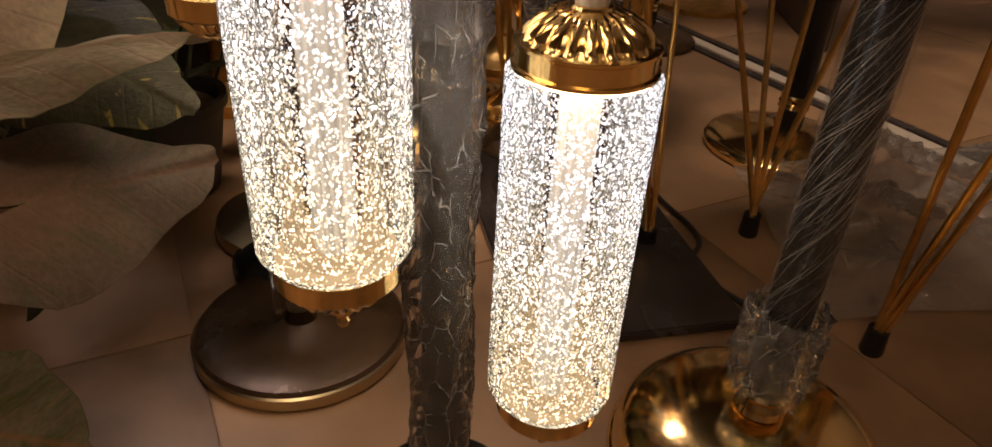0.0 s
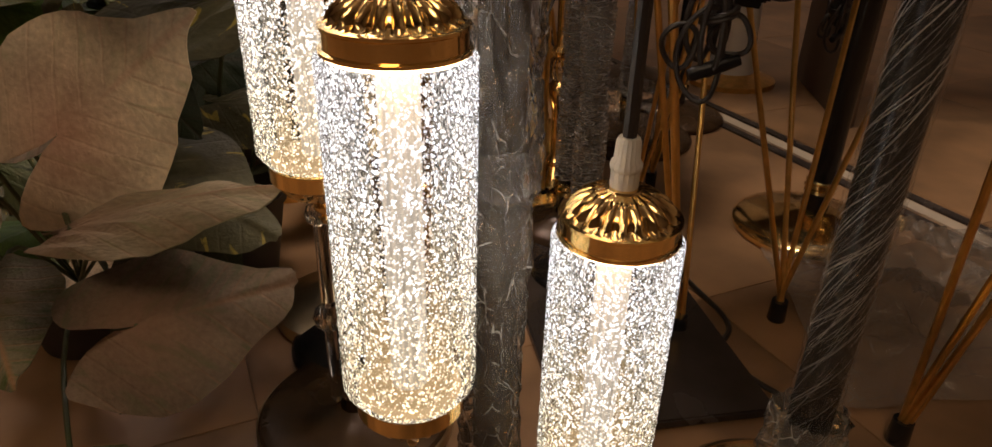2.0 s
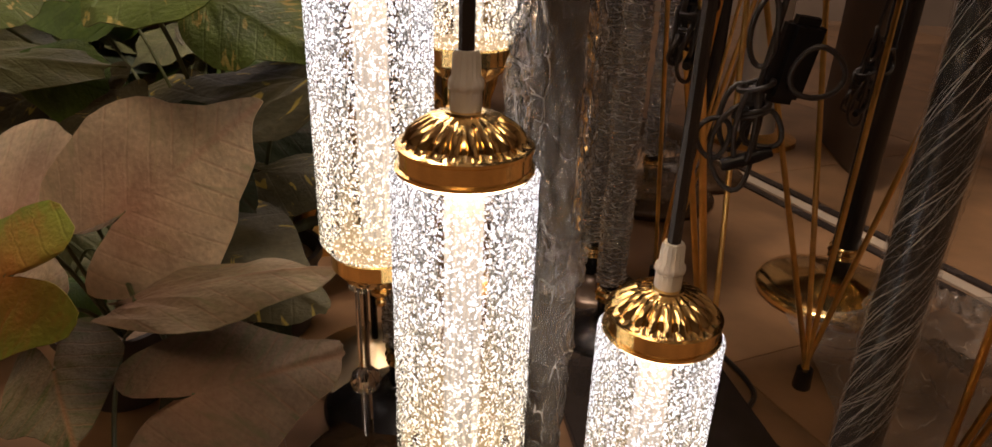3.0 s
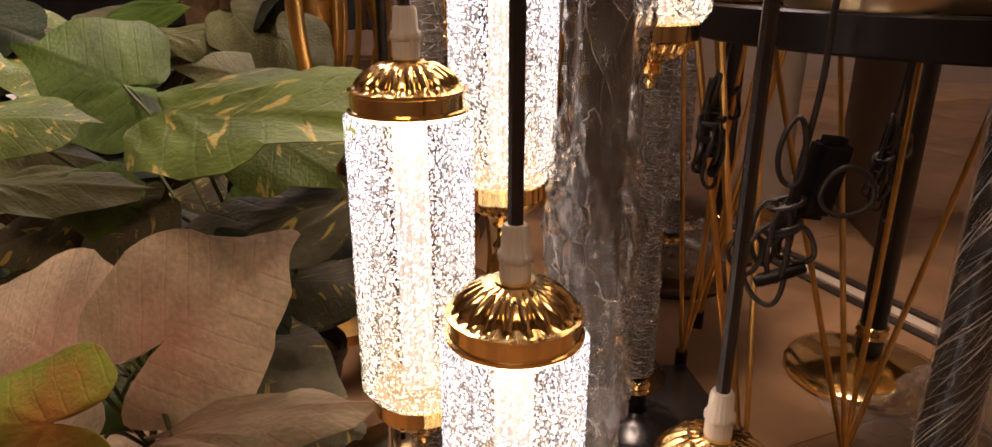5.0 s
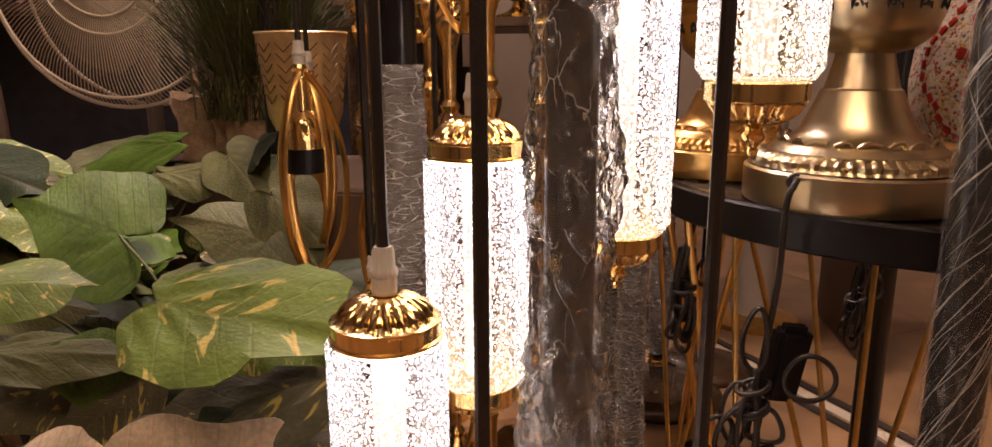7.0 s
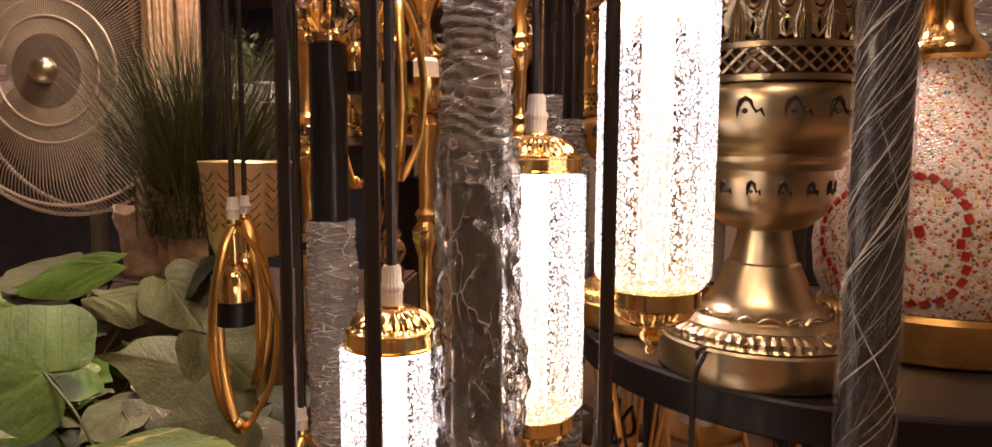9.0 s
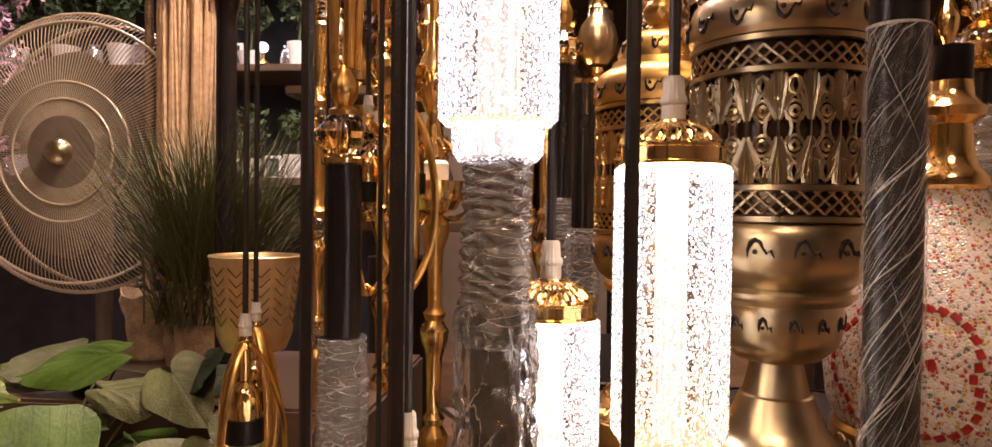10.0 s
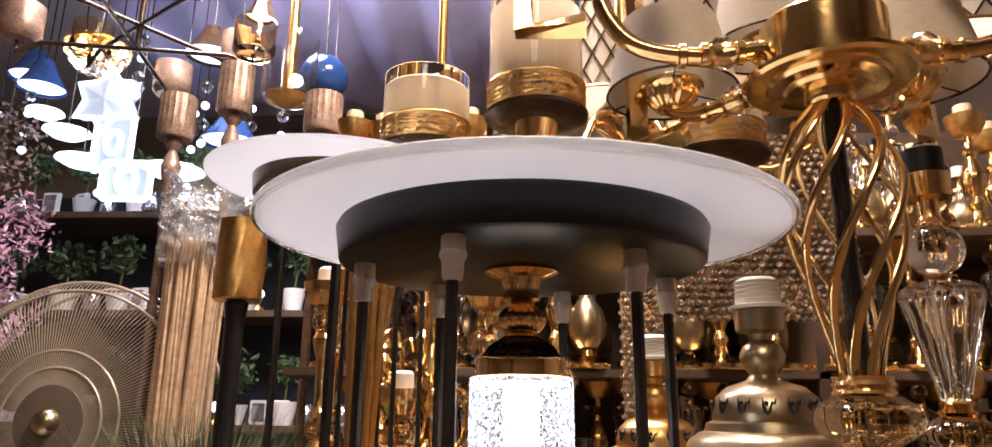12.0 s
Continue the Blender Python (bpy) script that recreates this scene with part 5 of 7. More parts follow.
for k in range(60):
    x, y = rng.uniform(-0.85, -0.15), rng.uniform(1.2, 1.62)
    z = rng.uniform(0.3, 0.57)
    g = rng.uniform(-2.6, 0.6)
    L = rng.uniform(0.09, 0.16)
    tip = (x + L * math.cos(g), y + L * math.sin(g) * 0.7, z - rng.uniform(-0.03, 0.05))
    leaf(phil, (x, y, z), tip, (rng.uniform(-0.4, 0.4), rng.uniform(-0.8, -0.1), rng.uniform(0.4, 0.9)), L * rng.uniform(0.34, 0.48), rng.choice((LEAF_SPOT, LEAF_GREEN, LEAF_DARK, LEAF_GREY, LEAF_SHADED)), (-0.5 + 0.1 * rng.uniform(-1, 1), 1.32, 0.14) if k % 2 else None, rng.uniform(0.05, 0.25), rng.uniform(0.1, 0.35), 0.014, rng.uniform(0.12, 0.4))

# ---- pedestal fan ----
FX, FY, FZ, FR = -0.945, 2.24, 0.99, 0.402
fan = thing("pedestal_fan", "beige pedestal fan with a wire grille, standing still", "fan", (FX, FY, 0), 0)
for r, y, w in ((FR, -0.02, 0.006), (FR * 0.93, -0.05, 0.005), (FR * 1.0, 0.12, 0.006), (FR * 0.49, -0.085, 0.0045), (FR * 0.37, -0.09, 0.004)):
    part("grille_ring", sweep([(r * math.cos(g), y, FZ + r * math.sin(g)) for g in [i * 0.13090 for i in range(48)]], w, 8, True), BEIGE_WIRE, fan, "enamelled wire ring")
wires = bmesh.new()
for k in range(190):
    g = 2 * math.pi * k / 190
    prev = None
    for r, y in ((FR * 0.25, -0.092), (FR * 0.52, -0.086), (FR * 0.8, -0.068), (FR * 0.95, -0.045), (FR, -0.02)):
        c, s_ = math.cos(g), math.sin(g)
        ring = [wires.verts.new((r * c - d * s_ * 0.0011, y + e * 0.0011, FZ + r * s_ + d * c * 0.0011)) for d, e in ((-1, -1), (1, -1), (1, 1), (-1, 1))]
        if prev:
            for q in range(4):
                wires.faces.new((prev[q], prev[(q + 1) % 4], ring[(q + 1) % 4], ring[q]))
        prev = ring
tagged(part("wire_grille", wires, BEIGE_WIRE, fan, "fine radial grille wires"), kind="stuff")
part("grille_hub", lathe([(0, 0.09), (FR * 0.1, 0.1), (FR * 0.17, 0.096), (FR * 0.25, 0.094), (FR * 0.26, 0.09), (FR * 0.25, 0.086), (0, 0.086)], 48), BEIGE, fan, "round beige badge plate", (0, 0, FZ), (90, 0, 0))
part("spinner", lathe([(0, 0.132), (0.02, 0.13), (0.034, 0.118), (0.038, 0.1), (0, 0.098)], 32), BRASS, fan, "polished round nose cap", (0, 0, FZ), (90, 0, 0))
for k in range(3):
    bl = bmesh.new()
    rows = []
    for i in range(9):
        u = i / 8
        r = 0.05 + 0.26 * u
        row = []
        for j in range(7):
            g = 2 * math.pi * k / 3 + (j / 6 - 0.5) * (0.9 + 0.9 * math.sin(math.pi * u))
            row.append(bl.verts.new((r * math.cos(g), 0.01 - 0.05 * (j / 6 - 0.5), FZ + r * math.sin(g))))
        rows.append(row)
    for i in range(8):
        for j in range(6):
            bl.faces.new((rows[i][j], rows[i + 1][j], rows[i + 1][j + 1], rows[i][j + 1]))
    bmesh.ops.solidify(bl, geom=bl.faces[:], thickness=0.003)
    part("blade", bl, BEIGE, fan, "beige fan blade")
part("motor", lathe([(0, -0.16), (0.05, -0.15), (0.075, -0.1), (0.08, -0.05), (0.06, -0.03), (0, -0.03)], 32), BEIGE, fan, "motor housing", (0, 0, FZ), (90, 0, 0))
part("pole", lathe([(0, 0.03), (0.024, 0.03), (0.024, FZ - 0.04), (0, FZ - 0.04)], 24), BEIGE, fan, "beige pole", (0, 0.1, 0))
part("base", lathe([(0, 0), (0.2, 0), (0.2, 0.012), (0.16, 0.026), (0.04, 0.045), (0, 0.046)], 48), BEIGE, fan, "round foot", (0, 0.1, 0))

# ---- gold goblet, burlap bags and grasses beside the fan ----
cup = thing("gold_goblet_vase", "champagne glass vase with engraved gold leaves on a gold stand", "vase", (-0.062, 1.41, 0))
part("bowl", lathe(fine([(0.02, 0.6), (0.05, 0.605), (0.06, 0.63), (0.073, 0.758), (0.075, 0.76), (0.0735, 0.762), (0.071, 0.758), (0.056, 0.63), (0.0, 0.61)], 2), 56), PALE_GOLD, cup, "engraved pale gold bowl")
for k in range(12):
    a = 2 * math.pi * k / 12
    for j in range(6):
        z = 0.65 + 0.016 * j
        r = 0.0615 + (z - 0.63) * 0.1016 + 0.0012
        for sg in (1, -1):
            part("engraving", sweep([(r * math.cos(a), r * math.sin(a), z), (r * math.cos(a + sg * 0.2), r * math.sin(a + sg * 0.2), z + 0.014)], 0.0008, 4), BRONZE, cup)
part("stand", lathe(fine([(0, 0), (0.09, 0), (0.09, 0.02), (0.03, 0.04), (0.02, 0.3), (0.03, 0.58), (0.022, 0.602), (0, 0.603)], 2), 40), GOLD_SATIN, cup, "gold stand")

for x, y, z, w, h in ((-0.5, 1.85, 0.49, 0.07, 0.15), (-0.3, 1.72, 0.49, 0.085, 0.2), (-0.39, 1.78, 0.49, 0.05, 0.14)):
    bm = lathe(fine([(0, 0), (w * 0.7, 0), (w * 0.75, 0.01), (w * 0.8, h * 0.5), (w, h * 0.97), (w * 1.04, h), (w * 0.97, h * 0.99), (w * 0.75, h * 0.5), (0, h * 0.3)], 4), 36)
    for v in bm.verts:
        n = noise.noise(v.co * 22 + Vector((x * 30, y, z)))
        v.co += Vector((v.co.x, v.co.y, 0.5 * v.co.z)) * 0.28 * n
    bag = thing("burlap_planter", "crumpled beige burlap bag round a plant pot", "plant bag", (x, y, z), 0, "burlap planters")
    part("bag", bm, BURLAP, bag, "crumpled burlap")
ped = tagged(link_mesh("display_plinth", box(0.8, 0.5, 0.49, 0.006), SHELF), "dark wooden display plinth under the planters", "plinth")
ped.location = (-0.28, 1.71, 0.245)
ledge = tagged(link_mesh("display_ledge", box(0.6, 0.5, 0.03, 0.004), WHITE_POT), "pale lilac display board", "ledge")
ledge.location = (-0.95, 1.75, 0.33)
low = tagged(link_mesh("display_plinth", box(0.56, 0.46, 0.315, 0.004), SHELF), "low dark plinth under the pale board", "plinth")
low.location = (-0.95, 1.75, 0.1575)

blades = bmesh.new()
for k in range(1700):
    x0, y0 = rng.gauss(-0.3, 0.035), rng.gauss(1.72, 0.035)
    g, sp, hgt = rng.uniform(0, 6.28), 0.3 * rng.random() ** 0.6, rng.uniform(0.22, 0.46)
    pv = None
    for i in range(6):
        u = i / 5
        x, y, z = x0 + sp * u ** 1.4 * math.cos(g), y0 + sp * u ** 1.4 * math.sin(g), 0.6 + hgt * u - 0.1 * sp * u * u
        w = 0.0022 * (1 - u) + 0.0003
        pair = [blades.verts.new((x + w * math.sin(g), y - w * math.cos(g), z)), blades.verts.new((x - w * math.sin(g), y + w * math.cos(g), z))]
        if pv:
            blades.faces.new((pv[0], pair[0], pair[1], pv[1]))
        pv = pair
tagged(link_mesh("ornamental_grass", blades, GRASS), "dense dark green ornamental grass in a burlap bag", "grass", kind="stuff")

reeds = thing("reed_bunch", "bunch of dry straw-coloured reeds with a plastic sleeve", "dried reeds", (-0.6, 2.2, 0))
for k in range(170):
    g, q = rng.uniform(0, 6.28), 0.078 * math.sqrt(rng.random())
    x, y = q * math.cos(g), q * math.sin(g)
    part("reed", sweep([(x * 0.7, y * 0.7, 0.55), (x, y, 1.0), (x * 1.15 + rng.uniform(-0.012, 0.012), y * 1.15, rng.uniform(1.36, 1.54))], [0.006, 0.0085, 0.0035], 6), STRAW, reeds)
part("sleeve", wrinkled(0.09, 1.43, 1.72, 0.03, seed=4, step=0.01), LOOSE, reeds, "clear plastic sleeve")
part("holder", lathe(fine([(0, 0), (0.1, 0), (0.12, 0.6), (0.115, 0.6), (0, 0.1)], 3), 32), POT, reeds, "dark tall holder")

# black tapered lamp with a hammered gold cup
torch = thing("gold_cup_lamp", "black tapered floor lamp with a hammered gold cup", "floor lamp", (-0.2, 1.59, 0))
part("column", lathe([(0, 0.02), (0.02, 0.02), (0.019, 1.2), (0.024, 1.24), (0, 1.245)], 28), BLACK, torch, "black tapered column")
part("base", lathe([(0, 0), (0.11, 0), (0.11, 0.015), (0.04, 0.03), (0, 0.03)], 40), GOLD_SATIN, torch, "gold base")
bm = lathe(fine([(0, 1.243), (0.046, 1.243), (0.0485, 1.246), (0.047, 1.41), (0.0455, 1.41), (0.045, 1.26), (0, 1.255)], 8), 48)
for v in bm.verts:
    v.co.x *= 1 + 0.035 * math.sin(v.co.z * 260 + 6 * math.atan2(v.co.y, v.co.x))
    v.co.y *= 1 + 0.02 * math.cos(v.co.z * 240 + 8 * math.atan2(v.co.y, v.co.x))
part("cup", bm, GOLD_SATIN, torch, "hammered gold cup")

# ---- lamps on the table's far side and on the rack behind ----


def glass_lamp(x, y, z, s, kind, label, w=1.0):
    """A turned glass and gold lamp: stacked vases, balls and rings."""
    t = thing("glass_table_lamp", label, "table lamp", (x, y, z), 0, "glass and gold lamps")
    S = lambda prof: fine([(r * s * w, h * s) for r, h in prof], 2)
    part("foot", lathe(S([(0, 0), (0.07, 0), (0.072, 0.004), (0.07, 0.016), (0.04, 0.026), (0.02, 0.04), (0.016, 0.06), (0, 0.06)]), 40), GOLD, t, "gold foot")
    if kind == 0:
        part("lower_ball", lathe(S([(0, 0.06), (0.02, 0.062), (0.036, 0.08), (0.04, 0.1), (0.034, 0.12), (0.018, 0.135), (0, 0.137)]), 36, 12, 0.08, (0.062 * s, 0.13 * s)), AMBER, t, "champagne glass ball")
        part("ring", lathe(S([(0, 0.134), (0.02, 0.134), (0.024, 0.14), (0.018, 0.146), (0.023, 0.152), (0.016, 0.158), (0, 0.158)]), 32), GOLD, t, "gold ring")
        part("baluster", lathe(S([(0, 0.158), (0.014, 0.158), (0.018, 0.19), (0.034, 0.26), (0.044, 0.3), (0.04, 0.32), (0.02, 0.332), (0, 0.333)]), 48, 12, 0.14, (0.16 * s, 0.325 * s)), CLEAR, t, "fluted tapering glass baluster")
        part("ring", lathe(S([(0, 0.33), (0.018, 0.33), (0.013, 0.345), (0.018, 0.352), (0, 0.353)]), 32), GOLD, t, "gold ring")
        part("upper_ball", ball(0.026 * s * (0.25 + 0.75 * w), (0, 0, 0.38 * s), 24), CLEAR, t, "clear glass ball")
        part("neck", lathe(S([(0, 0.405), (0.012, 0.405), (0.01, 0.44), (0.026, 0.447), (0.027, 0.47), (0, 0.471)]), 32), GOLD, t, "gold neck and cup")
        part("socket", lathe(S([(0, 0.471), (0.02, 0.471), (0.02, 0.5), (0, 0.501)]), 24), BLACK_SATIN, t, "black socket")
    elif kind == 1:
        part("stem", lathe(S([(0, 0.06), (0.016, 0.06), (0.022, 0.08), (0.012, 0.1), (0.026, 0.13), (0.03, 0.16), (0.02, 0.19), (0.012, 0.21), (0.02, 0.225), (0.01, 0.24), (0.01, 0.27), (0, 0.27)]), 40, 14, 0.07, (0.11 * s, 0.2 * s)), GOLD, t, "turned gold stem")
        part("cup", lathe(S([(0.008, 0.268), (0.03, 0.275), (0.046, 0.3), (0.05, 0.33), (0.047, 0.33), (0.028, 0.283), (0, 0.28)]), 40, 16, 0.07, (0.27 * s, 0.32 * s)), GOLD_SATIN, t, "fluted gold cup")
        part("candle", lathe(S([(0, 0.285), (0.024, 0.285), (0.024, 0.36), (0.02, 0.363), (0, 0.362)]), 28), IVORY, t, "ivory candle sleeve")
    else:
        part("body", lathe(S([(0, 0.06), (0.03, 0.065), (0.055, 0.1), (0.06, 0.14), (0.05, 0.18), (0.026, 0.21), (0.02, 0.23), (0, 0.231)]), 40, 18, 0.06, (0.07 * s, 0.2 * s)), BRASS, t, "ribbed brass body")
        part("neck", lathe(S([(0, 0.23), (0.024, 0.23), (0.015, 0.245), (0.013, 0.28), (0.024, 0.29), (0, 0.292)]), 32), GOLD, t, "gold neck")
        part("drops", lathe(S([(0.026, 0.24), (0.034, 0.2), (0.03, 0.205), (0.026, 0.245)]), 40, 20, 0.3, (0.19 * s, 0.25 * s)), CLEAR, t, "ring of glass drops")
        part("socket", lathe(S([(0, 0.29), (0.022, 0.29), (0.02, 0.33), (0, 0.331)]), 24), SOCKET, t, "white socket")
    return t


# a wrapped table lamp with a glass baluster head behind the mosaic lamp
bal = thing("glass_baluster_lamp", "wrapped black table lamp with clear glass baluster head", "table lamp", (0.877, 1.03, TZ))
H = lambda prof: fine([(r * 1.43, 0.43 + (z - 1.035) * 1.43) for r, z in prof], 2)
part("base", lathe(fine([(0, 0), (0.085, 0), (0.087, 0.003), (0.085, 0.014), (0.05, 0.022), (0.026, 0.03), (0, 0.03)], 2), 48), GOLD, bal, "round gold base")
part("column", lathe([(0, 0.028), (0.025, 0.028), (0.025, 0.382), (0, 0.382)], 32), BLACK, bal, "glossy black column")
part("wrap", wrinkled(0.027, 0.04, 0.347, 0.004, twist=9, seed=6.6, step=0.003), FILM_WOUND, bal, "clear plastic wrap")
part("ring", lathe(H([(0.016, 1.0), (0.022, 1.002), (0.02, 1.005), (0.022, 1.008), (0.016, 1.009)]), 32), GOLD, bal, "gold ring")
part("vase", lathe(H([(0, 1.009), (0.018, 1.009), (0.026, 1.015), (0.028, 1.021), (0.024, 1.028), (0.013, 1.033), (0, 1.034)]), 60, 10, 0.08, (0.394, 0.424)), AMBER, bal, "faceted champagne glass ball")
part("neck", lathe(H([(0, 1.033), (0.012, 1.033), (0.015, 1.036), (0.01, 1.039), (0.013, 1.043), (0.01, 1.046), (0, 1.047)]), 32), GOLD, bal, "gold neck ring")
part("baluster", lathe(H([(0, 1.046), (0.011, 1.046), (0.014, 1.06), (0.024, 1.1), (0.031, 1.126), (0.031, 1.131), (0.024, 1.136), (0.008, 1.138), (0, 1.138)]), 72, 12, 0.16, (0.447, 0.567)), CLEAR, bal, "fluted clear glass baluster")
part("collar", lathe(H([(0, 1.137), (0.012, 1.137), (0.008, 1.141), (0.01, 1.144), (0, 1.145)]), 28), GOLD, bal, "gold collar")
part("glass_ball", ball(0.0315, (0, 0, 0.616), 28), CLEAR, bal, "clear glass ball")
part("cup", lathe(H([(0, 1.187), (0.011, 1.187), (0.008, 1.192), (0.008, 1.206), (0.018, 1.208), (0.019, 1.228), (0, 1.229)]), 32), GOLD, bal, "gold stem and cup")
part("socket", lathe(H([(0, 1.229), (0.0165, 1.229), (0.0165, 1.25), (0.013, 1.252), (0, 1.252)]), 28), BLACK_SATIN, bal, "black socket")
part("socket", lathe([(0, 0.36), (0.017, 0.36), (0.018, 0.362), (0.018, 0.392), (0, 0.393)], 28), BLACK_SATIN, mos, "black socket")

rack = thing("display_rack", "dark wooden display rack crowded with gold and glass lamps", "display rack", (0.82, 2.12, 0))
for z in (0.80, 1.12, 1.46):
    part("shelf_board", box(2.06, 0.42, 0.022, 0.003), SHELF, rack, "dark shelf board", (0, 0, z))
for x in (-0.5, 0.25, 1.03):
    part("upright", box(0.03, 0.42, 1.47, 0.003), SHELF, rack, "dark upright", (x, 0.0, 0.735))
part("back_panel", box(1.5, 0.02, 1.1), SHELF, rack, "dark back panel", (0.28, 0.22, 1.33))
protos = [glass_lamp(0.22, 2.05, 0.811, 0.72, 0, "clear glass baluster lamp with gold rings on the rack"),
          glass_lamp(0.33, 2.0, 0.811, 0.95, 1, "turned gold candle lamp with ivory sleeve on the rack"),
          glass_lamp(0.44, 2.07, 0.811, 0.8, 2, "ribbed brass lamp with glass drops on the rack")]
rr = random.Random(11)
for z in (0.811, 1.131, 1.471):
    for depth in (1.97, 2.12, 2.25):
        for k in range(17):
            x = -0.1 + k * 0.108 + rr.uniform(-0.025, 0.025)
            if z < 0.9 and depth < 2.1 and 2 < k < 7:
                continue
            copy_thing(protos[rr.randrange(3)], pose(x, depth + rr.uniform(-0.02, 0.02), z, 0, 0, rr.uniform(0, 360)))

# ---- panel of crystal beads ----


def beads(cx, cy, z0, z1, w, r, mat, label, lean=0.0):
    """A curtain of faceted beads on upright strings."""
    t = thing("bead_panel", label, "bead curtain", (cx, cy, 0))
    verts, faces = [], []
    nx, nz = int(w / (r * 2.05)), int((z1 - z0) / (r * 1.85))
    for i in range(nx):
        for j in range(nz):
            x = -w / 2 + (i + 0.5 * (j % 2)) * r * 2.05
            z = z0 + j * r * 1.85
            y = lean * x + 0.004 * math.sin(i * 3.1 + j * 1.7)
            b = len(verts)
            top = [(0, 0, 1)]
            mid = [(math.cos(q * 1.0472), math.sin(q * 1.0472), 0.35) for q in range(6)]
            low = [(math.cos(q * 1.0472 + 0.52), math.sin(q * 1.0472 + 0.52), -0.35) for q in range(6)]
            for p in top + mid + low + [(0, 0, -1)]:
                verts.append((x + p[0] * r, y + p[1] * r, z + p[2] * r))
            for q in range(6):
                q2 = (q + 1) % 6
                faces.append((b, b + 1 + q, b + 1 + q2))
                faces.append((b + 1 + q, b + 7 + q, b + 1 + q2))
                faces.append((b + 1 + q2, b + 7 + q, b + 7 + q2))
                faces.append((b + 13, b + 7 + q2, b + 7 + q))
    me = bpy.data.meshes.new("bead_net")
    me.from_pydata(verts, [], faces)
    me.materials.append(mat)
    ob = new("bead_net", me)
    ob.parent = t
    tagged(ob, "net of faceted crystal beads", kind="stuff")
    # added reflective sheet, fills the dark gaps between beads with brightness
    part("backing", box(w, 0.004, z1 - z0), BEAD, t, "added champagne sheet that brightens the bead gaps", (0, r + 0.006, (z0 + z1) / 2), (0, 0, math.degrees(math.atan(lean))))
    part("top_rail", box(w + 0.02, 0.02, 0.02, 0.004), GOLD_SATIN, t, "gold rail", (0, 0, z1 + 0.005), (0, 0, math.degrees(math.atan(lean))))
    part("hanger", lathe([(0, z1), (0.004, z1), (0.004, 3.05), (0, 3.05)], 10), BLACK, t, "thin hanger")
    return t


BEAD = material("champagne_crystal_bead", (0.74, 0.62, 0.48), 0.1, 0.8, 200, 0.35)
BROWN_GLASS = material("brown_crackle_glass", (0.3, 0.2, 0.14), 0.2, 0.3, 120, 0.5, 0.5, 300)
beads(0.83, 1.5, 1.2, 1.8, 0.34, 0.0075, BEAD, "hanging panel of champagne crystal beads")
beads(0.62, 1.56, 1.0, 1.36, 0.1, 0.0065, BEAD, "narrow string panel of crystal beads")

# ---- chandelier of candle glasses ----
cx, cy = 0.56, 1.3
ch = thing("candle_chandelier", "gold chandelier with candle glasses on dark dishes", "chandelier", (cx, cy, 0))
part("rod", lathe([(0, 1.5), (0.012, 1.5), (0.012, 3.05), (0, 3.05)], 20), GOLD_SATIN, ch, "gold hanging rod")
part("hub", lathe(fine([(0, 1.46), (0.02, 1.47), (0.05, 1.49), (0.055, 1.51), (0.03, 1.54), (0, 1.55)], 2), 40), GOLD, ch, "turned gold hub")
for ax, ay, az, r, h in ((0.413, 1.0, 1.376, 0.058, 0.17), (0.256, 1.12, 1.378, 0.061, 0.115), (0.65, 1.09, 1.352, 0.062, 0.17), (0.83, 1.24, 1.47, 0.06, 0.18)):
    dx, dy = ax - cx, ay - cy
    cu = part("candle_cup", lathe(fine([(0, az - 0.045), (0.004, az - 0.045), (0.006, az - 0.038), (0.022, az - 0.03), (0.026, az - 0.012), (0.028, az - 0.004), (0, az - 0.003)], 2), 40, 16, 0.08, (az - 0.036, az - 0.014)), GOLD, ch, "fluted gold cup", (dx, dy, 0))
    part("dish", lathe(fine([(0, az - 0.004), (r * 0.7, az - 0.004), (r * 1.08, az + 0.004), (r * 1.1, az + 0.008), (r * 0.9, az + 0.006), (0, az + 0.004)], 2), 48), BRONZE, cu, "dark round dish")
    part("glass", lathe([(r - 0.002, az + 0.006), (r, az + 0.006), (r, az + h), (r - 0.002, az + h)], 48), CLEAR, cu, "clear glass cylinder")
    part("candle", lathe([(0, az + 0.008), (r * 0.8, az + 0.008), (r * 0.8, az + h * 0.86), (r * 0.76, az + h * 0.88), (0, az + h * 0.87)], 40), IVORY, cu, "ivory inner shade")
    for zz in (az + 0.008, az + 0.044):
        part("band_rim", sweep([((r + 0.002) * math.cos(q), (r + 0.002) * math.sin(q), zz) for q in [i * 0.1963 for i in range(32)]], 0.0018, 6, True), GOLD_SATIN, cu, "gold beaded rim")
    band = bmesh.new()
    net = pierced(r + 0.002, r + 0.002, az + 0.009, az + 0.043, 4, 9, 1, 0.0011)
    me = bpy.data.meshes.new("tmp_band")
    net.to_mesh(me)
    net.free()
    band.from_mesh(me)
    bpy.data.meshes.remove(me)
    part("filigree", band, GOLD_SATIN, cu, "gold filigree band")
    part("arm", sweep(smooth_path([(0, 0, 1.49), (dx * 0.4, dy * 0.4, 1.46), (dx * 0.75, dy * 0.75, az - 0.07), (dx, dy, az - 0.04)], 6), 0.006, 10), GOLD, ch, "bent gold arm")

# ---- drum shades with a black lattice ----


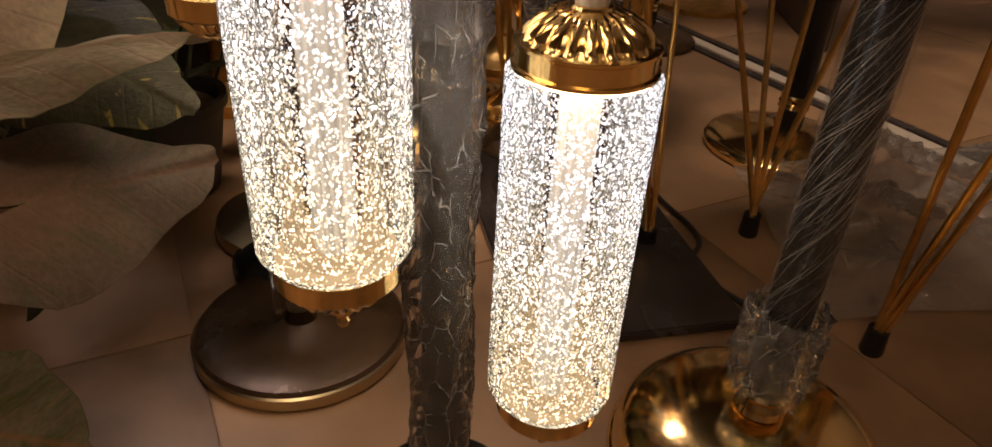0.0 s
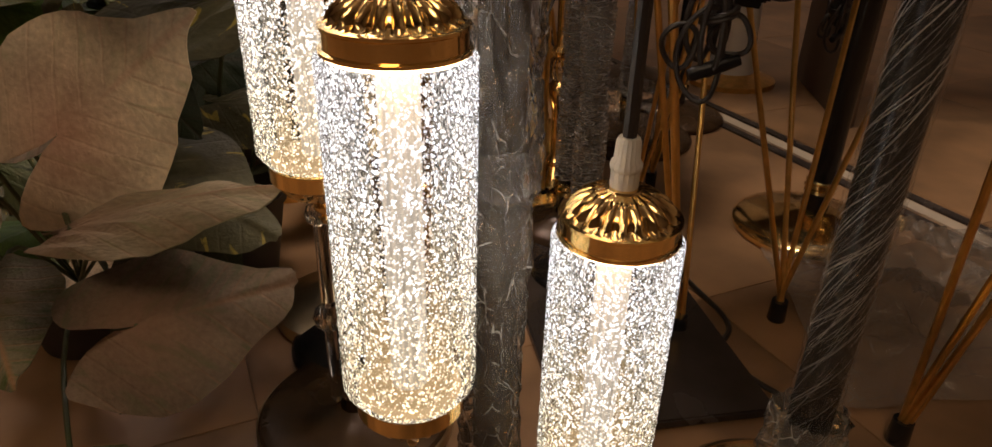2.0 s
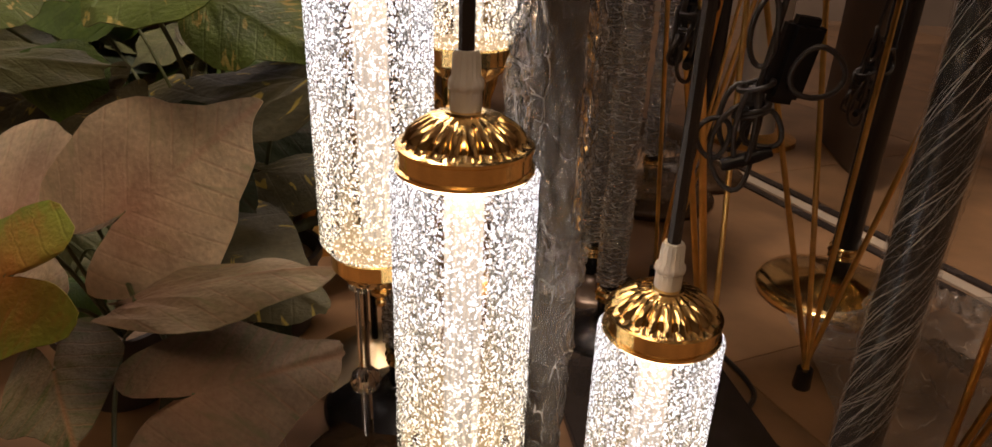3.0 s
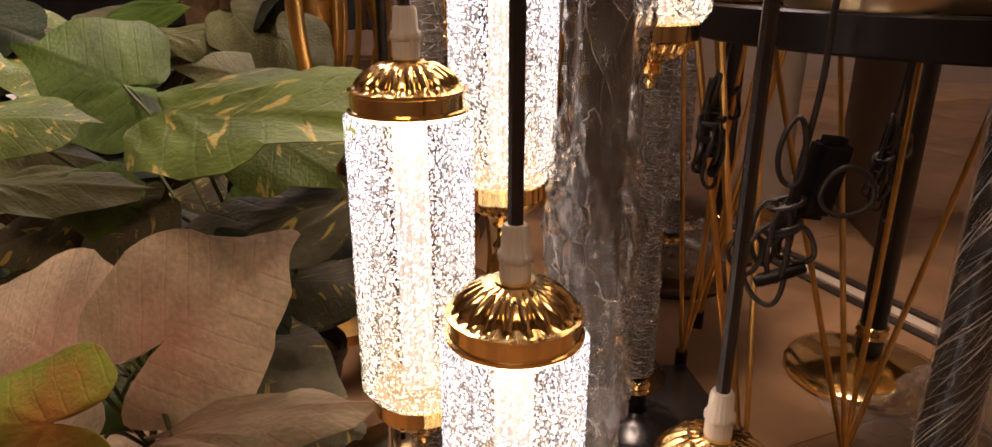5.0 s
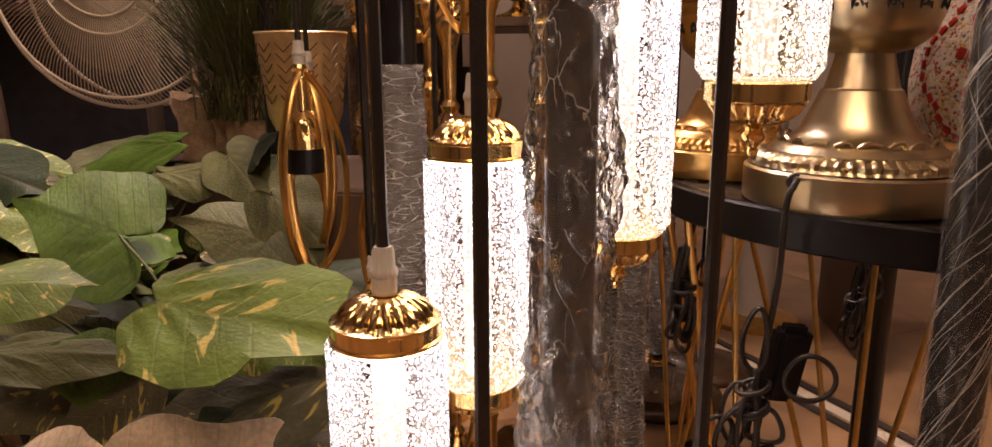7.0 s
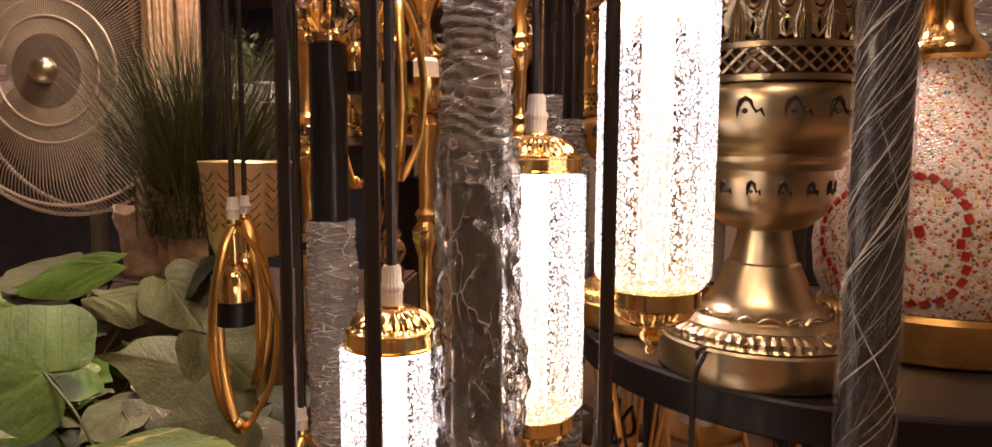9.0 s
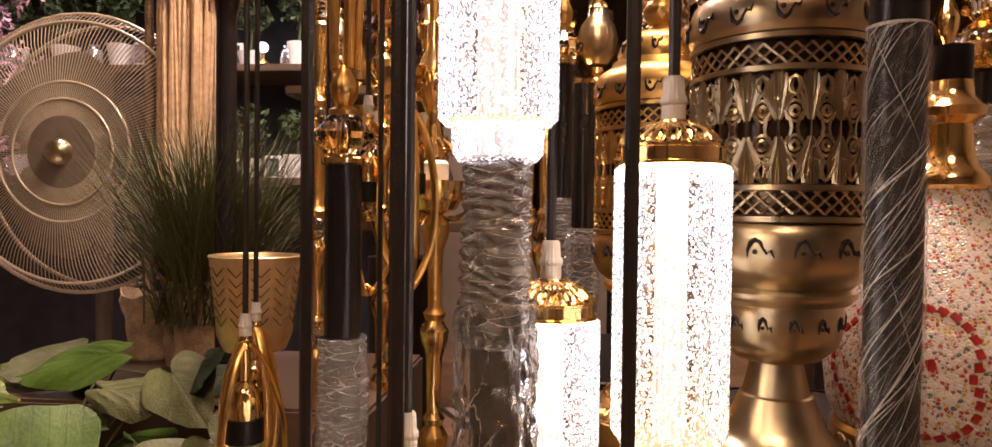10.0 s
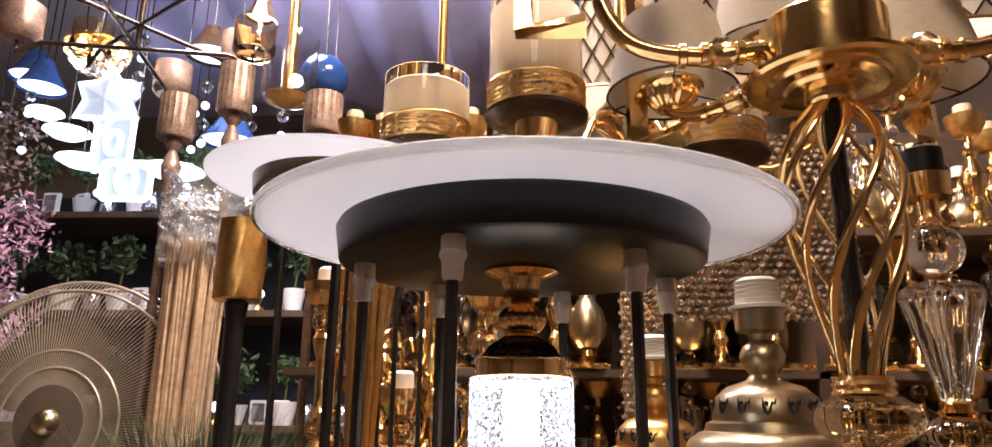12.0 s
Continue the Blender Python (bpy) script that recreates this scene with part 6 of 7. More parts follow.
def lattice_shade(x, y, z, r, h, label):
    """A hanging beige drum shade crossed by a net of thin black bands."""
    t = thing("lattice_shade", label, "lamp shade", (x, y, z), 0, "lattice shades")
    part("drum", lathe([(r - 0.002, 0), (r, 0), (r, h), (r - 0.002, h)], 48), SHADE_CLOTH, t, "beige fabric drum")
    n, net = 14, bmesh.new()
    for k in range(n):
        for sg in (1, -1):
            pts = [((r + 0.002) * math.cos(2 * math.pi * k / n + sg * i * 0.1122), (r + 0.002) * math.sin(2 * math.pi * k / n + sg * i * 0.1122), h * i / 12) for i in range(13)]
            tmp = sweep(pts, 0.0022, 4)
            me = bpy.data.meshes.new("tmp_net")
            tmp.to_mesh(me)
            tmp.free()
            net.from_mesh(me)
            bpy.data.meshes.remove(me)
    part("lattice", net, BRONZE, t, "dark diamond lattice")
    for zz in (0.0, h):
        part("rim", sweep([((r + 0.002) * math.cos(g), (r + 0.002) * math.sin(g), zz) for g in [i * 0.1963 for i in range(32)]], 0.003, 6, True), GOLD_SATIN, t, "gold rim")
    part("rod", lathe([(0, h * 0.5), (0.006, h * 0.5), (0.006, 3.05 - z), (0, 3.05 - z)], 10), GOLD_SATIN, t, "thin gold rod")
    part("spider", box(2 * r, 0.006, 0.004, 0.001, (0, 0, h * 0.5)), GOLD_SATIN, t, "gold cross bar")


lattice_shade(0.685, 1.5, 1.755, 0.105, 0.2, "beige drum shade with black diamond lattice hung on a rod")
lattice_shade(1.165, 1.4, 1.68, 0.1, 0.2, "beige drum shade with black diamond lattice hung on a rod")
lattice_shade(0.545, 1.62, 1.68, 0.085, 0.22, "beige drum shade with black diamond lattice hung on a rod")

# ---- chandelier of square gold tubes ----
sqx, sqy = 0.6, 0.98
square = thing("square_tube_chandelier", "gold chandelier of bent square tubes", "chandelier", (sqx, sqy, 0))
part("rod", lathe([(0, 1.6), (0.009, 1.6), (0.009, 3.05), (0, 3.05)], 14), GOLD, square, "gold rod")
part("hub", box(0.09, 0.09, 0.03, 0.004, (0, 0, 1.6)), GOLD, square, "square gold hub")
for bx, by, bz, ex, ey in ((0.514, 0.85, 1.287, 0.555, 0.82), (0.403, 0.8, 1.386, 0.462, 0.79), (0.8, 0.87, 1.3, 0.77, 0.83)):
    pts = [(0, 0, 1.6), (bx - sqx, by - sqy, 1.6), (bx - sqx, by - sqy, bz), (ex - sqx, ey - sqy, bz)]
    tube = sweep(pts, 0.0125, 4)
    part("square_tube", tube, GOLD, square, "bent square gold tube", smooth=False)

# ---- gold branch chandelier among the cords ----
br = thing("branch_chandelier", "ornate gold branch chandelier with glass drops", "chandelier", (0.2, 1.62, 0))
part("rod", lathe([(0, 1.2), (0.01, 1.2), (0.01, 3.05), (0, 3.05)], 16), GOLD_SATIN, br, "gold rod")
part("core", lathe(fine([(0, 0.9), (0.012, 0.91), (0.03, 0.94), (0.02, 0.98), (0.012, 1.02), (0.03, 1.06), (0.04, 1.1), (0.02, 1.14), (0.012, 1.2), (0, 1.2)], 2), 40, 12, 0.08, (0.92, 1.12)), GOLD, br, "turned gold core")
for k in range(14):
    a = 2 * math.pi * k / 14
    c, s_ = math.cos(a), math.sin(a)
    zb = 0.98 + 0.11 * (k % 2)
    part("branch", sweep(smooth_path([(0.01 * c, 0.01 * s_, zb), (0.06 * c, 0.06 * s_, zb - 0.03), (0.12 * c, 0.12 * s_, zb + 0.01), (0.13 * c, 0.13 * s_, zb + 0.07), (0.1 * c, 0.1 * s_, zb + 0.09), (0.085 * c, 0.085 * s_, zb + 0.06)], 5), 0.005, 8), GOLD, br, "curled gold branch")
    part("drop", ball(0.012, (0.12 * c, 0.12 * s_, zb - 0.02), facet=True), CLEAR, br, smooth=False)

# ---- the far shelf wall: plants, pots, lit signs ----
wall_shelf = thing("plant_shelf", "long dark shelf with potted plants and trinkets", "shelf", (-1.4, 3.3, 0))
for z in (0.95, 1.42, 1.86):
    part("shelf_board", box(2.6, 0.34, 0.03, 0.003), SHELF, wall_shelf, "dark board", (0, 0, z))
part("back_panel", box(2.6, 0.03, 2.05), SHELF, wall_shelf, "dark back panel", (0, 0.2, 1.02))
for x in (-1.3, 1.3):
    part("upright", box(0.04, 0.34, 2.05), SHELF, wall_shelf, "dark upright", (x, 0, 1.02))


def foliage(name, at, r, n, size, mat, parent, squash=1.0, rnd=random.Random(3)):
    verts, faces = [], []
    for k in range(n):
        d = Vector((rnd.gauss(0, 1), rnd.gauss(0, 1), rnd.gauss(0, 1))).normalized() * r * rnd.uniform(0.45, 1.08)
        d.z *= squash
        p = Vector(at) + d
        u = Vector((rnd.gauss(0, 1), rnd.gauss(0, 1), rnd.gauss(0, 1))).normalized() * size * rnd.uniform(0.6, 1.3)
        v = u.cross(Vector((rnd.gauss(0, 1), rnd.gauss(0, 1), rnd.gauss(0, 1)))).normalized() * size * 0.4
        b = len(verts)
        verts += [tuple(p - u), tuple(p - v), tuple(p + u), tuple(p + v)]
        faces.append((b, b + 1, b + 2, b + 3))
    me = bpy.data.meshes.new(name)
    me.from_pydata(verts, [], faces)
    me.materials.append(mat)
    ob = new(name, me)
    ob.parent = parent
    tagged(ob, kind="stuff")
    return ob


for k in range(9):
    for z in (0.965, 1.435, 1.875):
        x, y = -2.45 + k * 0.26 + rr.uniform(-0.04, 0.04), 3.2 + rr.uniform(-0.03, 0.05)
        p = thing("shelf_plant", "small bushy plant in a white pot on the shelf", "potted plant", (x, y, z), 0, "shelf plants")
        h, r = rr.uniform(0.06, 0.1), rr.uniform(0.04, 0.06)
        part("pot", lathe([(0, 0), (r * 0.7, 0), (r, h), (r * 0.9, h), (0, h * 0.8)], 20), WHITE_POT if rr.random() < 0.7 else POT, p, "small pot")
        part("trunk", sweep([(0, 0, h * 0.7), (0.006, 0, h + 0.07), (0, 0.004, h + 0.12)], [0.006, 0.005, 0.003], 6), STEM, p)
        foliage("crown", (0, 0, h + rr.uniform(0.13, 0.17)), rr.uniform(0.06, 0.1), 170, 0.022, FOLIAGE, p, 0.9)

SHELF_NIGHT = material("blue_black_panel", (0.02, 0.024, 0.034), 0.4, 0.0, 12, 0.5)
for ob in wall_shelf.children:
    if ob.name.startswith("back_panel"):
        ob.data.materials[0] = SHELF_NIGHT
SILVER = material("silvered_glass", (0.75, 0.78, 0.85), 0.12, 0.9, 60, 0.2)


def trinket(x, y, z, kind, label):
    t = thing("shelf_ornament", label, "ornament", (x, y, z), 0, "shelf ornaments")
    if kind == 0:
        part("jar", lathe(fine([(0, 0), (0.03, 0), (0.036, 0.01), (0.034, 0.06), (0.022, 0.075), (0.024, 0.085), (0, 0.086)], 2), 24), SILVER, t, "silvered jar")
    elif kind == 1:
        part("frame", box(0.08, 0.02, 0.1, 0.004, (0, 0, 0.05)), WHITE_POT, t, "white frame")
        part("picture", box(0.055, 0.004, 0.075, 0.001, (0, -0.0125, 0.05)), SILVER, t, "grey glazed picture")
    else:
        part("bulb", ball(0.022, (0, 0, 0.07), 14), LED, t, "small lit globe")
        part("stand", lathe([(0, 0), (0.025, 0), (0.02, 0.012), (0.006, 0.02), (0.006, 0.05), (0, 0.05)], 18), GOLD_SATIN, t, "gold stand")
    return t


ornaments = [trinket(-2.5, 3.2, 0.966, 0, "small silvered glass jar on the dark shelf"), trinket(-2.35, 3.2, 0.966, 1, "small white picture frame on the dark shelf"), trinket(-2.2, 3.2, 0.966, 2, "small lit glass globe on a gold stand")]
for z in (0.966, 1.436, 1.876):
    for k in range(16):
        copy_thing(ornaments[rr.choice((0, 0, 1, 2))], pose(-2.05 + k * 0.125 + rr.uniform(-0.03, 0.03), 3.16 + rr.uniform(-0.02, 0.12), z, 0, 0, rr.uniform(-25, 25)))

blossom = thing("blossom_tree", "artificial tree full of pink blossom", "blossom tree", (-1.9, 2.75, 0))
part("trunk", sweep(smooth_path([(0, 0, 0), (0.03, 0, 0.5), (-0.02, 0.02, 1.0), (0.02, 0, 1.5)]), [0.035 - 0.0012 * i for i in range(19)], 8), SHELF, blossom, "brown trunk")
for k in range(9):
    a = k * 2.4
    part("limb", sweep([(0, 0, 0.9 + 0.07 * k), (0.12 * math.cos(a), 0.12 * math.sin(a), 1.05 + 0.07 * k), (0.24 * math.cos(a), 0.24 * math.sin(a), 1.12 + 0.075 * k)], [0.012, 0.008, 0.003], 6), SHELF, blossom)
    foliage("blossom", (0.2 * math.cos(a), 0.2 * math.sin(a), 1.12 + 0.075 * k), 0.17, 420, 0.017, PINK, blossom)
purple = thing("purple_foliage", "bunch of mauve dried foliage in a tall holder", "dried foliage", (-0.02, 2.35, 0))
part("holder", lathe([(0, 0), (0.09, 0), (0.1, 0.7), (0.09, 0.7), (0, 0.2)], 28), POT, purple, "dark holder")
MAUVE = material("mauve_foliage", (0.17, 0.09, 0.12), 0.8, 0.0, 40, 0.4)
for k in range(7):
    a = k * 2.4
    part("twig", sweep([(0, 0, 0.6), (0.08 * math.cos(a), 0.08 * math.sin(a), 1.0), (0.15 * math.cos(a), 0.15 * math.sin(a), 1.3)], 0.004, 6), SHELF, purple)
    foliage("spray", (0.13 * math.cos(a), 0.13 * math.sin(a), 1.15 + 0.04 * k), 0.13, 260, 0.02, MAUVE, purple)

# lit star and lit panels hanging over the shelf


def hang(t, z, top=3.05):
    part("hanger", sweep([(0, 0, z), (0, 0, top)], 0.003, 6), BLACK, t, "thin wire")


star = thing("star_light", "white glowing star-shaped hanging light", "hanging light", (-1.5, 3.02, 0), 0)
bm = bmesh.new()
pts = []
for k in range(12):
    r = 0.16 if k % 2 == 0 else 0.1
    pts.append((r * math.sin(k * math.pi / 6), r * math.cos(k * math.pi / 6)))
for y, sc in ((-0.025, 0.96), (0.025, 0.96)):
    [bm.verts.new((px * sc, y, 2.35 + pz * sc)) for px, pz in pts]
bm.verts.ensure_lookup_table()
fc, bc = bm.verts.new((0, -0.05, 2.35)), bm.verts.new((0, 0.05, 2.35))
bm.verts.ensure_lookup_table()
for k in range(12):
    k2 = (k + 1) % 12
    bm.faces.new((bm.verts[k], bm.verts[k2], fc))
    bm.faces.new((bm.verts[12 + k2], bm.verts[12 + k], bc))
    bm.faces.new((bm.verts[k2], bm.verts[k], bm.verts[12 + k], bm.verts[12 + k2]))
part("star", bm, LED_SOFT, star, "softly glowing star body", smooth=False)
part("star_edge", sweep([(px, -0.028, 2.35 + pz) for px, pz in pts], 0.011, 8, True), LED, star, "bright star outline")
hang(star, 2.5)
for x, y, z, r in ((-1.7, 3.05, 2.22, 0.1), (-1.6, 3.04, 2.08, 0.11), (-1.17, 3.02, 2.02, 0.13), (-1.86, 3.1, 2.34, 0.08)):
    pl = thing("dish_light", "white glowing dish light hung on a wire", "hanging light", (x, y, 0), 0, "dish lights")
    part("dish", lathe(fine([(0, z - 0.03), (r * 0.6, z - 0.024), (r, z), (r * 0.96, z + 0.008), (0, z + 0.03)], 2), 36), LED, pl, "glowing dish", turn=(0, 0, 0))
    hang(pl, z + 0.028)
for x, y, z, w, h in ((-1.43, 3.0, 2.14, 0.19, 0.24), (-1.34, 2.98, 1.96, 0.2, 0.16)):
    pl = thing("light_panel", "white glowing hanging light panel", "hanging light", (x, y, 0), rr.uniform(-15, 15), "lit panels")
    part("panel", box(w, 0.03, h, 0.014, (0, 0, z)), LED_SOFT, pl, "softly glowing panel")
    part("panel_edge", sweep([(w * 0.5 * c, -0.02, z + h * 0.5 * d) for c, d in ((-0.9, -1), (0.9, -1), (1, -0.9), (1, 0.9), (0.9, 1), (-0.9, 1), (-1, 0.9), (-1, -0.9))], 0.013, 8, True), LED, pl, "bright panel outline")
    part("panel_ring", sweep([(w * 0.2 * math.cos(q), -0.02, z + w * 0.26 * math.sin(q)) for q in [i * 0.3927 for i in range(16)]], 0.012, 8, True), LED, pl, "bright ring")
    hang(pl, z + h / 2)
for x, y, z, mat, r in ((-1.86, 3.0, 2.46, BLUE_GLASS, 0.11), (-1.74, 2.9, 2.36, BLUE_GLASS, 0.1), (-0.9, 2.95, 2.12, BLUE_GLASS, 0.12), (-0.75, 2.8, 2.6, GOLD, 0.07), (-1.0, 2.9, 2.5, BRONZE, 0.11)):
    pd = thing("pendant_lamp", "lit bell-shaped pendant lamp hung on a wire", "pendant lamp", (x, y, 0), 0, "bell pendants")
    part("shade", lathe(fine([(0.012, z + 0.14), (r * 0.35, z + 0.13), (r * 0.6, z + 0.07), (r, z), (r * 0.97, z), (r * 0.55, z + 0.065), (0.01, z + 0.12)], 2), 36), mat, pd, "bell shade")
    part("bulb", lathe([(0, z + 0.012), (r * 0.9, z + 0.012), (r * 0.85, z + 0.022), (0, z + 0.024)], 28), LED, pd, "glowing diffuser")
    hang(pd, z + 0.13)
ballp = thing("ball_pendant", "dark blue hanging glass ball", "pendant lamp", (-0.36, 2.5, 0))
part("globe", ball(0.085, (0, 0, 2.19), 24), BLUE_GLASS, ballp, "dark blue globe")
hang(ballp, 2.27)
for x, y, z, h in ((-0.72, 2.2, 1.85, 0.13), (-0.54, 2.2, 1.93, 0.15), (-0.22, 2.1, 1.82, 0.11)):
    sc = thing("candle_sconce", "beaded champagne candle glass on a turned stem", "candle lamp", (x, y, 0), 0, "candle sconces")
    part("glass", lathe(fine([(0, z - 0.01), (0.05, z - 0.01), (0.055, z), (0.055, z + h), (0.052, z + h), (0.05, z + 0.004), (0, z)], 2), 40, 20, 0.04, (z, z + h)), BROWN_GLASS, sc, "beaded glass")
    part("stem", lathe(fine([(0, z - 0.01), (0.02, z - 0.012), (0.026, z - 0.03), (0.012, z - 0.05), (0.03, z - 0.1), (0.02, z - 0.16), (0.012, z - 0.2), (0.012, 0.05), (0.09, 0.02), (0.09, 0), (0, 0)], 2), 32), BROWN_GLASS, sc, "turned stem and foot")
hur = thing("hurricane_pendant", "clear glass hurricane pendant with gold cap", "pendant lamp", (-0.38, 2.22, 0))
part("glass", lathe([(0.02, 1.96), (0.07, 1.97), (0.085, 2.0), (0.085, 2.19), (0.083, 2.19), (0.083, 2.0), (0.068, 1.973)], 40), CLEAR, hur, "clear cylinder")
part("cap", lathe(fine([(0, 1.94), (0.03, 1.955), (0.07, 1.985), (0.02, 1.995), (0.014, 2.4), (0, 2.4)], 2), 32), GOLD_SATIN, hur, "gold cap and stem")
part("bulb", ball(0.022, (0.03, -0.02, 2.03), 16), LED, hur, "white bulb")
hang(hur, 2.4)

# small lit globes and clear drops strung over the far shelf


def string_lights(x, y, z, n, label):
    t = thing("string_light", label, "string light", (x, y, 0), 0, "string lights")
    for k in range(n):
        zz = z + 0.085 * k
        if k % 2:
            part("drop", ball(0.026, (0, 0, zz), facet=True), CLEAR, t, "clear faceted drop", smooth=False)
        else:
            part("globe", ball(0.017, (0, 0, zz), 14), LED, t, "small glowing globe")
    part("wire", sweep([(0, 0, z), (0, 0, 3.05)], 0.002, 5), BLACK, t, "thin wire")


for x, y, z, n in ((-2.0, 3.0, 1.95, 5), (-1.82, 2.95, 2.1, 4), (-1.12, 3.05, 1.96, 5), (-1.0, 2.9, 2.1, 4), (-0.86, 3.05, 1.98, 5), (-0.68, 2.95, 2.15, 3), (-0.5, 3.05, 2.0, 4), (-1.55, 3.1, 1.95, 3), (-1.28, 2.85, 2.3, 4)):
    string_lights(x, y, z, n, "string of small white globes and clear glass drops")
bl = thing("blossom_spray", "hanging spray of brown and grey dried leaves", "dried foliage", (-1.95, 3.0, 0))
part("stem", sweep([(0, 0, 2.05), (0.01, 0, 3.05)], 0.004, 6), SHELF, bl, "thin brown stem")
foliage("spray", (0, 0, 2.15), 0.17, 380, 0.02, material("brown_dried_leaf", (0.24, 0.16, 0.12), 0.8, 0.0, 40, 0.5), bl, 1.2)

# dark wire chandelier with brown cups
dk = thing("wire_chandelier", "dark bent-wire chandelier with brown glass cups", "chandelier", (-0.95, 2.3, 0))
part("rod", lathe([(0, 2.2), (0.01, 2.2), (0.01, 3.05), (0, 3.05)], 14), BRONZE, dk, "dark rod")
for k in range(8):
    a = k * math.pi / 4 + 0.2
    c, s_ = math.cos(a), math.sin(a)
    z = 2.17 + 0.09 * (k % 2)
    part("arm", sweep([(0, 0, z + 0.04), (0.3 * c, 0.3 * s_, z + 0.04), (0.38 * c, 0.38 * s_, z), (0.38 * c, 0.38 * s_, z + 0.06)], 0.008, 8), BRONZE, dk, "dark arm")
    part("cup", lathe(fine([(0, z + 0.04), (0.055, z + 0.04), (0.07, z + 0.06), (0.07, z + 0.17), (0.066, z + 0.17), (0.06, z + 0.06), (0, z + 0.05)], 2), 28), AMBER if k % 3 == 0 else BROWN_GLASS, dk, "brown glass cup", (0.38 * c, 0.38 * s_, 0))
cr = thing("crystal_pendant", "round crystal pendant lit from inside", "pendant lamp", (-1.3, 2.6, 0))
for j, (r, z) in enumerate(((0.1, 2.36), (0.08, 2.33), (0.055, 2.3))):
    for k in range(16 - 3 * j):
        a = 2 * math.pi * k / (16 - 3 * j)
        part("crystal_drop", ball(0.019, (r * math.cos(a), r * math.sin(a), z), facet=True), BULB if (k + j) % 4 == 0 else CLEAR, cr, smooth=False)
part("plate", lathe([(0, 2.38), (0.12, 2.38), (0.12, 2.39), (0, 2.39)], 32), GOLD_SATIN, cr, "gold plate")
hang(cr, 2.39)

# a pale cloth swag and blue strip on the ceiling
swag = bmesh.new()
rows = []
for i in range(30):
    row = []
    for j in range(14):
        u, v = i / 29, j / 13
        row.append(swag.verts.new((-1.6 + 1.9 * u, 2.7 + 1.9 * v, 3.02 - 0.25 * math.sin(math.pi * v) - 0.03 * math.sin(u * 40))))
    rows.append(row)
for i in range(29):
    for j in range(13):
        swag.faces.new((rows[i][j], rows[i + 1][j], rows[i + 1][j + 1], rows[i][j + 1]))
LILAC = material("lilac_cloth", (0.5, 0.5, 0.82), 0.9, 0.0, 4, 0.2, 0.2, 40)
tagged(link_mesh("ceiling_drape", swag, LILAC), "pale lilac cloth draped below the ceiling", "drape")

# ---- floor tiles and border ----
TILE_MESH = bpy.data.meshes.new("floor_tile")
_t = box(0.599, 0.599, 0.012, 0.0006)
_t.to_mesh(TILE_MESH)
_t.free()
TILE_MESH.materials.append(TILE)
ang = radians(31.5)
for i in range(-7, 8):
    for j in range(-7, 8):
        u, v = i * 0.6 + 0.2, j * 0.6 + 0.05
        x, y = 0.6 + u * math.cos(ang) - v * math.sin(ang), 1.4 + u * math.sin(ang) + v * math.cos(ang)
        if not (-2.8 < x < 2.5 and -1.5 < y < 4.4):
            continue
        ob = new("tile", TILE_MESH)
        ob.parent = floor
        ob.location, ob.rotation_euler = (x - floor.location.x, y - floor.location.y, -0.0062 - floor.location.z), (0, 0, ang)
PALE_STONE = material("pale_border_stone", (0.5, 0.42, 0.33), 0.35, 0.0, 12, 0.15)
for off, w, mat in ((-0.035, 0.022, MARBLE), (0.0, 0.03, PALE_STONE), (0.035, 0.022, MARBLE)):
    st = link_mesh("border_strip", box(w, 3.4, 0.006, 0.001), mat)
    st.parent = floor
    dx, dy = math.cos(ang) * off, math.sin(ang) * off
    st.location, st.rotation_euler = (0.872 + dx - floor.location.x, 1.8 + dy - floor.location.y, 0.0008 - floor.location.z), (0, 0, ang)


# ---- turned gold floor lamps and looped holders behind the cords ----


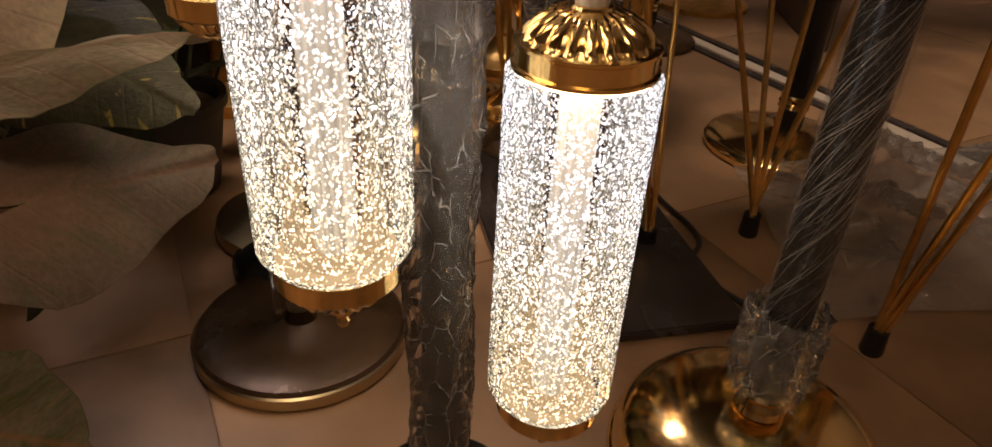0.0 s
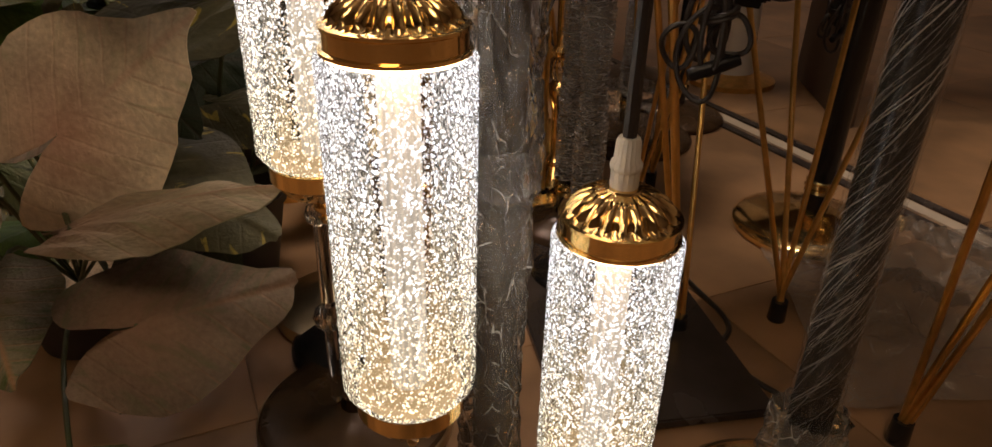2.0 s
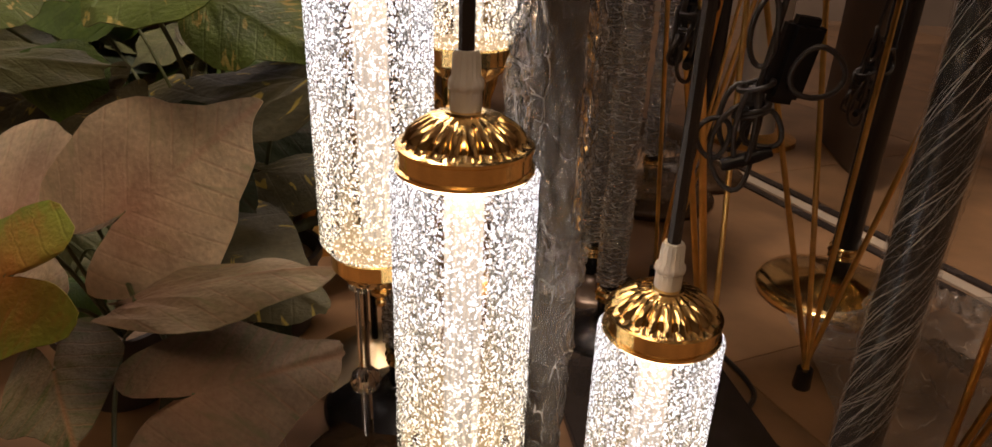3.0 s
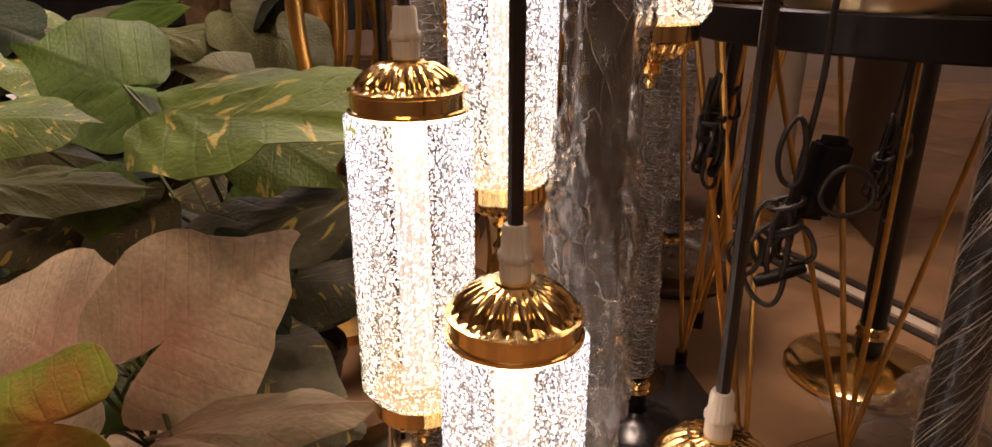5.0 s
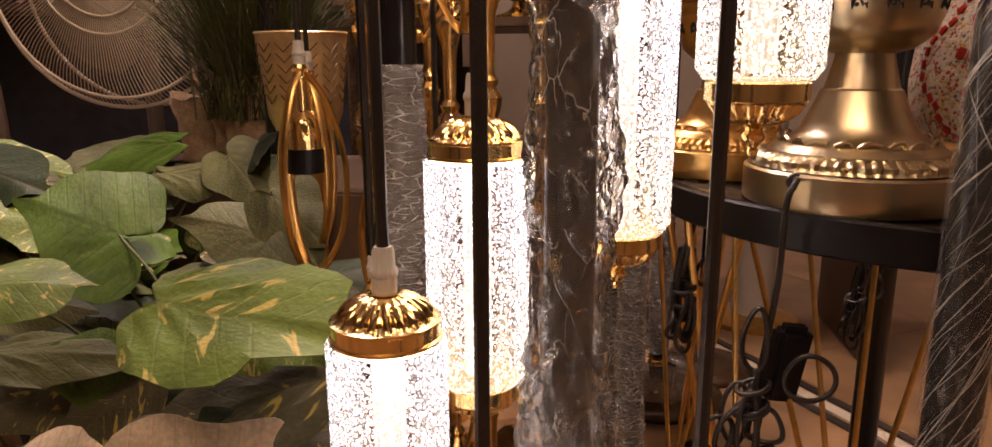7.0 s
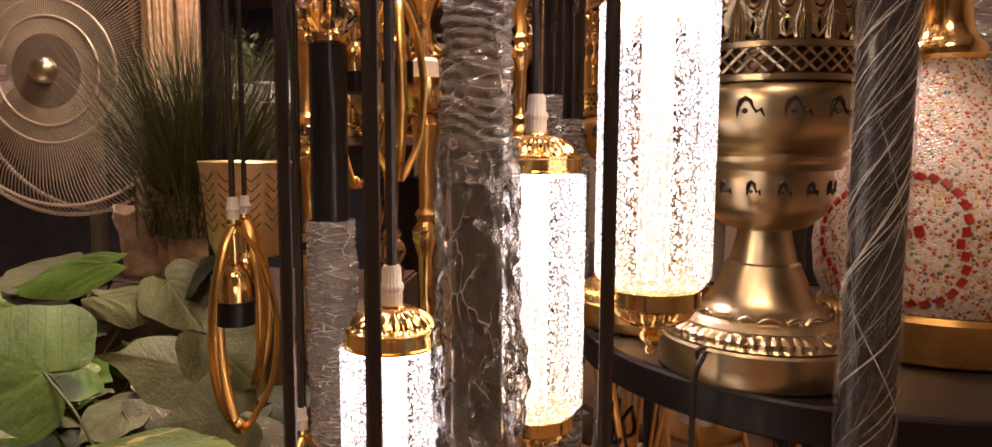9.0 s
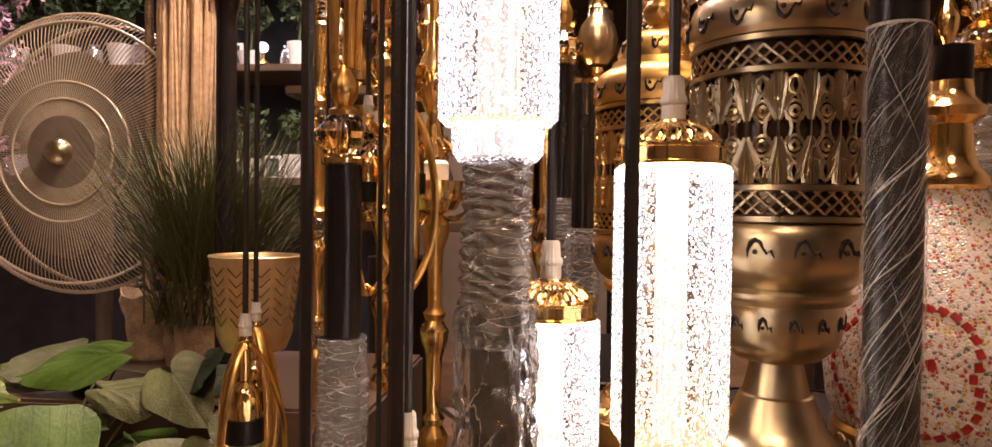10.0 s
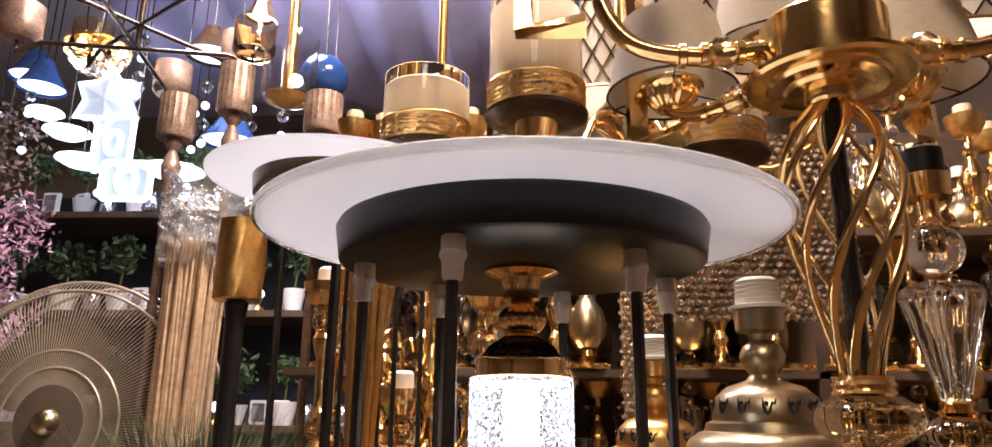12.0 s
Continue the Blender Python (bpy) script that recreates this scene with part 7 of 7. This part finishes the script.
def gold_column(x, y, h, mat, label, glassy):
    t = thing("turned_floor_lamp", label, "floor lamp", (x, y, 0), 0, "turned gold lamps")
    part("base", lathe(fine([(0, 0), (0.08, 0), (0.082, 0.004), (0.08, 0.014), (0.04, 0.03), (0.018, 0.06), (0, 0.06)], 2), 40), mat, t, "round gold base")
    n, z = 0, 0.058
    while z < h - 0.09:
        part("shaft", lathe(fine([(0, z), (0.013, z), (0.017, z + 0.01), (0.01, z + 0.02), (0.012, z + 0.1), (0.02, z + 0.125), (0.022, z + 0.14), (0.012, z + 0.155), (0, z + 0.156)], 2), 32, 10, 0.08, (z + 0.11, z + 0.15)), mat if n % 2 == 0 else GOLD, t, "turned gold shaft")
        if glassy:
            part("glass_ball", ball(0.024, (0, 0, z + 0.172), 20), AMBER, t, "champagne glass ball")
            z += 0.192
        else:
            z += 0.155
        n += 1
    part("cup", lathe(fine([(0.008, z), (0.03, z + 0.008), (0.042, z + 0.03), (0.044, z + 0.05), (0.041, z + 0.05), (0.026, z + 0.018), (0, z + 0.014)], 2), 40, 16, 0.08, (z + 0.003, z + 0.045)), GOLD, t, "fluted gold cup")
    part("socket", lathe(fine([(0, z + 0.012), (0.019, z + 0.012), (0.019, z + 0.075), (0.015, z + 0.08), (0, z + 0.08)], 2), 28), SOCKET, t, "white candle sleeve")


for x, y, h, mat, glassy in ((0.02, 1.48, 1.12, GOLD_SATIN, True), (0.1, 1.62, 1.3, GOLD, False), (0.18, 1.42, 0.98, GOLD, True), (0.26, 1.3, 0.86, GOLD_SATIN, False),
                             (0.32, 1.5, 1.2, GOLD, True), (0.38, 1.68, 1.36, GOLD_SATIN, False), (0.42, 1.44, 1.02, GOLD, True), (-0.06, 1.82, 1.4, GOLD, True)):
    gold_column(x, y, h, mat, "turned gold floor lamp with %s" % ("champagne glass balls" if glassy else "fluted shaft and candle sleeve"), glassy)

loop_pendant(lamp2, 0.045, 0.075, 0.955, 1.27, 15)
loop_pendant(lamp2, 0.1, 0.06, 0.965, 1.27, 50)
